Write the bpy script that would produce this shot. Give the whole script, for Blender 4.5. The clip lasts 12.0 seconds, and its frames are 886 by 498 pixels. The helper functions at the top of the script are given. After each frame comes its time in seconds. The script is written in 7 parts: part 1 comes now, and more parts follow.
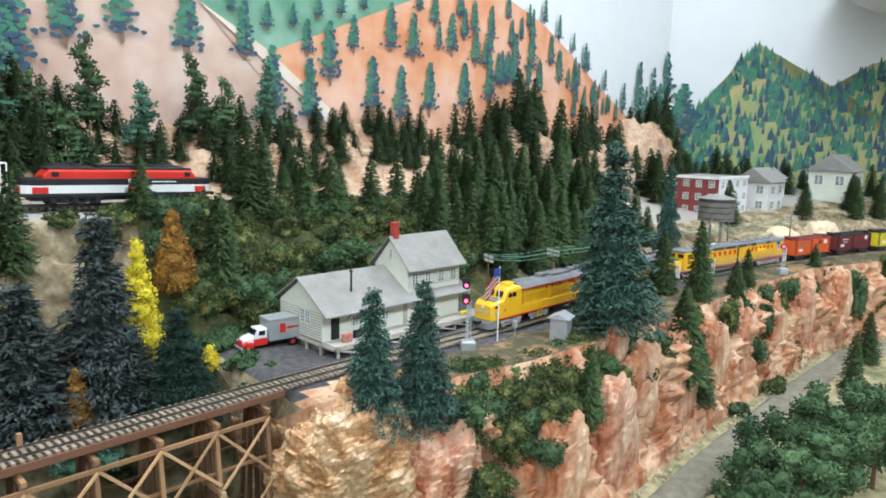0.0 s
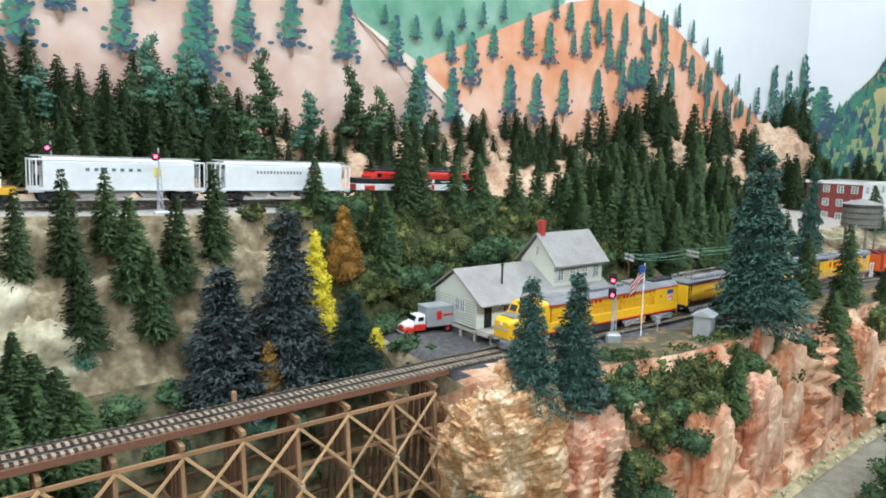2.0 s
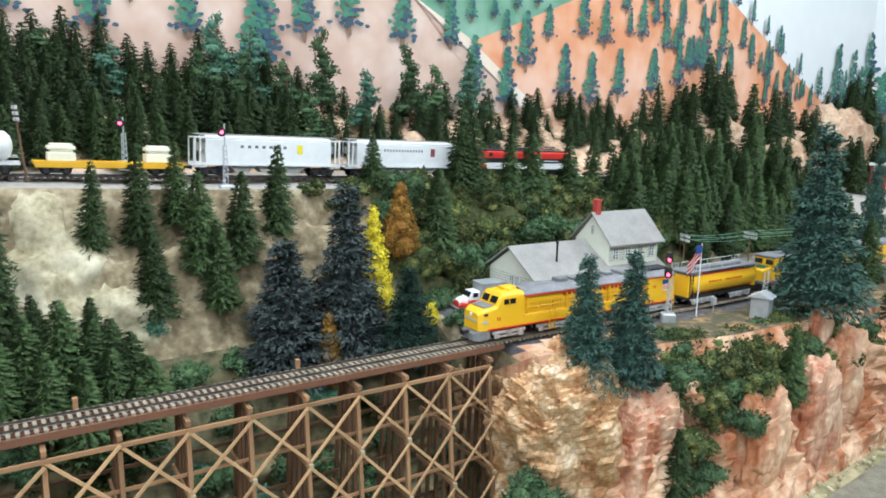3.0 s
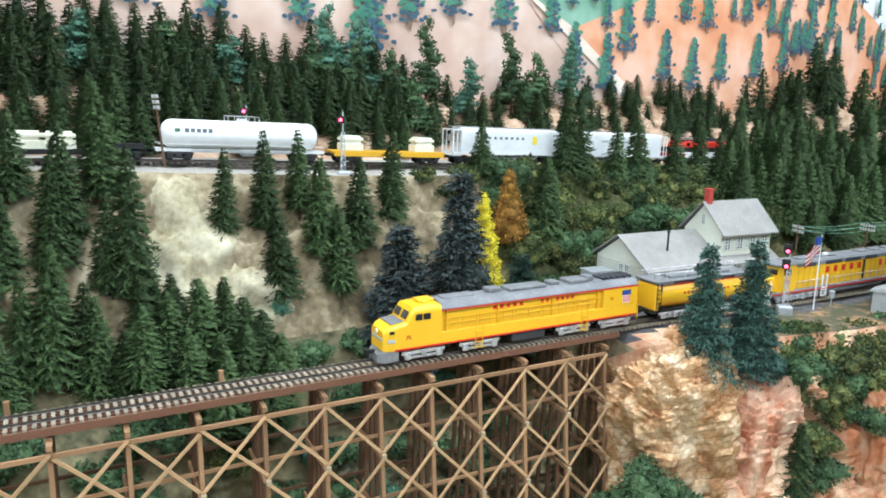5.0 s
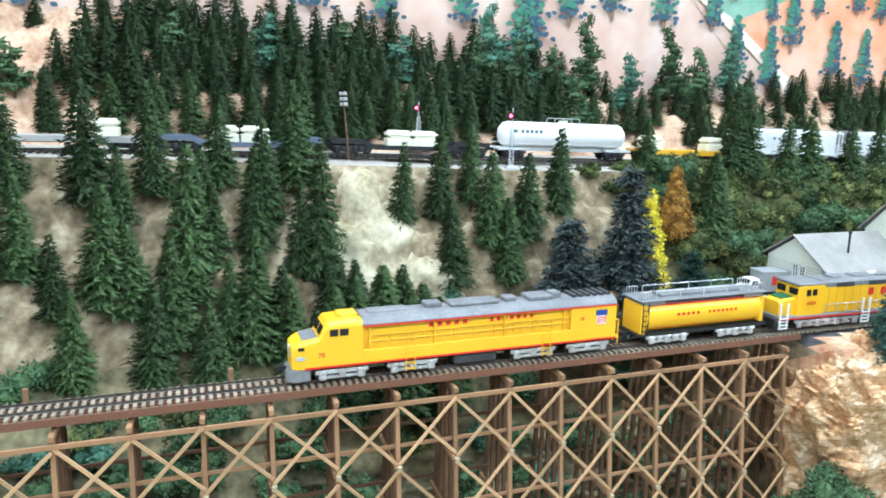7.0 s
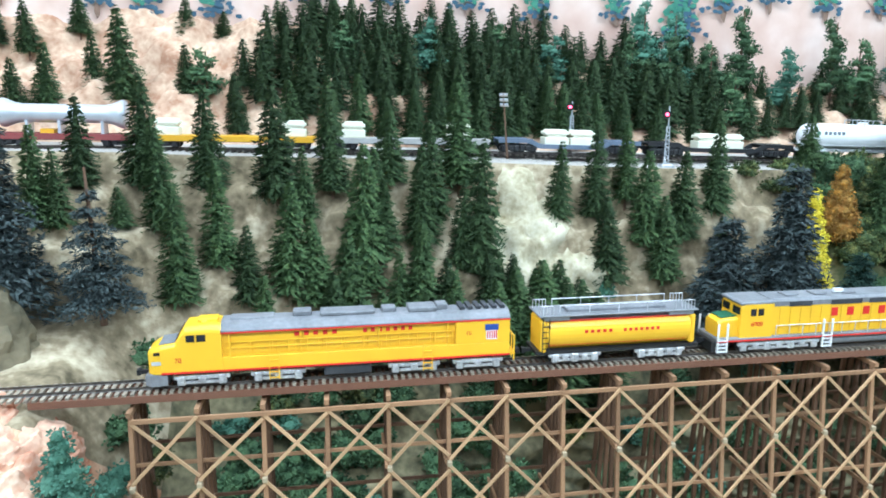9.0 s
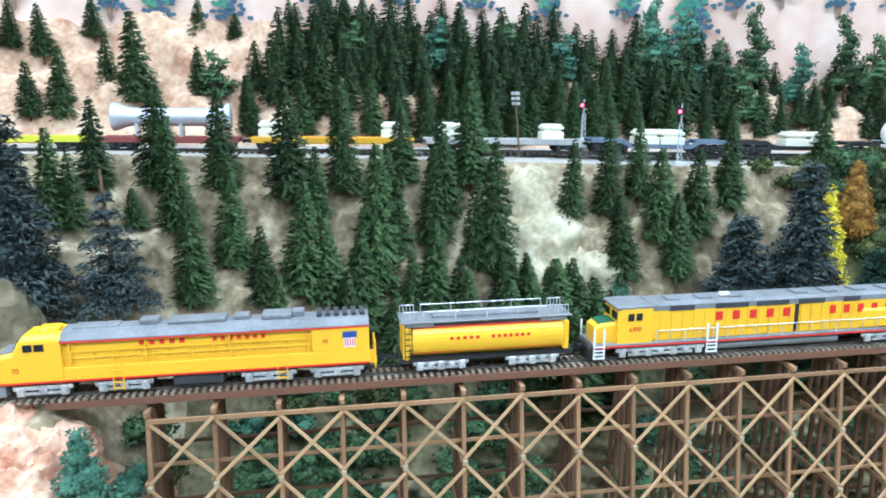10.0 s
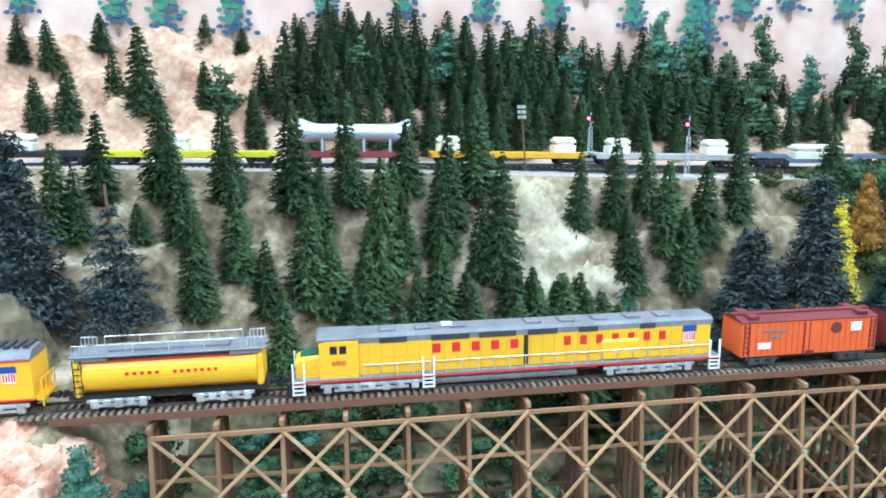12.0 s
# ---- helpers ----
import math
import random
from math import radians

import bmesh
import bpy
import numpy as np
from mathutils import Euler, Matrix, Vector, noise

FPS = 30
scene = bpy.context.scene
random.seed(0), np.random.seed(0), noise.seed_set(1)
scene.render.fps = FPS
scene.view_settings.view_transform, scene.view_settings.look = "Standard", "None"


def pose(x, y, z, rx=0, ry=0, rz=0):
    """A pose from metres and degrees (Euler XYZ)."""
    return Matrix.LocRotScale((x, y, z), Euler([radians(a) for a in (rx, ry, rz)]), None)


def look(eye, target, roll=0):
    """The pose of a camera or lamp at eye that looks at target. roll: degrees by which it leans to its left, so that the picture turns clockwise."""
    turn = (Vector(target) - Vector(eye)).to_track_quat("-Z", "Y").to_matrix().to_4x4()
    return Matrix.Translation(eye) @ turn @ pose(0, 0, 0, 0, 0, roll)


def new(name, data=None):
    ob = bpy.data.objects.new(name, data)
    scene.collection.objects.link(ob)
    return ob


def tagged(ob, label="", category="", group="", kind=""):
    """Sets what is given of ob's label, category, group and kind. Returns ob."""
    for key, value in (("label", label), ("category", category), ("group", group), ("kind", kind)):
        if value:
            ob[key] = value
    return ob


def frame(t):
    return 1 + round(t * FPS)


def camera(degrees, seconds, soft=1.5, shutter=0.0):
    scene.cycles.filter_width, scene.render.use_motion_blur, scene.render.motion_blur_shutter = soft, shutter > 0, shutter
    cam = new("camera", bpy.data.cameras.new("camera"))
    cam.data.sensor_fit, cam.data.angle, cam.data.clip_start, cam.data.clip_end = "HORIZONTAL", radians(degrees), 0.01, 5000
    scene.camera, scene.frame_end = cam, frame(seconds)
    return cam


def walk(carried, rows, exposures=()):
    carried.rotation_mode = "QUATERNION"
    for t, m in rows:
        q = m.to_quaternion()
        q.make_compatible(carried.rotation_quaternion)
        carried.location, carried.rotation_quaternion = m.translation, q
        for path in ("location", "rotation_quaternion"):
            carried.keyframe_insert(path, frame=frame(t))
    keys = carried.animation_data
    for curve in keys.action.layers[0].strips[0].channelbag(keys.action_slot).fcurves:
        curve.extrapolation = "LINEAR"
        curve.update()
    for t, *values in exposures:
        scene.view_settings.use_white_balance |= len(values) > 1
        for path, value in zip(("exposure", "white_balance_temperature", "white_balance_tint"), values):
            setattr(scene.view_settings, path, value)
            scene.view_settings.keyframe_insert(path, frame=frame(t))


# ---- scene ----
cam = camera(63.2, 12.0, soft=1.8)
PATH = [
    (0, (0.38, -0.552, 0.258), (1.767, 0.854, -0.058), 1.3),
    (0.5, (0.363, -0.549, 0.26), (1.676, 0.928, -0.05), 1.8),
    (1, (0.352, -0.544, 0.253), (1.618, 0.974, -0.048), 0.7),
    (1.5, (0.331, -0.558, 0.252), (1.549, 1.001, -0.047), 0.2),
    (2, (0.303, -0.565, 0.25), (1.462, 1.038, -0.049), 1.0),
    (2.5, (0.293, -0.568, 0.247), (1.391, 1.071, -0.084), 1.4),
    (4.5, (0.249, -0.565, 0.243), (1.187, 1.16, -0.134), 0.9),
    (5, (0.235, -0.553, 0.244), (1.118, 1.199, -0.143), 1.2),
    (5.5, (0.223, -0.545, 0.243), (1.057, 1.23, -0.148), 1.1),
    (6, (0.207, -0.543, 0.244), (0.954, 1.272, -0.146), 0.5),
    (6.5, (0.19, -0.539, 0.24), (0.867, 1.303, -0.146), 1.1),
    (7, (0.168, -0.548, 0.24), (0.759, 1.321, -0.157), 1.0),
    (7.5, (0.146, -0.557, 0.243), (0.619, 1.343, -0.166), 0.7),
    (9.5, (0.113, -0.573, 0.248), (0.367, 1.367, -0.169), -0.0),
    (10, (0.112, -0.572, 0.247), (0.358, 1.369, -0.17), -0.3),
    (10.5, (0.115, -0.573, 0.25), (0.361, 1.368, -0.165), -0.6),
    (11, (0.114, -0.574, 0.251), (0.337, 1.374, -0.143), -0.8),
    (11.5, (0.115, -0.571, 0.249), (0.324, 1.381, -0.135), -0.8),
    (12, (0.116, -0.567, 0.248), (0.339, 1.383, -0.135), -0.5),
]
walk(cam, [(t, look(eye, target, roll)) for t, eye, target, roll in PATH],
     exposures=[(0.0, 0.13, 5950, 12), (2.6, 0.17, 5900, 12), (4.6, 0.30, 5850, 11), (6.6, 0.57, 5550, 9), (12.0, 0.53, 5050, 7)])

# ---- light: fluorescent ceiling lights of an indoor show room ----
world = bpy.data.worlds.new("world")
scene.world = world
world.use_nodes = True
world.node_tree.nodes["Background"].inputs[0].default_value = (0.95, 1.0, 1.0, 1)
world.node_tree.nodes["Background"].inputs[1].default_value = 0.45


def area_lamp(x, y, z, sx, sy, watts):
    data = bpy.data.lights.new("ceiling_tube", "AREA")
    data.shape, data.size, data.size_y, data.energy = "RECTANGLE", sx, sy, watts
    data.color = (0.92, 0.99, 1.0)
    ob = new("ceiling_tube", data)
    ob.matrix_world = pose(x, y, z)
    return ob


for lx in (-0.9, 0.6, 2.1):
    area_lamp(lx, -1.35, 1.30, 1.2, 0.35, 25.0)
    area_lamp(lx, -0.10, 1.45, 1.2, 0.25, 14.5)


# ---- materials ----
def mat(name, a, b=None, scale=60.0, rough=0.8, metal=0.0, bump=0.0, c=None, fine=6.0, random_tint=0.0, spec=0.3):
    """Two or three colours mixed by noise at two scales, with fine relief."""
    m = bpy.data.materials.new(name)
    m.use_nodes = True
    nt = m.node_tree
    n, l = nt.nodes, nt.links
    bsdf = n["Principled BSDF"]
    bsdf.inputs["Roughness"].default_value = rough
    bsdf.inputs["Metallic"].default_value = metal
    bsdf.inputs["Specular IOR Level"].default_value = spec
    b = b or tuple(v * 0.8 for v in a)
    coord = n.new("ShaderNodeTexCoord")
    big, small = n.new("ShaderNodeTexNoise"), n.new("ShaderNodeTexNoise")
    big.inputs["Scale"].default_value, big.inputs["Detail"].default_value = scale, 4.0
    small.inputs["Scale"].default_value, small.inputs["Detail"].default_value = scale * fine, 3.0
    ramp = n.new("ShaderNodeValToRGB")
    ramp.color_ramp.elements[0].position, ramp.color_ramp.elements[1].position = 0.35, 0.65
    ramp.color_ramp.elements[0].color, ramp.color_ramp.elements[1].color = (*a, 1), (*b, 1)
    if c:
        e = ramp.color_ramp.elements.new(0.5)
        e.color = (*c, 1)
    mix = n.new("ShaderNodeMix")
    mix.data_type = "FLOAT"
    mix.inputs[0].default_value = 0.4
    for t in (big, small):
        l.new(coord.outputs["Object"], t.inputs["Vector"])
    l.new(big.outputs["Fac"], mix.inputs[2])
    l.new(small.outputs["Fac"], mix.inputs[3])
    l.new(mix.outputs[0], ramp.inputs["Fac"])
    out = ramp.outputs["Color"]
    if random_tint:
        info, hsv = n.new("ShaderNodeObjectInfo"), n.new("ShaderNodeHueSaturation")
        mp = n.new("ShaderNodeMapRange")
        mp.inputs["To Min"].default_value, mp.inputs["To Max"].default_value = 1 - random_tint, 1 + random_tint
        l.new(info.outputs["Random"], mp.inputs["Value"])
        l.new(mp.outputs["Result"], hsv.inputs["Value"])
        l.new(out, hsv.inputs["Color"])
        out = hsv.outputs["Color"]
    l.new(out, bsdf.inputs["Base Color"])
    if bump:
        bp = n.new("ShaderNodeBump")
        bp.inputs["Strength"].default_value, bp.inputs["Distance"].default_value = min(bump, 1.0), 0.002
        l.new(mix.outputs[0], bp.inputs["Height"])
        l.new(bp.outputs["Normal"], bsdf.inputs["Normal"])
    return m


def rock_mat(name, a, b, c, crack, scale, bands, tilt=0.25, distort=7.0, width=0.30, streak=0.0):
    """Layered rock: mottled colours with darker, wavering bedding cracks and strong relief."""
    m = mat(name, a, b, scale, 0.92, bump=1.0, c=c)
    nt = m.node_tree
    n, l = nt.nodes, nt.links
    bsdf = n["Principled BSDF"]
    coord, mapping, wave = n.new("ShaderNodeTexCoord"), n.new("ShaderNodeMapping"), n.new("ShaderNodeTexWave")
    mapping.inputs["Rotation"].default_value = (0.15, tilt, 0)
    wave.bands_direction, wave.wave_profile = "Z", "SAW"
    wave.inputs["Scale"].default_value, wave.inputs["Distortion"].default_value = bands, distort
    wave.inputs["Detail"].default_value, wave.inputs["Detail Scale"].default_value = 4.0, 1.6
    l.new(coord.outputs["Object"], mapping.inputs["Vector"])
    l.new(mapping.outputs["Vector"], wave.inputs["Vector"])
    ramp = n.new("ShaderNodeValToRGB")
    ramp.color_ramp.elements[0].position, ramp.color_ramp.elements[1].position = 0.0, width
    ramp.color_ramp.elements[0].color, ramp.color_ramp.elements[1].color = (*crack, 1), (1, 1, 1, 1)
    l.new(wave.outputs["Fac"], ramp.inputs["Fac"])
    mult = n.new("ShaderNodeMix")
    mult.data_type, mult.blend_type = "RGBA", "MULTIPLY"
    mult.inputs[0].default_value = 1.0
    old = bsdf.inputs["Base Color"].links[0].from_socket
    l.new(old, mult.inputs[6])
    l.new(ramp.outputs["Color"], mult.inputs[7])
    out = mult.outputs[2]
    if streak:
        # washed-down pale and rusty streaks
        squash, wash, tone = n.new("ShaderNodeMapping"), n.new("ShaderNodeTexNoise"), n.new("ShaderNodeValToRGB")
        squash.inputs["Scale"].default_value = (1.0, 1.0, 0.22)
        wash.inputs["Scale"].default_value, wash.inputs["Detail"].default_value = 34.0, 5.0
        tone.color_ramp.elements[0].position, tone.color_ramp.elements[1].position = 0.40, 0.62
        tone.color_ramp.elements[0].color, tone.color_ramp.elements[1].color = (*a, 1), (*b, 1)
        blend = n.new("ShaderNodeMix")
        blend.data_type = "RGBA"
        blend.inputs[0].default_value = streak * 0.7
        l.new(coord.outputs["Object"], squash.inputs["Vector"])
        l.new(squash.outputs["Vector"], wash.inputs["Vector"])
        l.new(wash.outputs["Fac"], tone.inputs["Fac"])
        l.new(out, blend.inputs[6])
        l.new(tone.outputs["Color"], blend.inputs[7])
        out = blend.outputs[2]
    l.new(out, bsdf.inputs["Base Color"])
    second = n.new("ShaderNodeBump")
    second.inputs["Strength"].default_value, second.inputs["Distance"].default_value = 0.9, 0.004
    l.new(wave.outputs["Fac"], second.inputs["Height"])
    l.new(bsdf.inputs["Normal"].links[0].from_socket, second.inputs["Normal"])
    l.new(second.outputs["Normal"], bsdf.inputs["Normal"])
    return m


def glow(name, colour, strength):
    m = mat(name, colour)
    b = m.node_tree.nodes["Principled BSDF"]
    b.inputs["Emission Color"].default_value, b.inputs["Emission Strength"].default_value = (*colour, 1), strength
    return m


M = dict(
    cliff=rock_mat("cliff_rock", (0.33, 0.105, 0.045), (0.76, 0.58, 0.40), (0.56, 0.26, 0.12), (0.70, 0.52, 0.42), 24, 12, 1.0, streak=0.75),
    soil=mat("tan_hillside", (0.085, 0.068, 0.036), (0.50, 0.42, 0.28), 20, 0.95, bump=1.0, c=(0.25, 0.195, 0.115), fine=5),
    upland=mat("pink_upland", (0.36, 0.19, 0.11), (0.70, 0.52, 0.36), 20, 0.95, bump=1.0),
    gravel=mat("dark_gravel", (0.05, 0.05, 0.055), (0.13, 0.12, 0.115), 120, 0.95, bump=0.8),
    ballast=mat("ballast", (0.30, 0.28, 0.25), (0.48, 0.44, 0.38), 220, 0.95, bump=0.8),
    valley=mat("valley_floor", (0.12, 0.125, 0.055), (0.48, 0.39, 0.23), 12, 0.95, bump=0.6),
    wood=mat("stained_trestle_timber", (0.22, 0.118, 0.056), (0.37, 0.215, 0.112), 90, 0.75, bump=0.3, random_tint=0.25),
    deck=mat("brown_deck", (0.13, 0.056, 0.032), (0.21, 0.10, 0.058), 80, 0.7, bump=0.3),
    tie=mat("weathered_ties", (0.20, 0.165, 0.115), (0.35, 0.295, 0.22), 150, 0.85, bump=0.3, random_tint=0.2),
    tiedark=mat("dark_ties", (0.05, 0.04, 0.035), (0.09, 0.075, 0.06), 150, 0.85),
    rail=mat("steel_rail", (0.10, 0.085, 0.075), (0.2, 0.18, 0.16), 200, 0.35, 0.8),
    pine=mat("pine_needles", (0.016, 0.037, 0.013), (0.085, 0.132, 0.044), 170, 0.8, random_tint=0.35),
    trunk=mat("bark", (0.10, 0.06, 0.035), (0.18, 0.11, 0.07), 200, 0.9),
    yellow=mat("armour_yellow_paint", (0.86, 0.50, 0.015), (0.80, 0.45, 0.012), 8, 0.35, spec=0.5),
    grey=mat("harbor_grey_paint", (0.145, 0.147, 0.152), (0.235, 0.237, 0.242), 45, 0.45),
    silver=mat("silver_truck_paint", (0.76, 0.76, 0.77), (0.32, 0.32, 0.33), 160, 0.30, 0.5, bump=0.4),
    black=mat("black_metal", (0.012, 0.012, 0.013), (0.03, 0.03, 0.03), 60, 0.5),
    red=mat("red_paint", (0.60, 0.035, 0.02), (0.55, 0.03, 0.02), 20, 0.4),
    white=mat("white_paint", (0.80, 0.80, 0.78), (0.72, 0.72, 0.70), 20, 0.5),
    wall=mat("white_wall", (0.78, 0.80, 0.80), (0.74, 0.76, 0.76), 3, 0.9),
    orange=mat("orange_car_paint", (0.75, 0.14, 0.03), (0.68, 0.11, 0.025), 20, 0.5),
    maroon=mat("boxcar_red_paint", (0.18, 0.035, 0.035), (0.14, 0.03, 0.03), 20, 0.6),
    hillA=mat("painted_pink_hill", (0.70, 0.45, 0.32), (0.80, 0.60, 0.48), 5, 0.9),
    hillB=mat("painted_orange_hill", (0.74, 0.32, 0.16), (0.80, 0.47, 0.31), 4, 0.9),
    hillC=mat("painted_green_hill", (0.16, 0.34, 0.22), (0.28, 0.46, 0.34), 6, 0.9),
    roof=mat("light_grey_roof", (0.235, 0.222, 0.205), (0.31, 0.295, 0.275), 50, 0.85),
    clap=mat("cream_clapboard", (0.62, 0.64, 0.54), (0.70, 0.72, 0.61), 40, 0.8),
)



# ---- mesh helpers ----
def mesh_of(name, bm, *mats, smooth=False):
    me = bpy.data.meshes.new(name)
    bm.to_mesh(me)
    bm.free()
    for m in mats:
        me.materials.append(m)
    if smooth:
        me.shade_smooth()
    return me


def part(name, bm, material, parent, label="", smooth=False):
    """Link a bmesh (or a ready mesh) as one mesh object under a thing."""
    me = bm if isinstance(bm, bpy.types.Mesh) else mesh_of(name, bm, material, smooth=smooth)
    ob = new(name, me)
    ob.parent = parent
    if label:
        ob["label"] = label
    return ob


def box(bm, x, y, z, sx, sy, sz, m=None, bevel=0.0):
    """A box centred at x, y, z; m: an extra pose applied to it."""
    mm = Matrix.Translation((x, y, z)) @ Matrix.Diagonal((sx, sy, sz, 1))
    r = bmesh.ops.create_cube(bm, size=1.0, matrix=(m @ mm) if m else mm)
    if bevel:
        edges = list({e for v in r["verts"] for e in v.link_edges})
        bmesh.ops.bevel(bm, geom=edges, offset=bevel, segments=1, affect="EDGES")
    return r["verts"]


def rod(bm, p, q, r, n=6, r2=None):
    """A round bar from p to q."""
    p, q = Vector(p), Vector(q)
    d = q - p
    m = Matrix.Translation((p + q) / 2) @ d.to_track_quat("Z", "Y").to_matrix().to_4x4()
    bmesh.ops.create_cone(bm, cap_ends=True, segments=n, radius1=r, radius2=r if r2 is None else r2, depth=d.length, matrix=m)


def beam(bm, p, q, w, h):
    """A square timber from p to q."""
    p, q = Vector(p), Vector(q)
    d = q - p
    m = Matrix.Translation((p + q) / 2) @ d.to_track_quat("X", "Z").to_matrix().to_4x4()
    bmesh.ops.create_cube(bm, size=1.0, matrix=m @ Matrix.Diagonal((d.length, w, h, 1)))


def prism(bm, outline, x0, x1):
    """A body with the outline [(y, z), ...] drawn out from x0 to x1."""
    a = [bm.verts.new((x0, y, z)) for y, z in outline]
    b = [bm.verts.new((x1, y, z)) for y, z in outline]
    n = len(outline)
    bm.faces.new(a[::-1]), bm.faces.new(b)
    for i in range(n):
        bm.faces.new((a[i], a[(i + 1) % n], b[(i + 1) % n], b[i]))
    bmesh.ops.recalc_face_normals(bm, faces=bm.faces[:])


def thing(name, label, category, group="", kind="", m=None):
    ob = new(name)
    ob.empty_display_size = 0.02
    tagged(ob, label, category, group, kind)
    if m is not None:
        ob.matrix_world = m
    return ob



# ---- the ground: one sheet, drawn along cross-sections ----
# x; then (y, z) of: front edge, cliff foot, platform rim, platform back, upper rim, upper back, wall foot
SECTIONS = [
    (-2.30, (-0.55, -0.16), (-0.10, -0.12), (0.05, 0.00), (0.16, 0.06), (0.28, 0.190), (0.40, 0.192), (0.545, 0.36)),
    (-1.20, (-0.55, -0.16), (-0.10, -0.12), (0.05, 0.00), (0.16, 0.06), (0.28, 0.190), (0.40, 0.192), (0.560, 0.36)),
    (-0.30, (-0.55, -0.16), (-0.10, -0.12), (0.04, 0.00), (0.16, 0.06), (0.28, 0.188), (0.40, 0.190), (0.560, 0.36)),
    (-0.13, (-0.55, -0.18), (-0.10, -0.14), (-0.03, 0.00), (0.12, 0.03), (0.28, 0.184), (0.40, 0.187), (0.560, 0.36)),
    (-0.05, (-0.55, -0.26), (-0.12, -0.25), (0.07, -0.12), (0.16, -0.02), (0.285, 0.180), (0.40, 0.185), (0.560, 0.35)),
    (0.15, (-0.55, -0.28), (0.04, -0.24), (0.12, -0.12), (0.20, -0.02), (0.29, 0.174), (0.40, 0.181), (0.560, 0.34)),
    (0.50, (-0.55, -0.28), (0.08, -0.24), (0.15, -0.10), (0.21, -0.01), (0.285, 0.160), (0.40, 0.171), (0.560, 0.30)),
    (0.728, (-0.55, -0.26), (0.08, -0.22), (0.14, -0.08), (0.22, 0.02), (0.285, 0.155), (0.40, 0.167), (0.560, 0.28)),
    (0.745, (-0.55, -0.24), (-0.07, -0.20), (-0.02, 0.009), (0.20, 0.012), (0.285, 0.153), (0.40, 0.165), (0.560, 0.27)),
    (0.85, (-0.55, -0.22), (-0.12, -0.19), (-0.045, 0.009), (0.205, 0.012), (0.285, 0.150), (0.40, 0.162), (0.560, 0.26)),
    (1.00, (-0.55, -0.20), (-0.15, -0.17), (-0.07, 0.009), (0.21, 0.012), (0.29, 0.145), (0.40, 0.157), (0.560, 0.26)),
    (1.25, (-0.55, -0.19), (-0.125, -0.165), (-0.075, 0.009), (0.14, 0.013), (0.29, 0.140), (0.42, 0.152), (0.565, 0.27)),
    (1.60, (-0.55, -0.18), (-0.105, -0.16), (-0.06, 0.009), (0.12, 0.015), (0.30, 0.100), (0.46, 0.140), (0.575, 0.26)),
    (1.90, (-0.60, -0.17), (-0.10, -0.155), (-0.06, 0.009), (0.06, 0.016), (0.26, 0.060), (0.48, 0.110), (0.610, 0.20)),
    (2.20, (-0.70, -0.16), (-0.19, -0.15), (-0.15, 0.009), (0.02, 0.02), (0.26, 0.070), (0.50, 0.100), (0.645, 0.16)),
    (2.80, (-0.95, -0.15), (-0.50, -0.14), (-0.42, 0.009), (-0.20, 0.02), (0.20, 0.080), (0.50, 0.110), (0.720, 0.14)),
    (3.40, (-1.20, -0.15), (-0.90, -0.14), (-0.82, 0.009), (-0.60, 0.02), (-0.1, 0.080), (0.40, 0.110), (0.800, 0.14)),
]
SEG_STEPS = (14, 60, 24, 36, 8, 30)


def section(x):
    xs = [s[0] for s in SECTIONS]
    return [(float(np.interp(x, xs, [s[i][0] for s in SECTIONS])), float(np.interp(x, xs, [s[i][1] for s in SECTIONS]))) for i in range(1, 8)]


def ground_z(x, y):
    s = section(x)
    return float(np.interp(y, [p[0] for p in s], [p[1] for p in s]))


def patch(x, k, j, p):
    """Which surface a piece of ground shows: earth, moss, gravel, bare rock."""
    wob = 0.02 * noise.noise(Vector((x * 25, p[2] * 25, 3)))
    # gorge walls behind the trestle take the shadow-darkened earth
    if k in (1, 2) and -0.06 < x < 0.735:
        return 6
    if k == 2:
        return 3 if x < 0.738 else 1 if x < 0.80 and p[1] < 0.012 + wob * 0.3 else 8 if p[1] < 0.002 + wob and x > 0.79 else 2
    if k == 3:
        if 0.70 + wob < x < 1.24:
            return 7
    return k


def ground_point(x, k, u):
    """A point of the sheet: at x, in strip k of the cross-section, the share u of the way across it, with its relief."""
    sec = section(x)
    y = sec[k][0] + (sec[k + 1][0] - sec[k][0]) * u
    z = sec[k][1] + (sec[k + 1][1] - sec[k][1]) * u
    rough = (0.010, 0.034, 0.004, 0.020, 0.002, 0.020)[k] * min(1.0, 4 * u, 4 * (1 - u) + (0.0 if k < 5 else 1.0))
    q = Vector((x, y, z))
    d = noise.noise(q * 14) + 0.6 * noise.noise(q * 32) + 0.35 * noise.noise(q * 80)
    if k == 1:
        strata = noise.noise(Vector((x * 10, y * 10, z * 110 + x * 20)))
        fissure = abs(noise.noise(Vector((x * 34, y * 34, z * 9)))) + 0.5 * abs(noise.noise(Vector((x * 75, y * 75, z * 22))))
        d = 0.7 * d + 0.45 * strata if x < 0.86 else 0.8 * d + 1.1 * fissure - 0.5 + 0.25 * strata
        crag = 1.0 - abs(noise.noise(q * 48)) * 2.2
        d += 0.35 * crag - 0.25 * abs(noise.noise(q * 110))
    return (x, y - d * rough * 0.8, z + d * rough * (0.4 if k == 1 else 0.8))


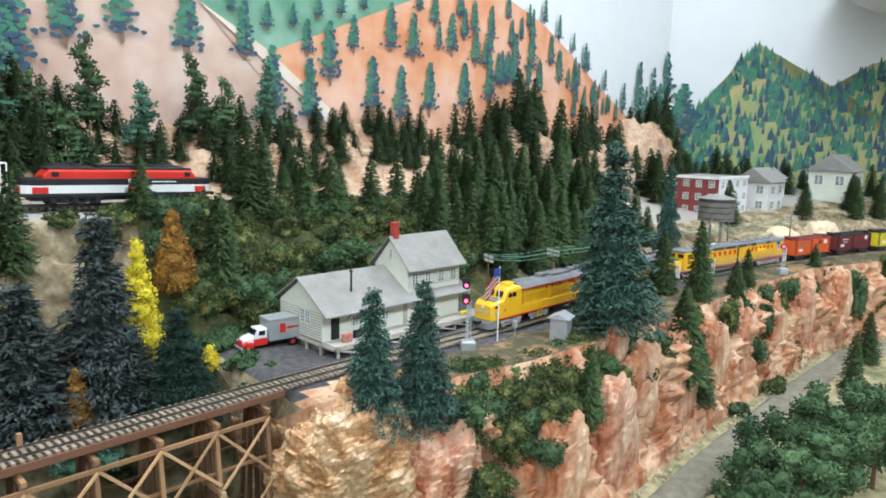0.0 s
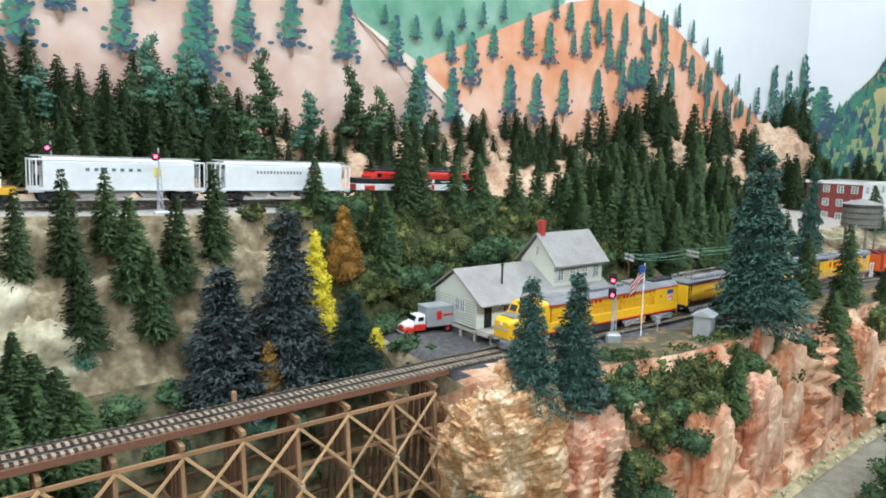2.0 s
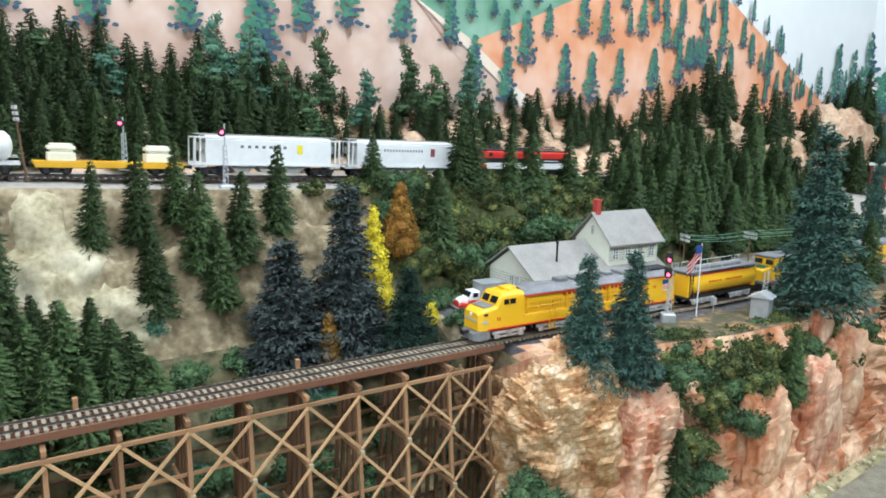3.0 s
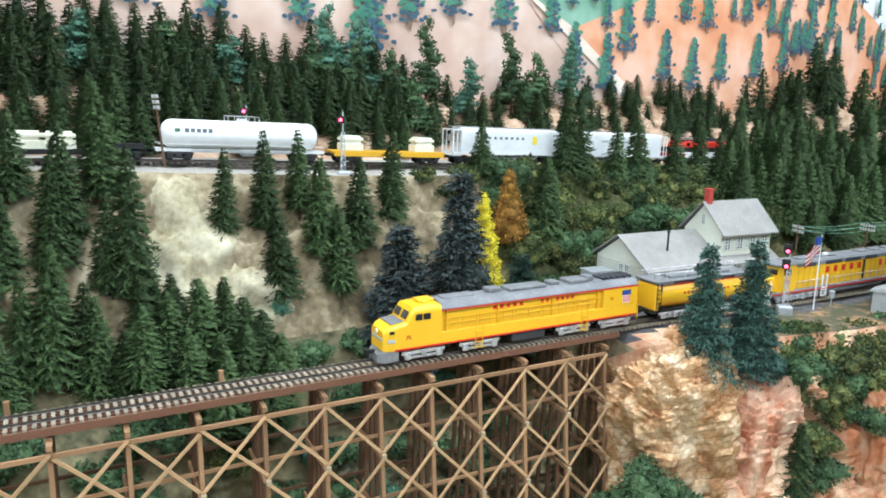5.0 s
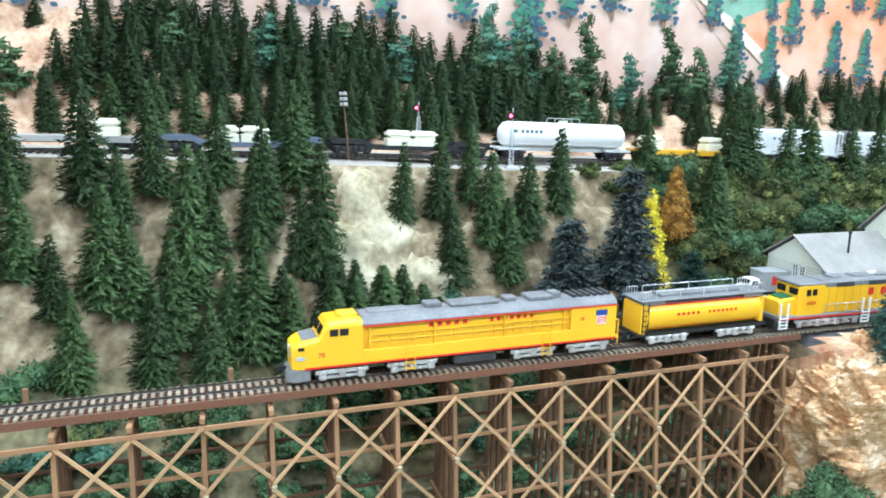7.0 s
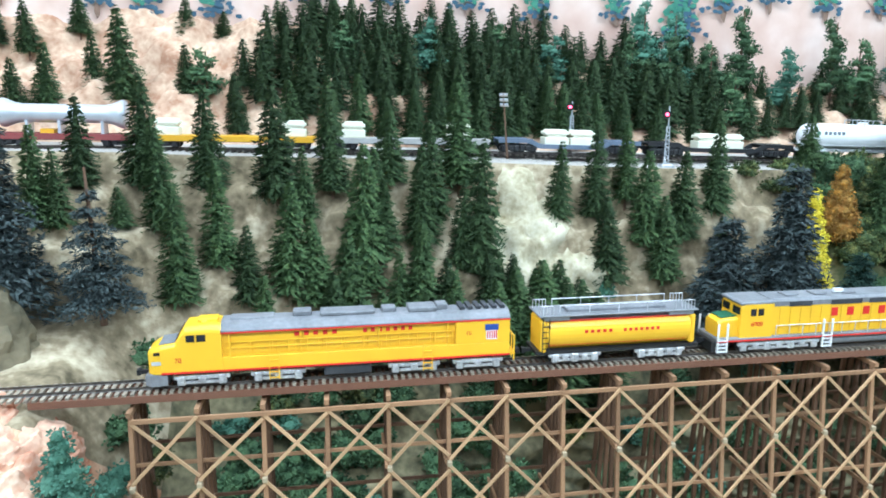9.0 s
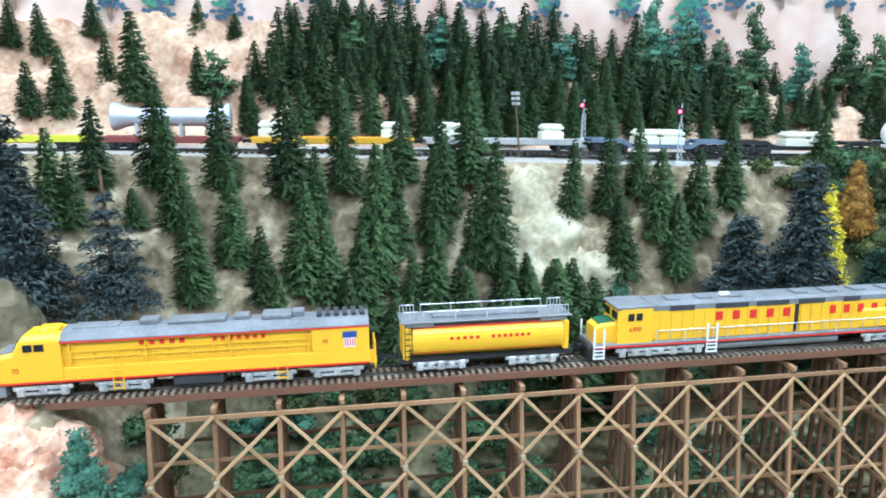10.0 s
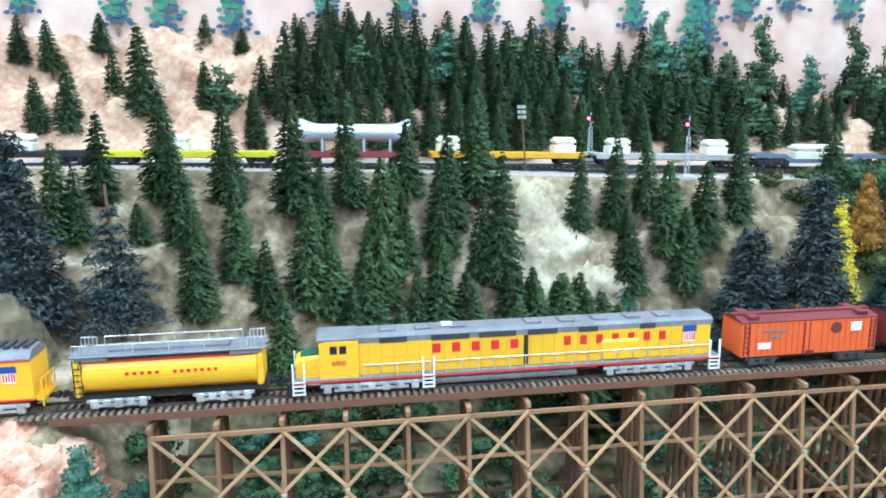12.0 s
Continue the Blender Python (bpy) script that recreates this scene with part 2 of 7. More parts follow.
def build_ground():
    xs = [-2.3 + 0.03 * i for i in range(62)] + [-0.44 + 0.0065 * i for i in range(592)]
    cols = len(xs)
    verts, faces, mats = [], [], []
    rows = sum(SEG_STEPS) + 1
    for x in xs:
        for k, n in enumerate(SEG_STEPS):
            verts += [ground_point(x, k, j / n) for j in range(n + (k == 5))]
    slot = [m for m, n in zip((0, 1, 2, 3, 4, 5), SEG_STEPS) for _ in range(n)]
    for i in range(cols - 1):
        x = xs[i]
        for j in range(rows - 1):
            a = i * rows + j
            faces.append((a, a + rows, a + rows + 1, a + 1))
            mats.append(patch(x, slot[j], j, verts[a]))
    me = bpy.data.meshes.new("ground")
    me.from_pydata(verts, [], faces)
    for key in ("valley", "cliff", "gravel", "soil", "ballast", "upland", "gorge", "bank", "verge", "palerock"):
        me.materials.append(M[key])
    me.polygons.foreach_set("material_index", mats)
    me.polygons.foreach_set("use_smooth", [k != 1 for k in mats])
    ob = new("ground", me)
    return tagged(ob, "sculpted plaster hills with red rock cliffs and gravel", "ground", kind="structure")


M["bank"] = mat("mossy_bank_earth", (0.035, 0.045, 0.016), (0.17, 0.14, 0.065), 30, 0.95, bump=0.8, c=(0.07, 0.075, 0.028))
M["verge"] = mat("grassy_tan_verge", (0.045, 0.065, 0.022), (0.36, 0.21, 0.085), 26, 0.95, bump=0.8, c=(0.105, 0.085, 0.055))
M["palerock"] = mat("cream_plaster_rock", (0.25, 0.205, 0.11), (0.58, 0.53, 0.38), 26, 0.85, bump=1.0, c=(0.44, 0.385, 0.25))
# gorge earth with near-black tones painted in for the shadow behind the trestle
M["gorge"] = mat("shadow_darkened_gorge_earth", (0.022, 0.028, 0.014), (0.27, 0.225, 0.120), 16, 0.95, bump=0.8)
build_ground()


def bare_rock(cx, cu, rx, ru, seed, label):
    """A patch of bare pale rock on the slope, with an uneven edge that dips into the earth."""
    bm = bmesh.new()
    rings = []
    for r in range(13):
        ring = []
        for a in range(56):
            t = a / 56 * 2 * math.pi
            f = r / 12 * (1 + 0.45 * noise.noise(Vector((math.cos(t) * 1.6, math.sin(t) * 1.6, seed))) + 0.25 * noise.noise(Vector((math.cos(t) * 5, math.sin(t) * 5, seed))))
            x, u = cx + rx * f * math.cos(t), min(0.97, max(0.03, cu + ru * f * math.sin(t)))
            p = ground_point(x, 3, u)
            lift = (0.005 + 0.002 * noise.noise(Vector((x * 45, u * 9, seed))) + 0.003 * abs(noise.noise(Vector((x * 120, u * 8, seed))))) * (1 - (r / 12) ** 4) - 0.004 * (r / 12) ** 4
            ring.append(bm.verts.new((p[0], p[1] - lift * 0.85, p[2] + lift * 0.4)))
        rings.append(ring)
    for p, q in zip(rings, rings[1:]):
        for k in range(56):
            bm.faces.new((p[k], q[k], q[(k + 1) % 56], p[(k + 1) % 56]))
    bmesh.ops.recalc_face_normals(bm, faces=bm.faces[:])
    ob = new("bare_rock", mesh_of("bare_rock", bm, M["palerock"], smooth=True))
    tagged(ob, label, "rock", "rock outcrops")


bare_rock(0.335, 0.52, 0.050, 0.46, 2.0, "pale cream bare rock on the wooded slope")
bare_rock(0.385, 0.22, 0.060, 0.20, 5.0, "pale cream bare rock low on the slope")

# plain front board that closes the layout down to the floor
bm = bmesh.new()
cols = []
for i in range(58):
    x = -2.3 + 0.1 * i
    y, z = section(x)[0]
    cols.append([bm.verts.new((x, y - 0.004, z + 0.004)), bm.verts.new((x, y - 0.004, -1.1)), bm.verts.new((x, y - 0.022, -1.1)), bm.verts.new((x, y - 0.022, z + 0.004))])
for p, q in zip(cols, cols[1:]):
    for k in range(4):
        bm.faces.new((p[k], q[k], q[(k + 1) % 4], p[(k + 1) % 4]))
bmesh.ops.recalc_face_normals(bm, faces=bm.faces[:])
tagged(new("trim", mesh_of("trim", bm, M["deck"])), "plain dark front board of the layout", "board", kind="structure")



# ---- rocks, the road in the valley, the pale rock face ----
M["redrock"] = rock_mat("pink_and_cream_rock", (0.34, 0.10, 0.05), (0.76, 0.58, 0.42), (0.55, 0.26, 0.14), (0.68, 0.50, 0.42), 30, 14, 0.9, streak=0.7)
M["ochre"] = rock_mat("ochre_layered_rock", (0.42, 0.18, 0.075), (0.80, 0.64, 0.45), (0.62, 0.39, 0.20), (0.36, 0.24, 0.17), 34, 44, 0.12, distort=4.0, width=0.12)
M["mound"] = mat("mossy_mound", (0.050, 0.046, 0.026), (0.19, 0.155, 0.092), 16, 0.95, bump=0.8)
M["road"] = mat("pale_gravel_road", (0.30, 0.27, 0.20), (0.47, 0.43, 0.33), 60, 0.95, bump=0.8)
M["sand"] = mat("pale_sand", (0.62, 0.50, 0.33), (0.72, 0.60, 0.42), 30, 0.95, bump=0.5)


def rock(name, x, y, z, rx, ry, rz, key, seed, label, strata=0.0):
    bm = bmesh.new()
    bmesh.ops.create_icosphere(bm, subdivisions=6 if strata and rx > 0.05 else 5, radius=1.0)
    for v in bm.verts:
        p = v.co.copy()
        if strata:
            p = Vector([math.copysign(abs(c) ** 0.72, c) for c in p])
        q = Vector((p.x * rx, p.y * ry, p.z * rz))
        d = 0.20 * noise.noise(p * 1.6 + Vector((seed, 0, 0))) + 0.10 * noise.noise(p * 4.2 + Vector((0, seed, 0))) + 0.04 * noise.noise(q * 70) + 0.025 * noise.noise(Vector((q.x * 190, q.y * 190, q.z * 60)))
        if strata:
            level = q.z * 130 + q.x * 26 + 1.3 * noise.noise(q * 18 + Vector((seed, 0, 0))) + 0.5 * noise.noise(q * 60)
            ledge = level % 1.0
            shelf = noise.noise(Vector((math.floor(level) * 7.3, q.x * 22, seed)))
            d += strata * (0.42 * ledge ** 3 - 0.15 + 0.38 * shelf) + strata * 0.55 * (0.4 - abs(noise.noise(Vector((q.x * 46, q.y * 46, q.z * 16)))))
            d += 0.035 * noise.noise(q * 95) + 0.025 * noise.noise(q * 210)
        v.co = q * (1 + d)
    ob = new(name, mesh_of(name, bm, M[key]))
    ob.matrix_world = pose(x, y, z)
    return tagged(ob, label, "rock", "rock outcrops")


rock("rock_outcrop", 0.794, -0.022, -0.109, 0.082, 0.058, 0.116, "ochre", 1, "ochre layered rock outcrop at the bridge end", 0.060)
rock("rock_outcrop", 0.860, -0.050, -0.120, 0.055, 0.050, 0.095, "redrock", 2, "pink and cream rock face beside the outcrop", 0.10)
rock("rock_outcrop", 0.766, 0.060, -0.092, 0.040, 0.07, 0.090, "ochre", 3, "ochre layered rock behind the bridge end", 0.07)
rock("rock_outcrop", -0.165, -0.010, -0.060, 0.060, 0.055, 0.066, "redrock", 4, "pink and red rock at the far bridge end", 0.10)
rock("rock_outcrop", -0.150, -0.055, -0.105, 0.060, 0.045, 0.085, "redrock", 5, "pink and red rock at the far bridge end", 0.10)
rock("earth_mound", -0.245, 0.085, 0.020, 0.090, 0.055, 0.075, "mound", 6, "mossy brown earth mound beside the track")
for i, (x, y, z, r) in enumerate(((1.00, -0.118, -0.11, 0.05), (1.10, -0.112, -0.10, 0.055), (1.19, -0.095, -0.075, 0.05), (1.30, -0.092, -0.085, 0.055), (1.42, -0.085, -0.08, 0.05), (1.55, -0.075, -0.08, 0.05), (1.68, -0.075, -0.08, 0.05), (1.82, -0.075, -0.07, 0.05), (1.95, -0.10, -0.07, 0.05), (1.16, -0.078, -0.012, 0.026))):
    rock("cliff_buttress", x, y, z, r * 0.8, r * 0.40, r * 1.35, "redrock" if i % 2 else "cliff", 20 + i, "orange and cream rock buttress of the cliff", 0.10)


def sheet(name, x0, x1, nx, rows, key, label, lift=0.004, kind="structure", wobble=0.0):
    """A thin sheet laid over the ground between y edges given as functions of x."""
    bm = bmesh.new()
    grid = []
    for i in range(nx + 1):
        x = x0 + (x1 - x0) * i / nx
        lo, hi = rows(x)
        col = []
        for j in range(9):
            y = lo + (hi - lo) * j / 8
            y += wobble * noise.noise(Vector((x * 40, j * 3.0, 0)))
            edge = 0.0 if j in (0, 8) else 1.0
            col.append(bm.verts.new((x, y, ground_z(x, y) + lift * edge - 0.003 * (1 - edge) + 0.002 * noise.noise(Vector((x * 90, y * 90, 0))))))
        grid.append(col)
    for a, b in zip(grid, grid[1:]):
        for j in range(8):
            bm.faces.new((a[j], b[j], b[j + 1], a[j + 1]))
    bmesh.ops.solidify(bm, geom=bm.faces[:], thickness=0.002)
    ob = new(name, mesh_of(name, bm, M[key], smooth=True))
    return tagged(ob, label, name.replace("_", " "), kind=kind)


sheet("road", 0.92, 3.0, 120, lambda x: (section(x)[1][0] - 0.065 + 0.006 * math.sin(x * 9), section(x)[1][0] - 0.015), "road", "pale gravel road along the foot of the cliff", 0.006)
rock("sand_mound", 2.12, 0.085, 0.015, 0.060, 0.045, 0.045, "sand", 44, "pale sand mound beside the track")
rock("sand_mound", 2.32, 0.06, 0.012, 0.055, 0.040, 0.055, "sand", 45, "pale sand mound beside the track")
rock("knoll", 1.44, 0.300, 0.105, 0.055, 0.035, 0.045, "sand", 46, "bare tan knoll below the upper track")
rock("knoll", 1.95, 0.49, 0.13, 0.15, 0.06, 0.10, "upland", 47, "bare tan knoll before the painted hills")
rock("knoll", 1.70, 0.52, 0.20, 0.12, 0.05, 0.08, "upland", 48, "bare pink knoll before the painted hills")
rock("knoll", 2.32, 0.58, 0.12, 0.20, 0.06, 0.20, "upland", 49, "bare tan knoll before the painted hills")
# loose stones along the road and the cliff foot
STONE = bmesh.new()
bmesh.ops.create_icosphere(STONE, subdivisions=1, radius=1.0)
for v in STONE.verts:
    v.co *= 1 + 0.3 * noise.noise(v.co * 2)
q = random.Random(3)
bm = bmesh.new()
for i in range(420):
    x = q.uniform(0.95, 2.3)
    y = section(x)[1][0] - q.uniform(-0.004, 0.02) if i % 3 else section(x)[1][0] - q.uniform(0.06, 0.075)
    r = q.uniform(0.0012, 0.0042)
    bmesh.ops.create_icosphere(bm, subdivisions=1, radius=r, matrix=pose(x, y, ground_z(x, y) + r * 0.5 + 0.003, q.uniform(0, 90), q.uniform(0, 90)) @ Matrix.Diagonal((1, q.uniform(0.6, 1), q.uniform(0.5, 0.9), 1)))
tagged(new("loose_stones", mesh_of("loose_stones", bm, M["palerock"])), "scattered pale stones along the valley road", "stones", kind="stuff")



# ---- tracks ----
LOW = [(-1.2, -0.035), (-0.4, -0.006), (0.72, 0.034), (0.85, 0.036), (1.02, 0.034), (1.2, 0.040), (1.36, 0.046), (1.52, 0.045), (1.74, 0.024), (1.88, -0.001),
       (2.02, -0.030), (2.16, -0.062), (2.30, -0.105), (2.8, -0.31), (3.3, -0.60)]
HIGH = [(-1.6, 0.33, 0.196), (-0.25, 0.33, 0.189), (0.30, 0.33, 0.179), (0.58, 0.33, 0.171), (0.82, 0.33, 0.165), (1.0, 0.331, 0.160), (1.14, 0.341, 0.157),
        (1.35, 0.385, 0.152), (1.6, 0.425, 0.148), (2.2, 0.50, 0.146), (2.9, 0.57, 0.146)]
RAIL_LOW = 0.018


def low_at(x):
    return Vector((x, float(np.interp(x, [p[0] for p in LOW], [p[1] for p in LOW])), RAIL_LOW))


def high_at(x):
    xs = [p[0] for p in HIGH]
    return Vector((x, float(np.interp(x, xs, [p[1] for p in HIGH])), float(np.interp(x, xs, [p[2] for p in HIGH]))))


CUBE = bmesh.new()
bmesh.ops.create_cube(CUBE, size=1.0)
bmesh.ops.bevel(CUBE, geom=CUBE.edges[:], offset=0.04, segments=1, affect="EDGES")
TIMBER = {}


def timber(name, p, q, w, h, material, parent):
    """One squared timber from p to q, as an object that shares its mesh."""
    if (name, material) not in TIMBER:
        TIMBER[name, material] = mesh_of(name, CUBE.copy(), M[material])
    ob = new(name, TIMBER[name, material])
    p, q = Vector(p), Vector(q)
    d = q - p
    ob.parent = parent
    ob.matrix_basis = Matrix.Translation((p + q) / 2) @ d.to_track_quat("X", "Z").to_matrix().to_4x4() @ Matrix.Diagonal((d.length, w, h, 1))
    return ob


def rail_mesh(at, x0, x1, off, n):
    bm = bmesh.new()
    ring = []
    for i in range(n + 1):
        x = x0 + (x1 - x0) * i / n
        p, d = at(x), (at(x + 0.01) - at(x - 0.01)).normalized()
        s = Vector((-d.y, d.x, 0)) * off
        w = Vector((-d.y, d.x, 0))
        ring.append([bm.verts.new(p + s + w * a + Vector((0, 0, b))) for a, b in
                     ((-0.0009, -0.0024), (0.0009, -0.0024), (0.0004, -0.0019), (0.0005, -0.0006), (0.0005, 0.0), (-0.0005, 0.0), (-0.0005, -0.0006), (-0.0004, -0.0019))])
    for a, b in zip(ring, ring[1:]):
        for k in range(8):
            bm.faces.new((a[k], b[k], b[(k + 1) % 8], a[(k + 1) % 8]))
    return bm


def track(at, x0, x1, label, tie_key, gap, x_parts):
    """Two rails and their ties; ties between x_parts are parts, the rest are joined."""
    ob = thing("railway_track", label, "railway track", kind="structure")
    for off in (-0.00825, 0.00825):
        part("rail", rail_mesh(at, x0, x1, off, 160), M["rail"], ob)
    rest = bmesh.new()
    x, count = x0, 0
    while x < x1:
        p, d = at(x), (at(x + 0.01) - at(x - 0.01)).normalized()
        s = Vector((-d.y, d.x, 0)) * random.uniform(0.0158, 0.0168)
        lift = Vector((0, 0, -0.0034))
        if x_parts[0] < x < x_parts[1] and count < 290:
            timber("tie", p - s + lift, p + s + lift, 0.0029, 0.0020, tie_key, ob)
            count += 1
        else:
            beam(rest, p - s + lift, p + s + lift, 0.0029, 0.0020)
        x += gap
    tagged(part("ties", rest, M[tie_key], ob), kind="stuff")
    return ob


track(low_at, -0.6, 3.2, "model railway track with weathered wooden ties", "tie", 0.0060, (-0.14, 0.80))
track(high_at, -2.0, 2.5, "model railway track on the upper ledge", "tiedark", 0.0075, (0.1, 0.9))


def build_trestle():
    """Timber trestle: bents with battered posts, girts and cross braces."""
    ob = thing("trestle_bridge", "brown stained timber trestle bridge over the gorge", "bridge")
    S = 0.0512
    dz = (-0.002, -0.058, -0.116, -0.176, -0.236)

    def at(k, side, z, lean=0.0):
        x = S * k - 0.004
        yc = low_at(x).y
        spread = 0.0185 + (-z) * 0.11
        return Vector((x, yc + side * spread + lean, z))
    a, b = low_at(-0.13), low_at(0.735)
    for off in (-0.0150, -0.0085, 0.0085, 0.0150):
        timber("stringer", a + Vector((0, off, -0.0075)), b + Vector((0, off, -0.0075)), 0.0034, 0.0060, "deck", ob)
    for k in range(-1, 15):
        # posts and girts behind the front row: darker timber, shade put into the colour
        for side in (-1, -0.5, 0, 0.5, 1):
            timber("post", at(k, side, -0.001), at(k, side, -0.27), 0.0036, 0.0036, "wood" if side == -1 else "shaded_wood", ob)
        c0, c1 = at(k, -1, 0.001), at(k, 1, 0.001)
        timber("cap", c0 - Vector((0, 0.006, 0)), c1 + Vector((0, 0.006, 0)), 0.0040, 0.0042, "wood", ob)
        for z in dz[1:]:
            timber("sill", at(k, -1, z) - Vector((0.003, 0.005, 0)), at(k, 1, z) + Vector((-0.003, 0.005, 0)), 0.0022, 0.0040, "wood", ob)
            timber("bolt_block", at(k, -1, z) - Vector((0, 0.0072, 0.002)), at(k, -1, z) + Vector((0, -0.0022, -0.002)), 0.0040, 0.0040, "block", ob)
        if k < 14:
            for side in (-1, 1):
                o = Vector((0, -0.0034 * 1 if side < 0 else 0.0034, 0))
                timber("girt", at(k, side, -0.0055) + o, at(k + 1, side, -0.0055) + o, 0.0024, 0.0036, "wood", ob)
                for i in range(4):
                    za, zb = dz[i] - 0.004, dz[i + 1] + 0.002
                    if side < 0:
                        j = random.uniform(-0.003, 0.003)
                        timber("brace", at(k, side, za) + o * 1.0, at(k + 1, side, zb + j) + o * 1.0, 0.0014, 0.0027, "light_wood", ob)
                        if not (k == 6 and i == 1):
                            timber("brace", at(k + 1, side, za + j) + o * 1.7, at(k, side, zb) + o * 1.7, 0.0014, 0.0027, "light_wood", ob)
                    timber("girt", at(k, side * 0.9, zb + 0.012) - o * 0.3, at(k + 1, side * 0.9, zb + 0.012) - o * 0.3, 0.0020, 0.0030, "wood" if side < 0 else "shaded_wood", ob)
    for x, y in ((0.172, 0.05), (0.33, 0.053), (0.52, 0.058), (0.02, 0.045)):
        timber("refuge_timber", (x, y - 0.03, 0.006), (x, y, 0.006), 0.004, 0.004, "wood", ob)
        timber("refuge_post", (x, y, 0.006), (x, y, 0.019), 0.004, 0.004, "wood", ob)


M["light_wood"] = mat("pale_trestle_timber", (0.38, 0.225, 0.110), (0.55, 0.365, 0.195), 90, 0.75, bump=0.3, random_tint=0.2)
# the same timber darkened, standing in for shade deep in the trestle
M["shaded_wood"] = mat("shaded_trestle_timber", (0.085, 0.045, 0.024), (0.16, 0.088, 0.048), 90, 0.8, bump=0.3, random_tint=0.25)
M["block"] = mat("pale_joint_blocks", (0.34, 0.27, 0.16), (0.46, 0.37, 0.24), 120, 0.8)
build_trestle()



# ---- plants ----
def leaf_mesh(name, verts, faces, material):
    me = bpy.data.meshes.new(name)
    me.from_pydata(verts, [], faces)
    me.materials.append(material)
    return me


def pine_crown(seed, material, h=0.10, r=0.026, layers=22, per=19, needles=7, droop=0.30):
    """Bottle-brush conifer: tiers of branches, each a stem set with short stiff needles, round a thin dark core."""
    rnd = random.Random(seed)
    v, f = [], []
    base = 0.05 * h
    for i in range(layers):
        u = i / (layers - 1)
        z = base + (h - base) * (0.07 + 0.92 * u)
        R = r * ((1 - u) ** 0.80 * 0.95 + 0.05) * min(1.0, 0.80 + 2.2 * u) * rnd.uniform(0.84, 1.12)
        n = max(5, int(per * (1 - 0.62 * u)))
        for k in range(n):
            a = 2 * math.pi * (k + rnd.random()) / n
            c, s = math.cos(a), math.sin(a)
            L = R * rnd.uniform(0.78, 1.16)
            drop = droop * rnd.uniform(0.4, 1.4) * (1.25 - u)
            zb = z + rnd.uniform(-0.024, 0.024) * h
            w = 0.05 * r + 0.05 * L
            b = len(v)
            v += [(0.1 * L * c, 0.1 * L * s, zb), (0.6 * L * c - w * s, 0.6 * L * s + w * c, zb - drop * 0.5 * L), (L * c, L * s, zb - drop * L), (0.6 * L * c + w * s, 0.6 * L * s - w * c, zb - drop * 0.62 * L)]
            f += [(b, b + 1, b + 2, b + 3)]
            for q in range(needles):
                t = 0.40 + 0.60 * (q + rnd.random()) / needles
                px, py, pz = t * L * c, t * L * s, zb - drop * t * L
                turn = a + rnd.choice((-1, 1)) * rnd.uniform(0.25, 1.15)
                ln = r * rnd.uniform(0.13, 0.26) * (1.15 - 0.4 * u)
                tx, ty, tz = px + ln * math.cos(turn), py + ln * math.sin(turn), pz + ln * rnd.uniform(-0.75, 0.55)
                ww = 0.030 * r
                b = len(v)
                v += [(px - ww * s, py + ww * c, pz + ww), (px + ww * s, py - ww * c, pz - ww), (tx, ty, tz)]
                f += [(b, b + 1, b + 2)]
    b = len(v)
    for k in range(7):
        a = 2 * math.pi * k / 7
        v.append((0.48 * r * math.cos(a), 0.48 * r * math.sin(a), base))
    v.append((0, 0, h * 0.97))
    f += [(b + k, b + (k + 1) % 7, b + 7) for k in range(7)]
    return leaf_mesh("crown", v, f, material)


def spruce_crown(seed, material, h=0.15, r=0.04, tiers=15, core=0.52):
    """Loose, feathery conifer: uneven tiers of flat sprays made of short twigs."""
    rnd = random.Random(seed)
    v, f = [], []
    for i in range(tiers):
        u = i / (tiers - 1)
        z0 = h * (0.12 + 0.84 * u)
        n = int(13 - 6 * u)
        for k in range(n):
            a = 2 * math.pi * (k + rnd.random() * 0.9) / n
            L = r * (1 - 0.78 * u) * rnd.uniform(0.65, 1.15)
            lift = rnd.uniform(-0.25, 0.15)
            zb = z0 + rnd.uniform(-0.035, 0.035) * h
            twigs = max(24, int(150 * L / r))
            for q in range(twigs):
                d = L * (0.10 + 0.90 * (q + rnd.random()) / twigs)
                spread = 0.42 * L * math.sin(math.pi * min(1, d / L * 0.85)) + 0.05 * r
                o = rnd.uniform(-spread, spread)
                p = Vector((d * math.cos(a) - o * math.sin(a), d * math.sin(a) + o * math.cos(a), zb + lift * d - 0.25 * d * d / L + rnd.uniform(-0.020, 0.020) * h))
                e = Vector((math.cos(a) + rnd.uniform(-0.9, 0.9), math.sin(a) + rnd.uniform(-0.9, 0.9), rnd.uniform(-0.8, 0.5))).normalized() * rnd.uniform(0.0026, 0.0046)
                g = e.cross(Vector((rnd.uniform(-1, 1), rnd.uniform(-1, 1), 1))).normalized() * 0.0009
                b = len(v)
                v += [tuple(p - g), tuple(p + g), tuple(p + e), tuple(p - e * 0.8)]
                f += [(b, b + 1, b + 2), (b, b + 1, b + 3)]
    b = len(v)
    for k in range(9):
        a = 2 * math.pi * k / 9
        v.append((core * r * math.cos(a), core * r * math.sin(a), 0.1 * h))
    v.append((0, 0, h * 0.92))
    f += [(b + k, b + (k + 1) % 9, b + 9) for k in range(9)]
    return leaf_mesh("crown", v, f, material)


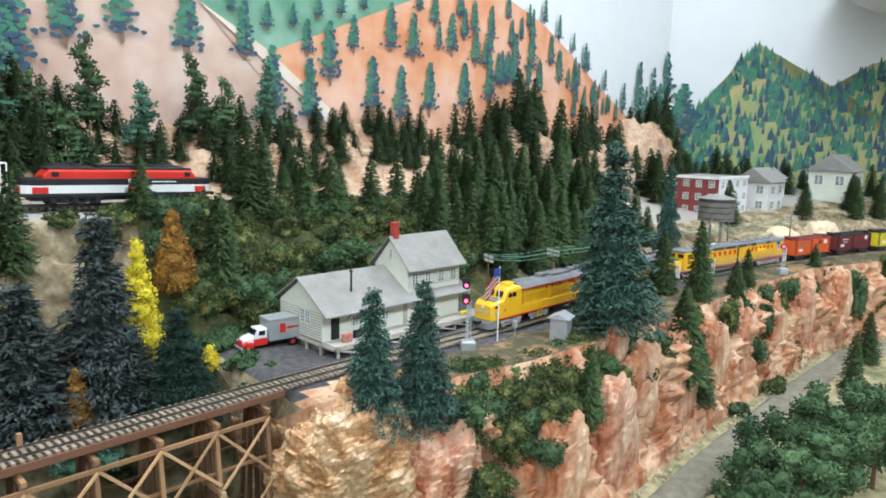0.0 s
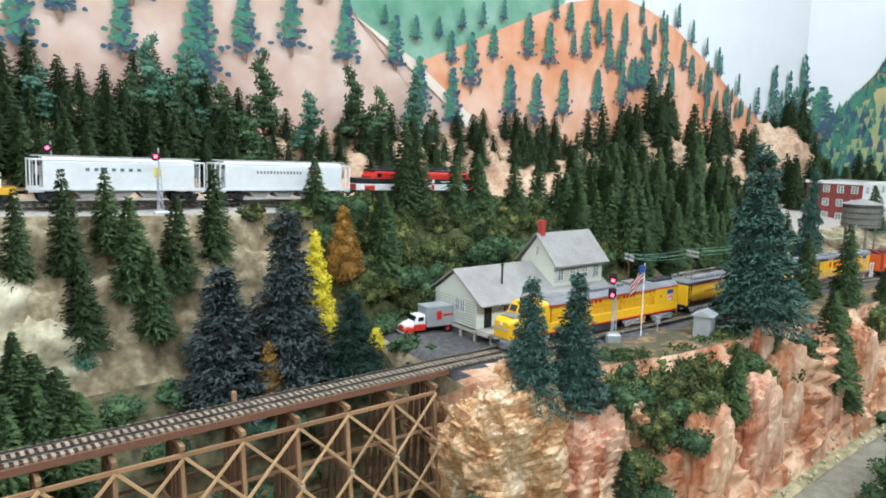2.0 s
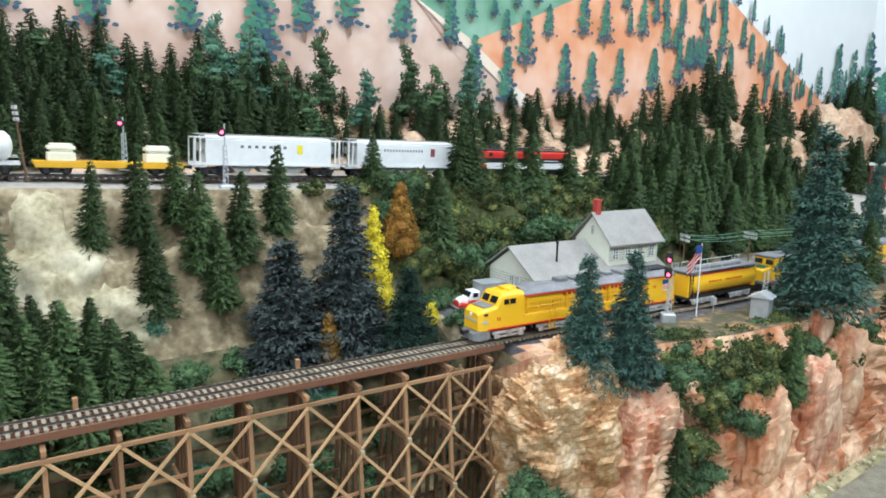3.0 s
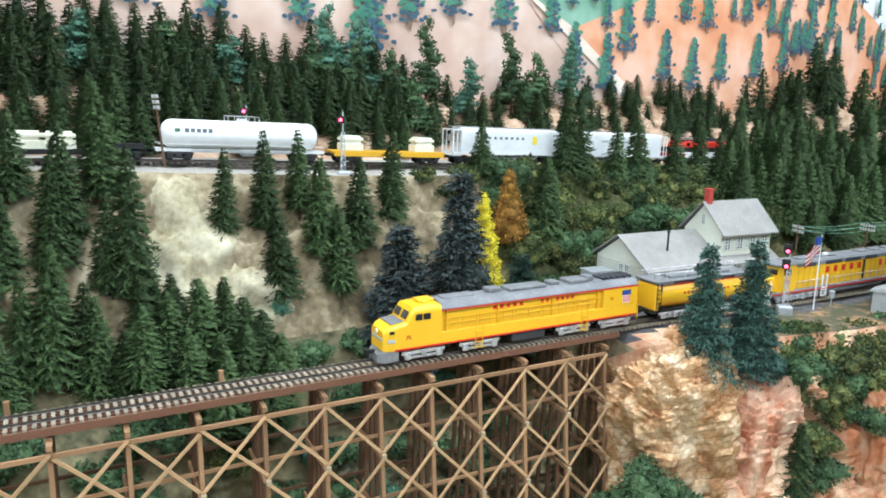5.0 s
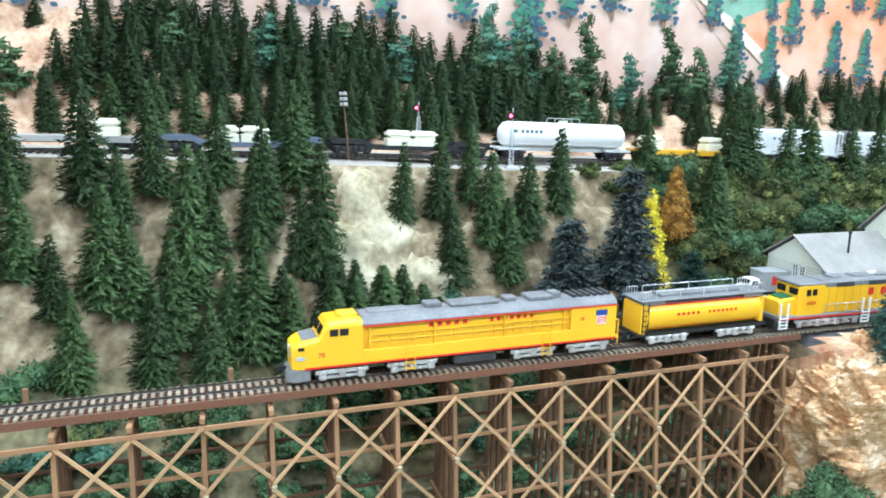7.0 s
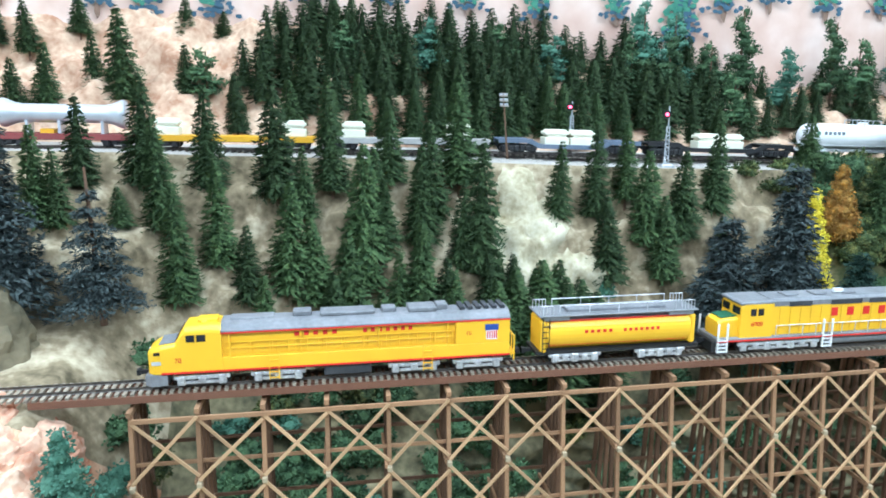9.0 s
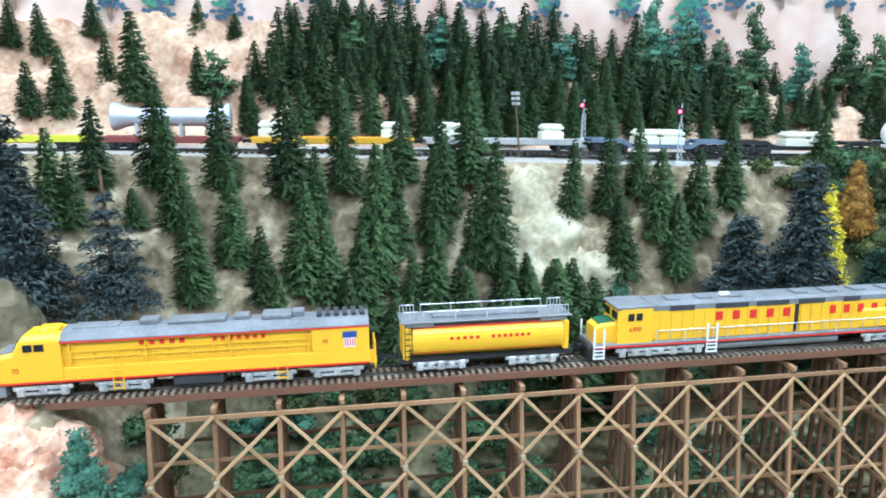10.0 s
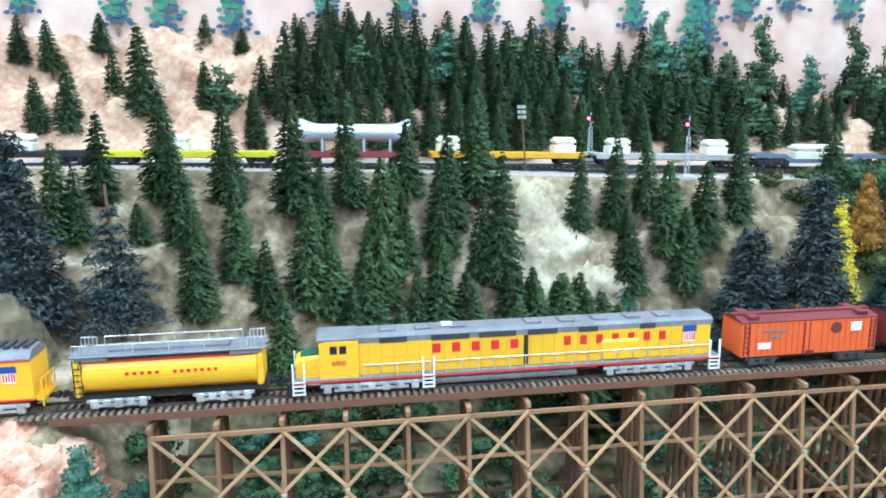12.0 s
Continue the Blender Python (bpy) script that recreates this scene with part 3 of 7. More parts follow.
def lumps_mesh(name, seed, material, lumps, leaf=0.004, density=1.0):
    """Foliage over a set of lumps (x, y, z, rx, ry, rz): small leaves on a dark bumpy core."""
    rnd = random.Random(seed)
    bm = bmesh.new()
    for x, y, z, rx, ry, rz in lumps:
        r = bmesh.ops.create_icosphere(bm, subdivisions=2, radius=1.0)
        for q in r["verts"]:
            k = 0.78 + 0.22 * noise.noise(q.co * 2.3 + Vector((seed, x * 50, 0)))
            q.co = Vector((x + q.co.x * rx * k, y + q.co.y * ry * k, z + q.co.z * rz * k))
    v = [tuple(q.co) for q in bm.verts]
    bm.verts.ensure_lookup_table()
    f = [tuple(q.index for q in fc.verts) for fc in bm.faces]
    bm.free()
    for x, y, z, rx, ry, rz in lumps:
        n = int(density * 1.5 * (rx * ry + ry * rz + rx * rz) * 4 / (leaf * leaf))
        for _ in range(min(n, 1400)):
            d = Vector((rnd.gauss(0, 1), rnd.gauss(0, 1), rnd.gauss(0, 1))).normalized()
            k = 0.80 + 0.32 * rnd.random() + 0.20 * noise.noise(d * 2.3 + Vector((seed, x * 50, 0)))
            p = Vector((x + d.x * rx * k, y + d.y * ry * k, z + d.z * rz * k))
            e = d.cross(Vector((rnd.uniform(-1, 1), rnd.uniform(-1, 1), rnd.uniform(-1, 1)))).normalized()
            g = (d + e.cross(d) * rnd.uniform(-1, 1)).normalized()
            e, g = e * leaf * rnd.uniform(0.4, 0.8), g * leaf * rnd.uniform(0.5, 1.0)
            b = len(v)
            v += [tuple(p - e * 0.6), tuple(p + e * 0.6), tuple(p + g + e * 0.3), tuple(p + g - e * 0.3)]
            f += [(b, b + 1, b + 2, b + 3)]
    return leaf_mesh(name, v, f, material)


def trunk_mesh(h, r, lean=0.0):
    bm = bmesh.new()
    rod(bm, (0, 0, -0.012), (lean, 0, h), r, 7, r * 0.35)
    return mesh_of("trunk", bm, M["trunk"])


M["spruce"] = mat("blue_green_needles", (0.022, 0.060, 0.047), (0.075, 0.140, 0.105), 110, 0.85, random_tint=0.2)
M["slate"] = mat("slate_blue_needles", (0.020, 0.033, 0.031), (0.088, 0.108, 0.102), 110, 0.85, random_tint=0.15)
M["deep"] = mat("very_dark_needles", (0.010, 0.028, 0.020), (0.022, 0.050, 0.032), 60, 0.85)
M["olive"] = mat("olive_bush_foliage", (0.016, 0.030, 0.011), (0.21, 0.20, 0.06), 90, 0.9, random_tint=0.35, c=(0.060, 0.085, 0.026))
M["bush"] = mat("green_bush_foliage", (0.018, 0.046, 0.020), (0.10, 0.165, 0.070), 90, 0.9, random_tint=0.25)
M["teal"] = mat("pale_green_foliage", (0.055, 0.140, 0.090), (0.12, 0.24, 0.16), 60, 0.9, random_tint=0.2)
M["lemon"] = mat("bright_yellow_foliage", (0.62, 0.50, 0.02), (0.80, 0.70, 0.06), 90, 0.9)
M["amber"] = mat("amber_foliage", (0.32, 0.12, 0.015), (0.50, 0.24, 0.03), 90, 0.9, c=(0.22, 0.13, 0.03))

PINES = [pine_crown(i, M["pine"], 0.1, 0.0232 + 0.0025 * (i % 3), 26, 20) for i in range(6)]
FAR_PINES = [pine_crown(80 + i, M["pine"], 0.1, 0.0300, 20, 16, 5) for i in range(4)]
PINE_TRUNK = trunk_mesh(0.09, 0.0022)
SPRUCES = {k: [spruce_crown(20 + i, M[k], 0.15, 0.043, 16) for i in range(2)] for k in ("spruce", "slate")}
SPRUCES["deep"] = [spruce_crown(31, M["deep"], 0.15, 0.05, 16)]
SPRUCES["sparse"] = [spruce_crown(37, M["slate"], 0.118, 0.046, 8, 0.10)]
SPRUCE_TRUNK = trunk_mesh(0.14, 0.0035)
rnd = random.Random(7)


def tree(name, crown, trunk, x, y, z, size, label, group, wide=1.0, category="tree"):
    ob = thing(name, label, category, group)
    part("trunk", trunk, None, ob)
    part("crown", crown, None, ob)
    ob.matrix_world = pose(x, y, z, rnd.uniform(-3, 3), rnd.uniform(-3, 3), rnd.uniform(0, 360)) @ Matrix.Diagonal((size * wide, size * wide, size, 1))
    return ob


def pine(x, y, h, z=None, label="dark green bottle-brush model pine on the slope", group="pines on the slope", wide=None):
    z = ground_z(x, y) if z is None else z
    s = h / 0.1
    w = (wide or rnd.uniform(0.88, 1.08)) * (0.1 / h) ** 0.35
    return tree("pine_tree", rnd.choice(PINES), PINE_TRUNK, x, y, z - 0.002, s, label, group, w)


def spruce(kind, x, y, h, label, wide=1.0, z=None):
    return tree("spruce_tree", rnd.choice(SPRUCES[kind]), SPRUCE_TRUNK, x, y, (ground_z(x, y) if z is None else z) - 0.003, h / 0.15, label, "feathery spruces", wide)


for rows in (
    [(-0.195, 0.207, 0.105), (-0.161, 0.243, 0.100), (-0.175, 0.206, 0.083), (-0.098, 0.253, 0.120), (-0.074, 0.226, 0.121), (-0.032, 0.262, 0.114), (-0.018, 0.217, 0.112),
     (-0.056, 0.188, 0.122), (-0.116, 0.213, 0.043), (0.012, 0.200, 0.085), (0.043, 0.262, 0.125), (0.072, 0.252, 0.084), (0.055, 0.209, 0.126), (0.082, 0.208, 0.096)],
    [(0.105, 0.269, 0.123), (0.137, 0.223, 0.161), (0.170, 0.277, 0.089), (0.161, 0.236, 0.099), (0.168, 0.218, 0.047), (0.204, 0.219, 0.089), (0.217, 0.257, 0.119),
     (0.254, 0.276, 0.120), (0.250, 0.234, 0.103), (0.273, 0.230, 0.158), (0.311, 0.221, 0.051), (0.291, 0.221, 0.044), (0.337, 0.222, 0.031), (0.361, 0.220, 0.041)],
    [(0.371, 0.258, 0.095), (0.418, 0.259, 0.112), (0.460, 0.268, 0.093), (0.478, 0.246, 0.113), (0.426, 0.226, 0.105), (0.494, 0.228, 0.103), (0.524, 0.248, 0.107),
     (0.571, 0.261, 0.108), (0.572, 0.235, 0.059), (0.196, 0.194, 0.139), (0.229, 0.200, 0.093), (0.280, 0.204, 0.090), (0.304, 0.185, 0.072), (0.360, 0.201, 0.087), (0.323, 0.194, 0.049), (0.148, 0.252, 0.097), (0.175, 0.195, 0.106), (0.120, 0.200, 0.110), (0.235, 0.185, 0.10), (0.10, 0.175, 0.10), (0.26, 0.172, 0.085), (0.155, 0.170, 0.10), (0.03, 0.165, 0.10), (0.205, 0.245, 0.115)],
):
    for x, y, h in rows:
        pine(x, y, h)
for x, y, h in [(-0.345, 0.516, 0.067), (-0.299, 0.505, 0.071), (-0.295, 0.430, 0.072), (-0.256, 0.428, 0.093), (-0.240, 0.532, 0.054), (-0.163, 0.445, 0.124), (-0.204, 0.454, 0.084),
                (-0.099, 0.531, 0.059), (-0.087, 0.455, 0.071), (-0.048, 0.536, 0.040), (-0.022, 0.441, 0.052), (0.015, 0.461, 0.061), (0.069, 0.437, 0.094),
                (0.032, 0.541, 0.060), (0.082, 0.543, 0.068), (0.111, 0.548, 0.061), (0.136, 0.544, 0.065), (0.160, 0.469, 0.066), (0.188, 0.463, 0.043), (0.210, 0.482, 0.063),
                (-0.42, 0.47, 0.08), (-0.50, 0.44, 0.09), (-0.38, 0.43, 0.06)]:
    pine(x, y, h, None, "dark green model pine above the upper track", "pines above the upper track")
# the dense wood above the upper track
spots = []
FAR = []
for attempt in range(6000):
    x, y = rnd.uniform(-0.02, 1.42), rnd.uniform(0.402, 0.548)
    if x > 1.1:
        y = min(0.55, y + 0.07)
    if len(spots) < 270 and all((x - a) ** 2 + (y - b) ** 2 > 0.0245 ** 2 for a, b in spots) and (0.1 < x < 0.66 or rnd.random() < 0.05):
        spots.append((x, y))
        h = rnd.uniform(0.062, 0.094) if x < 0.66 else rnd.uniform(0.045, 0.072)
        if y < 0.425 and x < 1.2:
            pine(x, y, h, None, "dark green model pine above the upper track", "pines above the upper track")
        else:
            FAR.append((x, y, h))
for rows in (
    [(1.436, 0.011, 0.102), (1.439, -0.050, 0.125), (1.538, -0.064, 0.061), (1.602, -0.055, 0.068),
     (1.926, -0.058, 0.048), (1.797, 0.499, 0.201), (1.786, 0.544, 0.176), (1.498, 0.442, 0.104)],
    [(1.214, 0.228, 0.126), (1.184, 0.230, 0.102), (1.145, 0.241, 0.105), (1.128, 0.262, 0.104), (1.093, 0.275, 0.107), (1.263, 0.197, 0.106), (1.287, 0.193, 0.098),
     (1.326, 0.189, 0.100), (1.354, 0.186, 0.120), (1.404, 0.168, 0.104), (1.431, 0.164, 0.085), (0.976, 0.281, 0.099), (0.931, 0.277, 0.100), (0.873, 0.282, 0.117)],
    [(0.851, 0.286, 0.123), (0.785, 0.239, 0.109), (0.714, 0.290, 0.069), (1.24, 0.25, 0.12), (1.30, 0.26, 0.13), (1.36, 0.25, 0.14), (1.42, 0.23, 0.13), (1.47, 0.26, 0.15),
     (1.50, 0.20, 0.12), (1.53, 0.30, 0.15), (1.58, 0.24, 0.12), (1.05, 0.28, 0.09), (1.17, 0.28, 0.10), (1.62, 0.36, 0.16), (1.70, 0.42, 0.17), (1.66, 0.47, 0.15)],
    [(1.90, 0.50, 0.13), (1.98, 0.54, 0.15), (2.05, 0.50, 0.12), (2.12, 0.56, 0.16), (2.20, 0.52, 0.13), (1.60, 0.53, 0.12), (1.54, 0.50, 0.10), (2.28, 0.58, 0.12), (1.86, 0.44, 0.12),
     (2.36, 0.40, 0.11), (2.50, 0.42, 0.10), (2.58, 0.30, 0.10), (2.44, 0.15, 0.09), (2.55, 0.05, 0.10), (2.1, 0.20, 0.11), (2.72, 0.10, 0.1)],
):
    for x, y, h in rows:
        pine(x, y, h, None, "dark green bottle-brush model pine by the rocks", "pines on the right hillside")

spruce("spruce", 1.178, -0.060, 0.245, "tall blue-green feathery model spruce on the cliff edge", 0.95)
spruce("spruce", 1.60, 0.10, 0.20, "tall blue-green feathery model spruce behind the track", 0.6)
spruce("spruce", 0.794, -0.042, 0.147, "blue-green feathery model spruce on the rock outcrop", 0.85, -0.028)
spruce("spruce", 0.846, -0.054, 0.149, "blue-green feathery model spruce on the rock outcrop", 0.9, -0.030)
spruce("slate", 0.628, 0.176, 0.222, "tall slate-blue feathery model spruce in the gorge", 1.0, -0.045)
spruce("slate", 0.558, 0.184, 0.162, "slate-blue feathery model spruce in the gorge", 1.4, -0.045)
spruce("deep", 0.682, 0.132, 0.105, "very dark green spreading model spruce", 1.25, -0.022)
spruce("sparse", -0.115, 0.130, 0.150, "sparse slate-blue model spruce with a bare top", 1.0, 0.045)
spruce("slate", -0.205, 0.125, 0.190, "slate-blue feathery model spruce by the slope", 1.05, 0.045)


def cone_lumps(h, r, n, seed):
    q = random.Random(seed)
    out = []
    for i in range(n):
        u = i / n
        d = r * 0.38 * (1 - u)
        s = r * (1.0 - 0.88 * u) * q.uniform(0.60, 0.76) + 0.0015
        a = i * 2.4
        out.append((d * math.cos(a), d * math.sin(a), h * (0.10 + 0.84 * u), s, s, max(s * 0.8, h * 0.05)))
    return out


def leafy(name, key, x, y, h, r, seed, label, z=None):
    ob = thing(name, label, "tree", "autumn trees", m=pose(x, y, (ground_z(x, y) if z is None else z) - 0.003))
    part("trunk", trunk_mesh(h * 0.7, 0.003), None, ob)
    part("crown", lumps_mesh("crown", seed, M[key], cone_lumps(h, r, 20, seed), 0.0028, 1.0), None, ob)


leafy("yellow_tree", "lemon", 0.679, 0.216, 0.140, 0.027, 3, "bright lemon-yellow conical model tree")
leafy("amber_tree", "amber", 0.731, 0.243, 0.104, 0.028, 4, "amber and rust conical model tree")
leafy("amber_shrub", "amber", 0.561, 0.222, 0.034, 0.012, 5, "small amber model shrub on the slope")
leafy("amber_shrub", "amber", 0.592, 0.150, 0.085, 0.020, 6, "rust and amber shrub between the dark spruces", -0.045)
leafy("yellow_shrub", "lemon", 0.735, 0.168, 0.028, 0.012, 7, "low yellow flowering shrub", 0.0)
leafy("light_green_tree", "teal", 0.421, 0.221, 0.042, 0.012, 8, "small pale green model tree")


def bush(x, y, z, rx, ry, rz, key, seed, label, group):
    q = random.Random(seed)
    lumps = [(q.uniform(-0.6, 0.6) * rx, q.uniform(-0.6, 0.6) * ry, q.uniform(0.15, 0.75) * rz, rx * q.uniform(0.30, 0.52), ry * q.uniform(0.30, 0.52), rz * q.uniform(0.26, 0.42)) for _ in range(9)]
    ob = new("bush", lumps_mesh("bush", seed, M[key], lumps, 0.0036, 0.95))
    tagged(ob, label, "bush", group)
    ob.matrix_world = pose(x, y, z, 0, 0, q.uniform(-20, 20))
    return ob


# bushes on the bank behind the depot
q = random.Random(11)
n = 0
for i in range(17):
    for j in range(5):
        x = 0.745 + 0.0275 * i + q.uniform(-0.010, 0.010)
        y = 0.212 + 0.020 * j + q.uniform(-0.006, 0.006)
        if (x < 0.80 and j < 1) or (j == 4 and x > 1.12):
            continue
        n += 1
        s = q.uniform(0.028, 0.038)
        bush(x, y, ground_z(x, y) - 0.012, s, s * 0.85, s * 0.95, "olive" if q.random() < 0.75 else "bush", 100 + n, "olive-green foliage clump on the bank behind the depot", "bushes behind the depot")
for i, (x, y, r) in enumerate(((0.745, 0.185, 0.030), (0.775, 0.205, 0.026), (0.715, 0.175, 0.024), (0.765, 0.262, 0.028), (0.66, 0.275, 0.026), (0.69, 0.285, 0.024), (0.63, 0.285, 0.02), (0.73, 0.150, 0.022), (0.75, 0.125, 0.02), (0.72, 0.115, 0.02), (0.74, 0.09, 0.014), (0.77, 0.10, 0.010))):
    bush(x, y, ground_z(x, y) - 0.006, r, r, r * 0.8, "bush" if i < 2 or i > 6 else "olive", 190 + i, "low green foliage clump by the gravel yard", "bushes by the yard")
for i in range(34):
    x = q.uniform(0.885, 1.165)
    u = q.random() ** 1.4
    lim = 0.14 if x < 0.93 else 0.05 + 0.06 * q.random()
    r = q.uniform(0.016, 0.028)
    bush(x, -0.062 - 0.045 * u, -0.008 - lim * u - r * 0.5, r, r * 0.9, r, "olive" if q.random() < 0.7 else "bush", 500 + i, "olive-green foliage clump hanging on the cliff", "bushes on the cliff")
for i in range(20):
    x = q.uniform(1.2, 2.2)
    r = q.uniform(0.014, 0.026)
    bush(x, section(x)[2][0] - q.uniform(-0.004, 0.022), q.uniform(-0.055, -0.006), r, r * 0.7, r * 1.3, "bush" if q.random() < 0.6 else "olive", 560 + i, "green foliage clump on the cliff edge", "bushes on the cliff")
# more dark pines between the depot and the town
more = []
for i in range(400):
    x, y = q.uniform(1.12, 1.66), q.uniform(0.15, 0.35)
    if y < high_at(x).y - 0.03 and not (x < 1.2 and y < 0.22) and all((x - c) ** 2 + (y - d) ** 2 > 0.024 ** 2 for c, d in more) and len(more) < 66:
        more.append((x, y))
        pine(x, y, q.uniform(0.075, 0.125), None, "dark green bottle-brush model pine by the rocks", "pines on the right hillside")
KNOLLS = ((1.95, 0.49, 0.13, 0.15, 0.06, 0.10), (1.70, 0.52, 0.20, 0.12, 0.05, 0.08), (2.32, 0.58, 0.12, 0.20, 0.06, 0.20))


def wood_z(x, y):
    """The ground, or the knoll that stands on it there."""
    z = ground_z(x, y)
    for cx, cy, cz, rx, ry, rz in KNOLLS:
        d = 1 - ((x - cx) / rx) ** 2 - ((y - cy) / ry) ** 2
        if d > 0:
            z = max(z, cz + rz * math.sqrt(d) - 0.008)
    return z


for i in range(60):
    x = q.uniform(1.45, 2.62)
    y = q.uniform(0.44, 0.60) if x < 2.0 else q.uniform(0.38, 0.62)
    FAR.append((x, y, q.uniform(0.08, 0.14)))
for i in range(70):
    x = q.uniform(2.30, 3.05)
    y = q.uniform(0.30, 0.62) if x < 2.65 else q.uniform(0.02, 0.36)
    if not (2.74 < x < 2.93 and y < 0.30) and not (2.6 < x < 2.72 and 0.26 < y < 0.40) and y < 0.66 - max(0, x - 2.68) * 1.06:
        FAR.append((x, y, q.uniform(0.07, 0.115)))
# the far wood, too dense to count, in one piece
fv, ff, base = [], [], 0
for i, (x, y, h) in enumerate(FAR):
    src = FAR_PINES[i % 4]
    co = np.empty(len(src.vertices) * 3)
    src.vertices.foreach_get("co", co)
    co = co.reshape(-1, 3) * (h / 0.1) * np.array([(0.1 / h) ** 0.35, (0.1 / h) ** 0.35, 1.0])
    turn = q.uniform(0, 6.28)
    c, s = math.cos(turn), math.sin(turn)
    fv.append(np.stack([co[:, 0] * c - co[:, 1] * s + x, co[:, 0] * s + co[:, 1] * c + y, co[:, 2] + wood_z(x, y) - 0.004], 1))
    ff += [tuple(k + base for k in p.vertices) for p in src.polygons]
    base += len(co)
tagged(new("far_wood", leaf_mesh("far_wood", np.concatenate(fv).tolist(), ff, M["pine"])), "dense dark green pine wood before the painted hills", "woods", kind="stuff")
# bushes hanging over the cliff below the track
for i, (x, y, z, r) in enumerate(((0.905, -0.085, -0.035, 0.034), (0.935, -0.095, -0.060, 0.036), (0.895, -0.105, -0.095, 0.030), (0.90, -0.115, -0.130, 0.028), (0.965, -0.085, -0.030, 0.032), (1.00, -0.100, -0.055, 0.036),
                                 (0.975, -0.120, -0.085, 0.030), (1.035, -0.085, -0.028, 0.030), (1.075, -0.095, -0.045, 0.032), (1.115, -0.085, -0.035, 0.030), (1.145, -0.09, -0.05, 0.028), (1.28, -0.085, -0.03, 0.022),
                                 (1.36, -0.08, -0.045, 0.030), (1.40, -0.085, -0.07, 0.026), (1.50, -0.07, -0.02, 0.024), (1.66, -0.065, -0.02, 0.026), (1.70, -0.075, -0.05, 0.024), (1.85, -0.07, -0.03, 0.026), (2.0, -0.10, -0.03, 0.03),
                                 (2.15, -0.15, -0.03, 0.03), (0.98, -0.055, -0.012, 0.024), (0.92, -0.055, -0.012, 0.02))):
    bush(x, y, z, r, r * 0.8, r * 0.95, "olive" if i % 3 else "bush", 200 + i, "olive-green foliage clump hanging on the cliff", "bushes on the cliff")
for i in range(66):
    x = 0.885 + 0.0049 * i + q.uniform(-0.004, 0.004)
    r = q.uniform(0.017, 0.027)
    u = q.random()
    rim = section(x)[2][0]
    if 1.13 < x < 1.17 and u > 0.3:
        continue
    bush(x, rim + 0.024 - 0.052 * u, 0.008 - 0.052 * u ** 1.5 - r * 0.5, r, r * 0.9, r * 0.9, "olive" if q.random() < 0.8 else "bush", 620 + i, "dense olive-green foliage clump on the cliff edge", "bushes on the cliff")
for i, (x, y, z, rx, rz) in enumerate(((1.50, -0.076, -0.030, 0.022, 0.050), (1.57, -0.092, -0.085, 0.030, 0.045), (1.62, -0.088, -0.055, 0.026, 0.040), (1.70, -0.078, -0.040, 0.022, 0.060), (1.865, -0.078, -0.060, 0.022, 0.075), (2.01, -0.115, -0.060, 0.026, 0.080),
                                     (2.11, -0.145, -0.060, 0.022, 0.070), (1.42, -0.084, -0.035, 0.020, 0.035), (1.78, -0.085, -0.135, 0.030, 0.024), (1.60, -0.112, -0.150, 0.034, 0.022), (1.45, -0.116, -0.155, 0.028, 0.020))):
    bush(x, y, z - rz * 0.4, rx, rx * 0.7, rz, "bush" if i % 3 else "olive", 700 + i, "green growth hanging down the cliff face", "bushes on the cliff")
# growth in the gorge, seen through the trestle
for i in range(120):
    x, y = q.uniform(-0.1, 0.68), q.uniform(0.0, 0.165)
    s = q.uniform(0.02, 0.034)
    bush(x, y, ground_z(x, y) - 0.006, s, s, s * 0.9, ("bush", "teal", "olive")[i % 3 if i % 2 else 0], 300 + i, "soft green foliage clump in the gorge", "bushes in the gorge")
for i, (x, y, z, r) in enumerate(((0.70, -0.075, -0.13, 0.036), (0.73, -0.095, -0.15, 0.034), (0.76, -0.105, -0.155, 0.03), (0.675, -0.05, -0.15, 0.03), (-0.125, -0.07, -0.10, 0.030), (-0.11, -0.09, -0.14, 0.03),
                                 (0.395, 0.19, -0.03, 0.022), (0.45, 0.185, -0.035, 0.024), (0.50, 0.19, -0.03, 0.022), (0.36, 0.18, -0.045, 0.02))):
    bush(x, y, z, r, r, r, "teal" if i in (4, 5, 6) else "bush", 380 + i, "pale green foliage clump at the foot of the rocks", "bushes at the rock foot")
for x, y, h, z in ((1.304, -0.100, 0.135, -0.080), (1.350, -0.106, 0.100, -0.122), (1.052, -0.112, 0.092, -0.066), (1.70, -0.205, 0.110, -0.162), (1.90, -0.175, 0.100, -0.158)):
    pine(x, y, h, z, "dark green model pine growing from the cliff face", "pines on the right hillside")
pine(0.865, -0.115, 0.115, -0.175, "dark green model pine at the foot of the rocks", "pines on the right hillside")
for i, (x, y, z, h, w) in enumerate(((0.330, 0.165, 0.000, 0.075, 1.3), (0.355, 0.160, -0.005, 0.060, 1.4), (0.300, 0.160, -0.01, 0.075, 1.3), (0.345, 0.140, -0.045, 0.070, 1.3), (0.315, 0.135, -0.045, 0.080, 1.3), (0.275, 0.150, -0.02, 0.080, 1.2), (0.385, 0.155, -0.025, 0.065, 1.4), (0.372, 0.162, -0.005, 0.060, 1.4), (0.402, 0.145, -0.045, 0.062, 1.4), (0.366, 0.140, -0.050, 0.080, 1.3), (0.39, 0.125, -0.07, 0.075, 1.3), (0.34, 0.12, -0.07, 0.085, 1.3))):
    pine(x, y, h, z, "short broad dark green model pine low on the slope", "pines on the slope", w)
ob = thing("leafy_tree", "soft grey-green model tree at the far bridge end", "tree", "leafy trees in the valley", m=pose(-0.088, -0.068, -0.120))
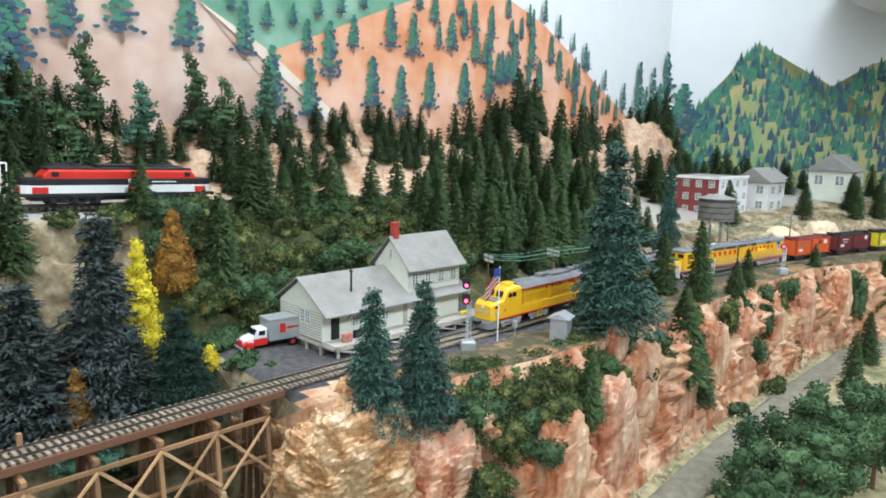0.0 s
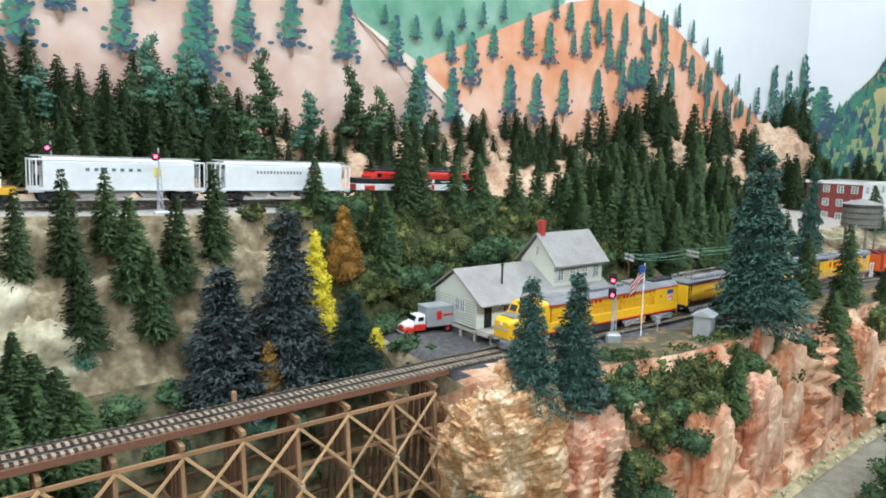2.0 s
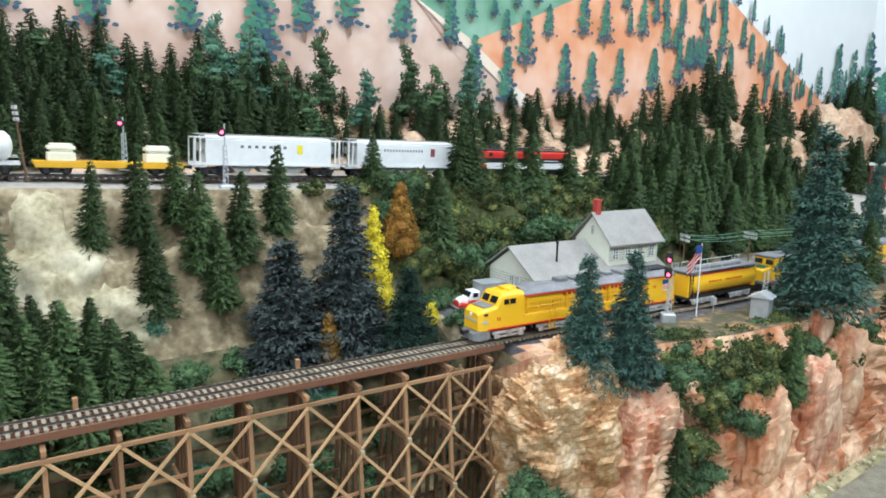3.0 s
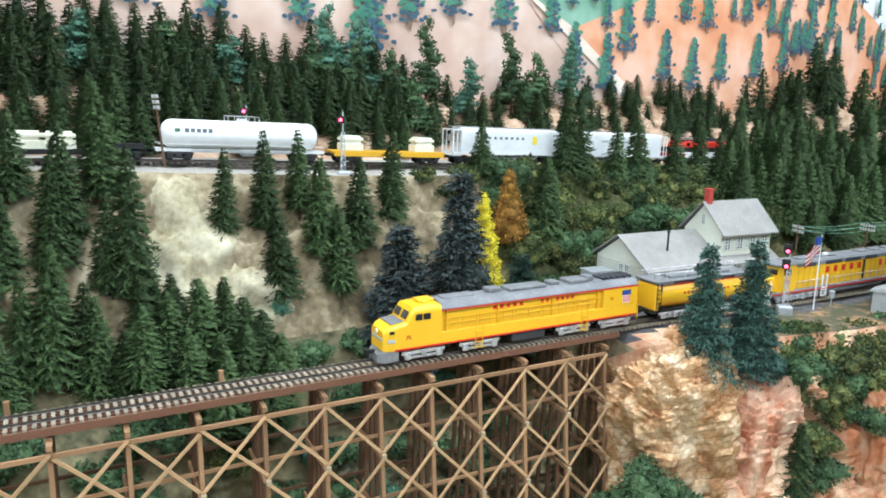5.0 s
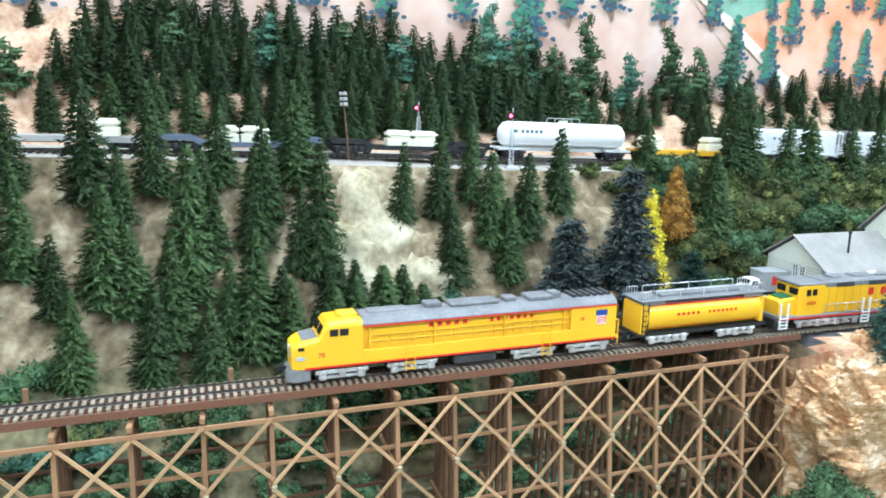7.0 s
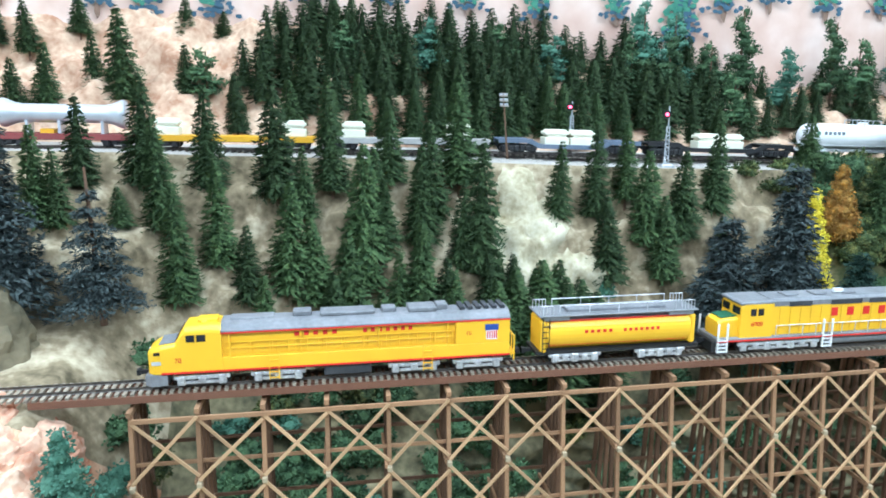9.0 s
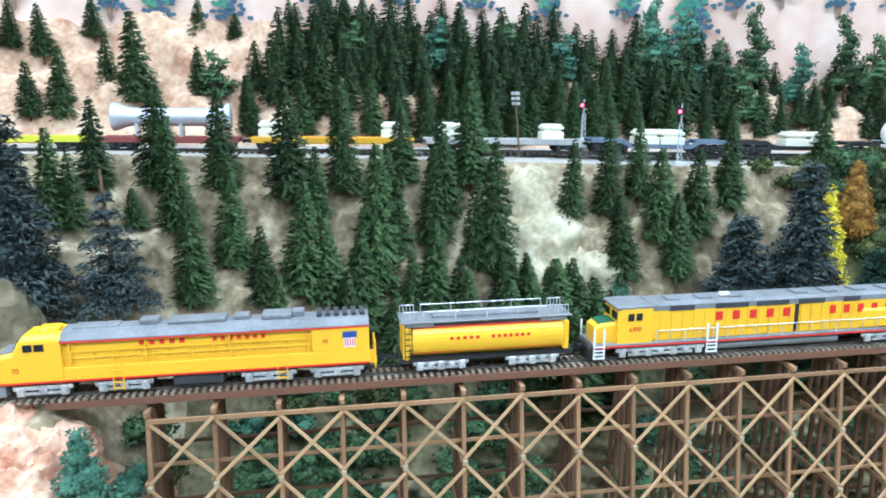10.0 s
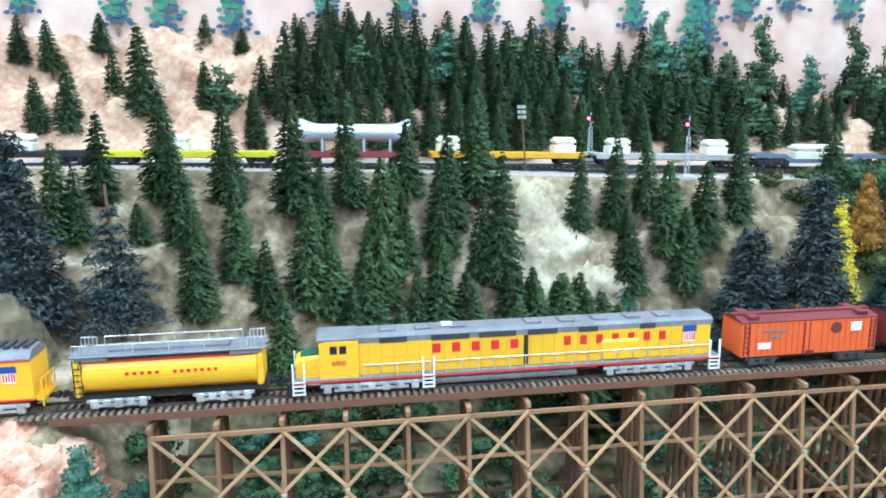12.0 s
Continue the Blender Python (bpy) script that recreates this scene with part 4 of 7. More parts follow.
part("trunk", trunk_mesh(0.08, 0.003), None, ob)
part("crown", lumps_mesh("crown", 91, M["teal"], cone_lumps(0.145, 0.040, 18, 9), 0.0032, 1.0), None, ob)
# leafy trees on the valley floor
for i, (x, y, h, r) in enumerate(((1.17, -0.245, 0.105, 0.030), (1.24, -0.250, 0.120, 0.036), (1.31, -0.262, 0.125, 0.038), (1.38, -0.275, 0.120, 0.036), (1.20, -0.300, 0.115, 0.036), (1.28, -0.315, 0.120, 0.040), (1.37, -0.330, 0.115, 0.038), (1.46, -0.300, 0.110, 0.034), (1.12, -0.285, 0.100, 0.032))):
    ob = thing("leafy_tree", "round leafy dark green model tree on the valley floor", "tree", "leafy trees in the valley", m=pose(x, y, ground_z(x, y) - 0.004))
    part("trunk", trunk_mesh(h * 0.6, 0.004), None, ob)
    g = random.Random(40 + i)
    part("crown", lumps_mesh("crown", 40 + i, M["bush"], [(g.uniform(-0.75, 0.75) * r, g.uniform(-0.75, 0.75) * r, h * g.uniform(0.30, 0.92), r * g.uniform(0.28, 0.5), r * g.uniform(0.28, 0.5), r * g.uniform(0.25, 0.4)) for _ in range(15)], 0.0042, 0.9), None, ob)
# taller pale trees in front of the backdrop
for i, (x, y, h) in enumerate(((0.575, 0.51, 0.12), (0.60, 0.47, 0.10), (0.545, 0.48, 0.09), (0.62, 0.50, 0.115), (0.66, 0.46, 0.10), (0.735, 0.51, 0.125), (0.80, 0.49, 0.09), (0.90, 0.52, 0.12), (0.93, 0.50, 0.10), (1.03, 0.53, 0.115), (0.69, 0.44, 0.075), (-0.06, 0.452, 0.075), (0.24, 0.50, 0.09), (0.12, 0.50, 0.075), (0.36, 0.52, 0.08), (0.43, 0.50, 0.085))):
    h *= 1.22 if 0.5 < x < 1.1 else 1.0
    ob = thing("tall_pine", "tall loose blue-green model pine before the painted hills", "tree", "loose pines by the backdrop", m=pose(x, y, ground_z(x, y) - 0.003))
    part("trunk", trunk_mesh(h * 0.9, 0.0025), None, ob)
    g = random.Random(60 + i)
    part("crown", lumps_mesh("crown", 60 + i, M["teal" if i % 3 == 0 else "bush"], [(g.uniform(-0.011, 0.011), g.uniform(-0.011, 0.011), h * (0.22 + 0.075 * k), 0.021 * (1.05 - 0.085 * k), 0.021 * (1.05 - 0.085 * k), h * 0.055) for k in range(10)], 0.0045, 0.8), None, ob)



# ---- trains ----
M["stripe"] = mat("red_stripe", (0.62, 0.03, 0.02), (0.58, 0.03, 0.02), 20, 0.4)
M["glass"] = mat("dark_window", (0.01, 0.012, 0.014), (0.02, 0.02, 0.022), 20, 0.1, spec=0.6)
M["green"] = mat("dark_green_anti_glare", (0.02, 0.10, 0.05), (0.025, 0.12, 0.06), 20, 0.7)
M["blue"] = mat("blue_emblem", (0.03, 0.07, 0.28), (0.03, 0.06, 0.24), 20, 0.5)
M["dgrey"] = mat("dark_grey_grille", (0.035, 0.037, 0.04), (0.06, 0.06, 0.065), 60, 0.6)
M["hopper"] = mat("off_white_car_paint", (0.78, 0.79, 0.78), (0.66, 0.67, 0.66), 18, 0.5)
# mid grey, darker than the hopper body; also a flat car and the floor
M["shade"] = mat("plain_mid_grey", (0.30, 0.29, 0.27), (0.42, 0.41, 0.38), 30, 0.7)
M["flatyellow"] = mat("yellow_flatcar_paint", (0.74, 0.42, 0.02), (0.62, 0.34, 0.02), 20, 0.55)
M["lime"] = mat("lime_yellow_flatcar_paint", (0.62, 0.60, 0.03), (0.52, 0.5, 0.03), 20, 0.55)
M["cream"] = mat("cream_crate", (0.78, 0.76, 0.60), (0.70, 0.68, 0.52), 30, 0.7)
M["vessel"] = mat("silver_grey_vessel", (0.60, 0.62, 0.64), (0.50, 0.52, 0.55), 20, 0.35, 0.4)
M["steelblue"] = mat("blue_grey_car_paint", (0.10, 0.13, 0.18), (0.14, 0.17, 0.22), 20, 0.5)
M["letter"] = mat("faded_dark_lettering", (0.10, 0.12, 0.13), (0.16, 0.18, 0.19), 20, 0.6)
M["brightyellow"] = mat("lemon_boxcar_paint", (0.80, 0.66, 0.03), (0.72, 0.58, 0.03), 20, 0.5)
M["brick"] = mat("dusty_boxcar_red", (0.26, 0.065, 0.06), (0.20, 0.05, 0.045), 20, 0.7)


def loft(bm, secs, n=4):
    """A closed body through rounded sections (x, half width, bottom, top, corner radius)."""
    rings = []
    for x, hw, zb, zt, c in secs:
        pts = [(-hw, zb), (hw, zb)]
        for i in range(n + 1):
            a = i / n * math.pi / 2
            pts.append((hw - c + c * math.cos(a), zt - c + c * math.sin(a)))
        for i in range(n + 1):
            a = math.pi / 2 + i / n * math.pi / 2
            pts.append((-hw + c + c * math.cos(a), zt - c + c * math.sin(a)))
        rings.append([bm.verts.new((x, y, z)) for y, z in pts])
    m = len(rings[0])
    for a, b in zip(rings, rings[1:]):
        for k in range(m):
            bm.faces.new((a[k], a[(k + 1) % m], b[(k + 1) % m], b[k]))
    bm.faces.new(rings[0]), bm.faces.new(rings[-1])
    bmesh.ops.recalc_face_normals(bm, faces=bm.faces[:])


def boxes(name, rows, key, parent, label="", bevel=0.0):
    """One part made of boxes (x0, x1, y0, y1, z0, z1)."""
    bm = bmesh.new()
    for x0, x1, y0, y1, z0, z1 in rows:
        box(bm, (x0 + x1) / 2, (y0 + y1) / 2, (z0 + z1) / 2, x1 - x0, y1 - y0, z1 - z0, None, bevel)
    return part(name, bm, M[key], parent, label)


def each(name, rows, key, parent, bevel=0.0):
    """Boxes, each a part of its own."""
    for row in rows:
        boxes(name, [row], key, parent, "", bevel)


def truck(parent, x, axles, span, key="silver", wheel=0.0056):
    """A bogie: side frames with axle boxes and springs, and its wheels."""
    bm = bmesh.new()
    for side in (-1, 1):
        y = side * 0.0135
        box(bm, x, y, 0.0080, span + 0.012, 0.0026, 0.0040, None, 0.0008)
        box(bm, x, y, 0.0036, span * 0.85, 0.0020, 0.0022)
        for i in range(axles):
            ax = x + span * (i / (axles - 1) - 0.5)
            box(bm, ax, y * 1.06, 0.0055, 0.0064, 0.0034, 0.0080, None, 0.0010)
            rod(bm, (ax, y, 0.0055), (ax, y + side * 0.0024, 0.0055), 0.0019, 8)
            if i < axles - 1:
                mx = ax + span / (axles - 1) / 2
                box(bm, mx, y * 1.03, 0.0058, 0.0060, 0.0030, 0.0050, None, 0.0006)
                rod(bm, (mx - 0.003, y * 1.08, 0.0030), (mx + 0.003, y * 1.08, 0.0088), 0.0005, 5)
    box(bm, x, 0, 0.0075, 0.0060, 0.0270, 0.0030)
    fr = part("bogie", bm, M[key], parent)
    for i in range(axles):
        ax = x + span * (i / (axles - 1) - 0.5)
        w = bmesh.new()
        for side in (-1, 1):
            rod(w, (ax, side * 0.0070, wheel), (ax, side * 0.0100, wheel), wheel, 14)
        rod(w, (ax, -0.009, wheel), (ax, 0.009, wheel), 0.0012, 6)
        part("wheelset", w, M["black"], fr)


def letter_bars(parent, x0, x1, z, h, n, key, side_y, gap=0.35, skip=()):
    for side in (-1, 1):
        bm = bmesh.new()
        st = (x1 - x0) / n
        for i in range(n):
            if i not in skip:
                box(bm, x0 + st * (i + 0.5), side * side_y, z, st * (1 - gap), 0.0005, h)
        part("lettering", bm, M[key], parent)


def number(parent, text, x, y, z, size, key):
    cu = bpy.data.curves.new("number", "FONT")
    cu.body, cu.size, cu.align_x, cu.align_y, cu.extrude = text, size, "CENTER", "CENTER", 0.0001
    cu.materials.append(M[key])
    ob = new("number", cu)
    ob.parent = parent
    ob.matrix_basis = pose(x, y, z, 90, 0, 0 if y < 0 else 180)


def shield(parent, x, z, w, side_y):
    for side in (-1, 1):
        y = side * side_y
        boxes("emblem", [(x - w / 2, x + w / 2, y - 0.00025, y + 0.00025, z + w * 0.10, z + w * 0.55)], "blue", parent)
        boxes("emblem", [(x - w * 0.42, x + w * 0.42, y - 0.0002, y + 0.0002, z - w * 0.6, z + w * 0.08)], "white", parent)
        boxes("emblem", [(x + w * k, x + w * (k + 0.09), y - 0.0003, y + 0.0003, z - w * 0.52, z + w * 0.05) for k in (-0.36, -0.19, -0.02, 0.15, 0.30)], "stripe", parent)


def coupler(parent, x, d):
    boxes("coupler", [(min(x, x + d * 0.009), max(x, x + d * 0.009), -0.0018, 0.0018, 0.0085, 0.0115), (min(x + d * 0.006, x + d * 0.009), max(x + d * 0.006, x + d * 0.009), -0.0028, 0.003, 0.0078, 0.0122)], "black", parent)


def turbine():
    ob = thing("gas_turbine_locomotive", "yellow model turbine locomotive with grey roof and red stripes", "locomotive")
    L = 0.294
    b = bmesh.new()
    loft(b, [(0.0, 0.0125, 0.0125, 0.031, 0.004), (0.004, 0.0155, 0.0125, 0.0335, 0.004), (0.010, 0.017, 0.0125, 0.0355, 0.0035), (0.0215, 0.017, 0.0125, 0.0372, 0.003), (0.0255, 0.0168, 0.0125, 0.0455, 0.004), (0.029, 0.0168, 0.0125, 0.0500, 0.005), (0.050, 0.0168, 0.0125, 0.0515, 0.006), (0.057, 0.017, 0.0125, 0.0500, 0.006)])
    cab = part("cab", b, M["yellow"], ob)
    boxes("window", [(0.0300, 0.0365, y - 0.0003, y + 0.0003, 0.0385, 0.0440) for y in (-0.0170, 0.0170)], "glass", cab)
    boxes("window", [(0.0380, 0.0450, y - 0.0003, y + 0.0003, 0.0385, 0.0440) for y in (-0.0170, 0.0170)], "glass", cab)
    for y in (-0.0072, 0.0072):
        b = bmesh.new()
        box(b, 0, 0, 0, 0.0006, 0.0105, 0.0075, pose(0.0236, y, 0.0428, 0, 26, 0))
        part("windscreen", b, M["glass"], cab)
    b = bmesh.new()
    box(b, 0, 0, 0, 0.0125, 0.024, 0.0006, pose(0.0145, 0, 0.0366, 0, -7, 0))
    part("anti_glare_panel", b, M["grey"], cab)
    boxes("cab_roof_box", [(0.038, 0.054, -0.006, 0.006, 0.0505, 0.0540), (0.041, 0.046, -0.009, 0.009, 0.0505, 0.0528)], "yellow", cab, "", 0.0008)
    each("number_board", [(0.0048, 0.0120, y - 0.0003, y + 0.0003, 0.0285, 0.0310) for y in (-0.0166, 0.0166)], "glass", cab)
    boxes("nose_wing", [(-0.0004, 0.0006, -0.011, 0.011, 0.0215, 0.0240)], "vessel", cab, "pale winged nose badge")
    each("nose_wing", [(0.003, 0.010, y - 0.0003, y + 0.0003, 0.0205, 0.0235) for y in (-0.0168, 0.0168)], "vessel", cab)
    part("headlight", (lambda q: (rod(q, (-0.0010, 0, 0.0285), (0.001, 0, 0.0285), 0.0020, 10), q)[1])(bmesh.new()), M["white"], cab)
    number(ob, "70", 0.023, -0.0174, 0.0235, 0.0055, "stripe")
    number(ob, "70", 0.258, -0.0174, 0.0335, 0.0045, "stripe")
    boxes("skirt", [(0.057, L, -0.017, 0.017, 0.0125, 0.0242)], "yellow", ob, "", 0.0004)
    boxes("inner_wall", [(0.057, 0.247, -0.0136, 0.0136, 0.0240, 0.0450)], "yellow", ob)
    boxes("end_hood", [(0.247, L, -0.017, 0.017, 0.0240, 0.0455)], "yellow", ob, "", 0.0006)
    b = bmesh.new()
    prism(b, [(-0.0172, 0.0440), (0.0172, 0.0440), (0.0172, 0.0462), (0.0125, 0.0505), (0.007, 0.0522), (-0.007, 0.0522), (-0.0125, 0.0505), (-0.0172, 0.0462)], 0.0565, L)
    roof = part("roof", b, M["grey"], ob)
    each("roof_hatch", [(0.063, 0.098, -0.007, 0.007, 0.0518, 0.0534), (0.113, 0.128, -0.006, 0.006, 0.0518, 0.0565), (0.135, 0.180, -0.0085, 0.0085, 0.0518, 0.0550), (0.186, 0.198, -0.006, 0.006, 0.0518, 0.0560), (0.208, 0.232, -0.009, 0.009, 0.0518, 0.0558), (0.232, 0.242, -0.006, 0.006, 0.0518, 0.0572)], "grey", roof, 0.0008)
    each("roof_vent", [(0.252 + 0.007 * i, 0.256 + 0.007 * i, -0.009, 0.009, 0.052, 0.0545) for i in range(6)], "dgrey", roof)
    for side in (-1, 1):
        y = side * 0.0172
        boxes("red_stripe", [(0.010, L, y - 0.0003, y + 0.0003, 0.0125, 0.0140)], "stripe", ob)
        boxes("red_stripe", [(0.0565, L, y - 0.0004, y + 0.0004, 0.0440, 0.0452)], "stripe", ob)
        b = bmesh.new()
        for z in (0.0315, 0.0365):
            rod(b, (0.060, side * 0.0163, z), (0.246, side * 0.0163, z), 0.00042, 5)
        for i in range(13):
            x = 0.064 + 0.0150 * i
            rod(b, (x, side * 0.0163, 0.0262), (x, side * 0.0163, 0.0365), 0.00040, 5)
        part("handrail", b, M["yellow"], ob)
        for i in range(10):
            x0 = 0.062 + 0.0185 * i
            boxes("access_panel", [(x0, x0 + 0.016, side * 0.0136 - 0.0005, side * 0.0136 + 0.0005, 0.0262, 0.0360)], "yellow", ob, "", 0.0003)
        boxes("recess_post", [(x0, x0 + 0.0012, side * 0.0150 - 0.0012, side * 0.0150 + 0.0012, 0.0242, 0.0445) for x0 in (0.062, 0.118, 0.182, 0.240)], "yellow", ob)
        for lx in (0.093, 0.219):
            boxes("ladder", [(lx, lx + 0.0007, y - 0.0005, y + 0.0005, 0.003, 0.0265), (lx + 0.0075, lx + 0.0082, y - 0.0005, y + 0.0005, 0.003, 0.0265)] + [(lx, lx + 0.008, y - 0.0007, y + 0.0007, 0.0045 + 0.005 * k, 0.0052 + 0.005 * k) for k in range(4)], "yellow", ob)
    letter_bars(ob, 0.112, 0.150, 0.0402, 0.0034, 5, "stripe", 0.0138, 0.5)
    letter_bars(ob, 0.168, 0.212, 0.0402, 0.0034, 7, "stripe", 0.0138, 0.5)
    shield(ob, 0.278, 0.0345, 0.0115, 0.0173)
    boxes("fuel_tank", [(0.137, 0.176, -0.0145, 0.0145, 0.0025, 0.0120)], "dgrey", ob, "", 0.001)
    boxes("underframe", [(0.02, L, -0.010, 0.010, 0.009, 0.0128)], "black", ob)
    b = bmesh.new()
    loft(b, [(-0.004, 0.010, 0.0018, 0.0095, 0.001), (0.002, 0.0150, 0.0018, 0.0122, 0.001), (0.014, 0.0162, 0.0030, 0.0123, 0.001)], 2)
    part("pilot", b, M["grey"], ob)
    for x in (0.040, 0.100, 0.212, 0.267):
        truck(ob, x, 2, 0.032)
    boxes("end_platform", [(L, L + 0.006, -0.013, 0.013, 0.011, 0.0135)], "yellow", ob)
    boxes("end_rail", [(L + 0.0045, L + 0.0055, y - 0.0005, y + 0.0005, 0.006, 0.0285) for y in (-0.013, -0.005, 0.005, 0.013)] + [(L + 0.0045, L + 0.0055, -0.013, 0.013, 0.0278, 0.0286)], "yellow", ob)
    coupler(ob, -0.003, -1)
    coupler(ob, L + 0.004, 1)
    return ob


def tender():
    ob = thing("fuel_tender", "yellow cylindrical model fuel tender with grey top", "railway tender")
    L = 0.152
    b = bmesh.new()
    rod(b, (0.009, 0, 0.0275), (L - 0.009, 0, 0.0275), 0.0168, 32)
    part("tank", b, M["yellow"], ob, smooth=False)
    b = bmesh.new()
    arc = [(0.0171 * math.cos(radians(a)), 0.0275 + 0.0171 * math.sin(radians(a))) for a in range(42, 139, 8)]
    prism(b, arc, 0.008, L - 0.008)
    part("top_saddle", b, M["grey"], ob, "grey upper shell")
    boxes("red_stripe", [(0.012, L - 0.012, y - 0.0009, y + 0.0009, 0.0384, 0.0395) for y in (-0.0127, 0.0127)], "stripe", ob)
    boxes("red_stripe", [(0.012, L - 0.012, y - 0.0009, y + 0.0009, 0.0170, 0.0180) for y in (-0.0125, 0.0125)], "stripe", ob)
    each("end_frame", [(0.004, 0.0095, -0.0160, 0.0160, 0.0110, 0.0400), (L - 0.0095, L - 0.004, -0.0160, 0.0160, 0.0130, 0.0400)], "yellow", ob, 0.0015)
    boxes("underframe", [(0.0, L, -0.0150, 0.0150, 0.0095, 0.0125)], "black", ob)
    boxes("roof_walk", [(0.002, L - 0.002, -0.0165, 0.0165, 0.0432, 0.0448), (0.006, 0.030, -0.015, 0.015, 0.0395, 0.0432), (L - 0.030, L - 0.006, -0.015, 0.015, 0.0395, 0.0432), (0.03, L - 0.03, -0.008, 0.008, 0.0425, 0.0475)], "grey", ob, "grey roof walkway", 0.0006)
    b = bmesh.new()
    for side in (-1, 1):
        for x0, x1 in ((0.004, 0.016), (0.022, 0.130), (0.136, 0.148)):
            rod(b, (x0, side * 0.0115, 0.0520), (x1, side * 0.0115, 0.0520), 0.0005, 5)
            for i in range(5):
                x = x0 + (x1 - x0) * i / 4
                rod(b, (x, side * 0.0115, 0.0440), (x, side * 0.0115, 0.0520), 0.0004, 5)
    part("roof_handrail", b, M["silver"], ob)
    letter_bars(ob, 0.042, 0.070, 0.0295, 0.0026, 5, "stripe", 0.0169, 0.5)
    letter_bars(ob, 0.078, 0.114, 0.0295, 0.0026, 7, "stripe", 0.0169, 0.5)
    for y in (-0.0162, 0.0162):
        boxes("ladder", [(0.005 + 0.006 * k, 0.0056 + 0.006 * k, y - 0.0006, y + 0.0006, 0.012, 0.042) for k in range(2)] + [(0.005, 0.0116, y - 0.0006, y + 0.0006, 0.015 + 0.005 * k, 0.0156 + 0.005 * k) for k in range(5)], "black", ob)
    truck(ob, 0.036, 3, 0.036)
    truck(ob, L - 0.036, 3, 0.036)
    coupler(ob, 0.0, -1), coupler(ob, L, 1)
    return ob


def centennial():
    ob = thing("diesel_locomotive", "yellow double diesel model locomotive with grey roof and white rails", "locomotive")
    L = 0.378
    boxes("frame", [(0.004, L - 0.004, -0.017, 0.017, 0.0115, 0.0150)], "grey", ob, "", 0.0005)
    for side in (-1, 1):
        y = side * 0.0171
        boxes("red_stripe", [(0.004, L - 0.004, y - 0.0003, y + 0.0003, 0.0118, 0.0132)], "stripe", ob)
    b = bmesh.new()
    loft(b, [(0.007, 0.0105, 0.0150, 0.0295, 0.003), (0.012, 0.0115, 0.0150, 0.0320, 0.003), (0.027, 0.0120, 0.0150, 0.0335, 0.003)])
    nose = part("nose", b, M["yellow"], ob)
    b = bmesh.new()
    box(b, 0, 0, 0, 0.015, 0.017, 0.0007, pose(0.0185, 0, 0.0331, 0, -5, 0))
    part("anti_glare_panel", b, M["green"], nose)
    b = bmesh.new()
    loft(b, [(0.026, 0.0160, 0.0150, 0.0440, 0.002), (0.030, 0.0165, 0.0150, 0.0470, 0.002), (0.058, 0.0165, 0.0150, 0.0470, 0.002)])
    cab = part("cab", b, M["yellow"], ob)
    boxes("cab_roof", [(0.024, 0.059, -0.0168, 0.0168, 0.0455, 0.0490)], "grey", cab, "", 0.0012)
    boxes("window", [(x, x + 0.0055, y - 0.0003, y + 0.0003, 0.0355, 0.0420) for x in (0.035, 0.0425) for y in (-0.0166, 0.0166)], "glass", cab)
    boxes("windscreen", [(0.0252, 0.0262, y - 0.0055, y + 0.0055, 0.0365, 0.0430) for y in (-0.0085, 0.0085)], "glass", cab)
    number(ob, "6900", 0.042, -0.0169, 0.0275, 0.0058, "stripe")
    boxes("hood", [(0.058, L - 0.012, -0.0135, 0.0135, 0.0150, 0.0430)], "yellow", ob, "", 0.0006)
    boxes("hood", [(0.265, 0.300, -0.0160, 0.0160, 0.0150, 0.0340)], "yellow", ob, "", 0.002)
    b = bmesh.new()
    prism(b, [(-0.0138, 0.0425), (0.0138, 0.0425), (0.0138, 0.0470), (0.0115, 0.0495), (-0.0115, 0.0495), (-0.0138, 0.0470)], 0.057, L - 0.011)
    roof = part("roof", b, M["grey"], ob)
    each("roof_fan", [(x, x + 0.014, -0.007, 0.007, 0.0495, 0.0512) for x in (0.075, 0.105, 0.135, 0.20, 0.23, 0.26, 0.29, 0.318)], "grey", roof, 0.0012)
    boxes("horn", [(0.128, 0.137, -0.004, 0.000, 0.0505, 0.0535)], "white", roof)
    for side in (-1, 1):
        y = side * 0.0139
        each("grille", [(x0, x1, y - 0.0004, y + 0.0004, 0.0420, 0.0465) for x0, x1 in ((0.075, 0.098), (0.118, 0.150), (0.158, 0.190), (0.200, 0.226), (0.245, 0.262), (0.300, 0.314))], "dgrey", ob)
        boxes("door_gap", [(0.197, 0.2005, y - 0.0005, y + 0.0005, 0.0165, 0.0420)], "black", ob)
        boxes("door_seam", [(0.066 + 0.0105 * i, 0.0663 + 0.0105 * i, y - 0.0002, y + 0.0002, 0.017, 0.041) for i in range(27)], "flatyellow", ob)
        b = bmesh.new()
        yr = side * 0.0166
        rod(b, (0.062, yr, 0.0250), (L - 0.014, yr, 0.0250), 0.0004, 5)
        for i in range(22):
            x = 0.062 + 0.0136 * i
            rod(b, (x, yr, 0.0145), (x, yr, 0.0250), 0.0004, 5)
        part("handrail", b, M["silver"], ob)
        for lx in (0.004, 0.110, L - 0.014):
            boxes("step_ladder", [(lx, lx + 0.0014, yr - 0.0008, yr + 0.0008, 0.002, 0.0290), (lx + 0.009, lx + 0.0104, yr - 0.0008, yr + 0.0008, 0.002, 0.0290)] + [(lx, lx + 0.010, yr - 0.0014, yr + 0.0014, 0.0025 + 0.0035 * k, 0.0034 + 0.0035 * k) for k in range(4)], "white", ob)
    letter_bars(ob, 0.114, 0.197, 0.0350, 0.0078, 5, "stripe", 0.0139, 0.60)
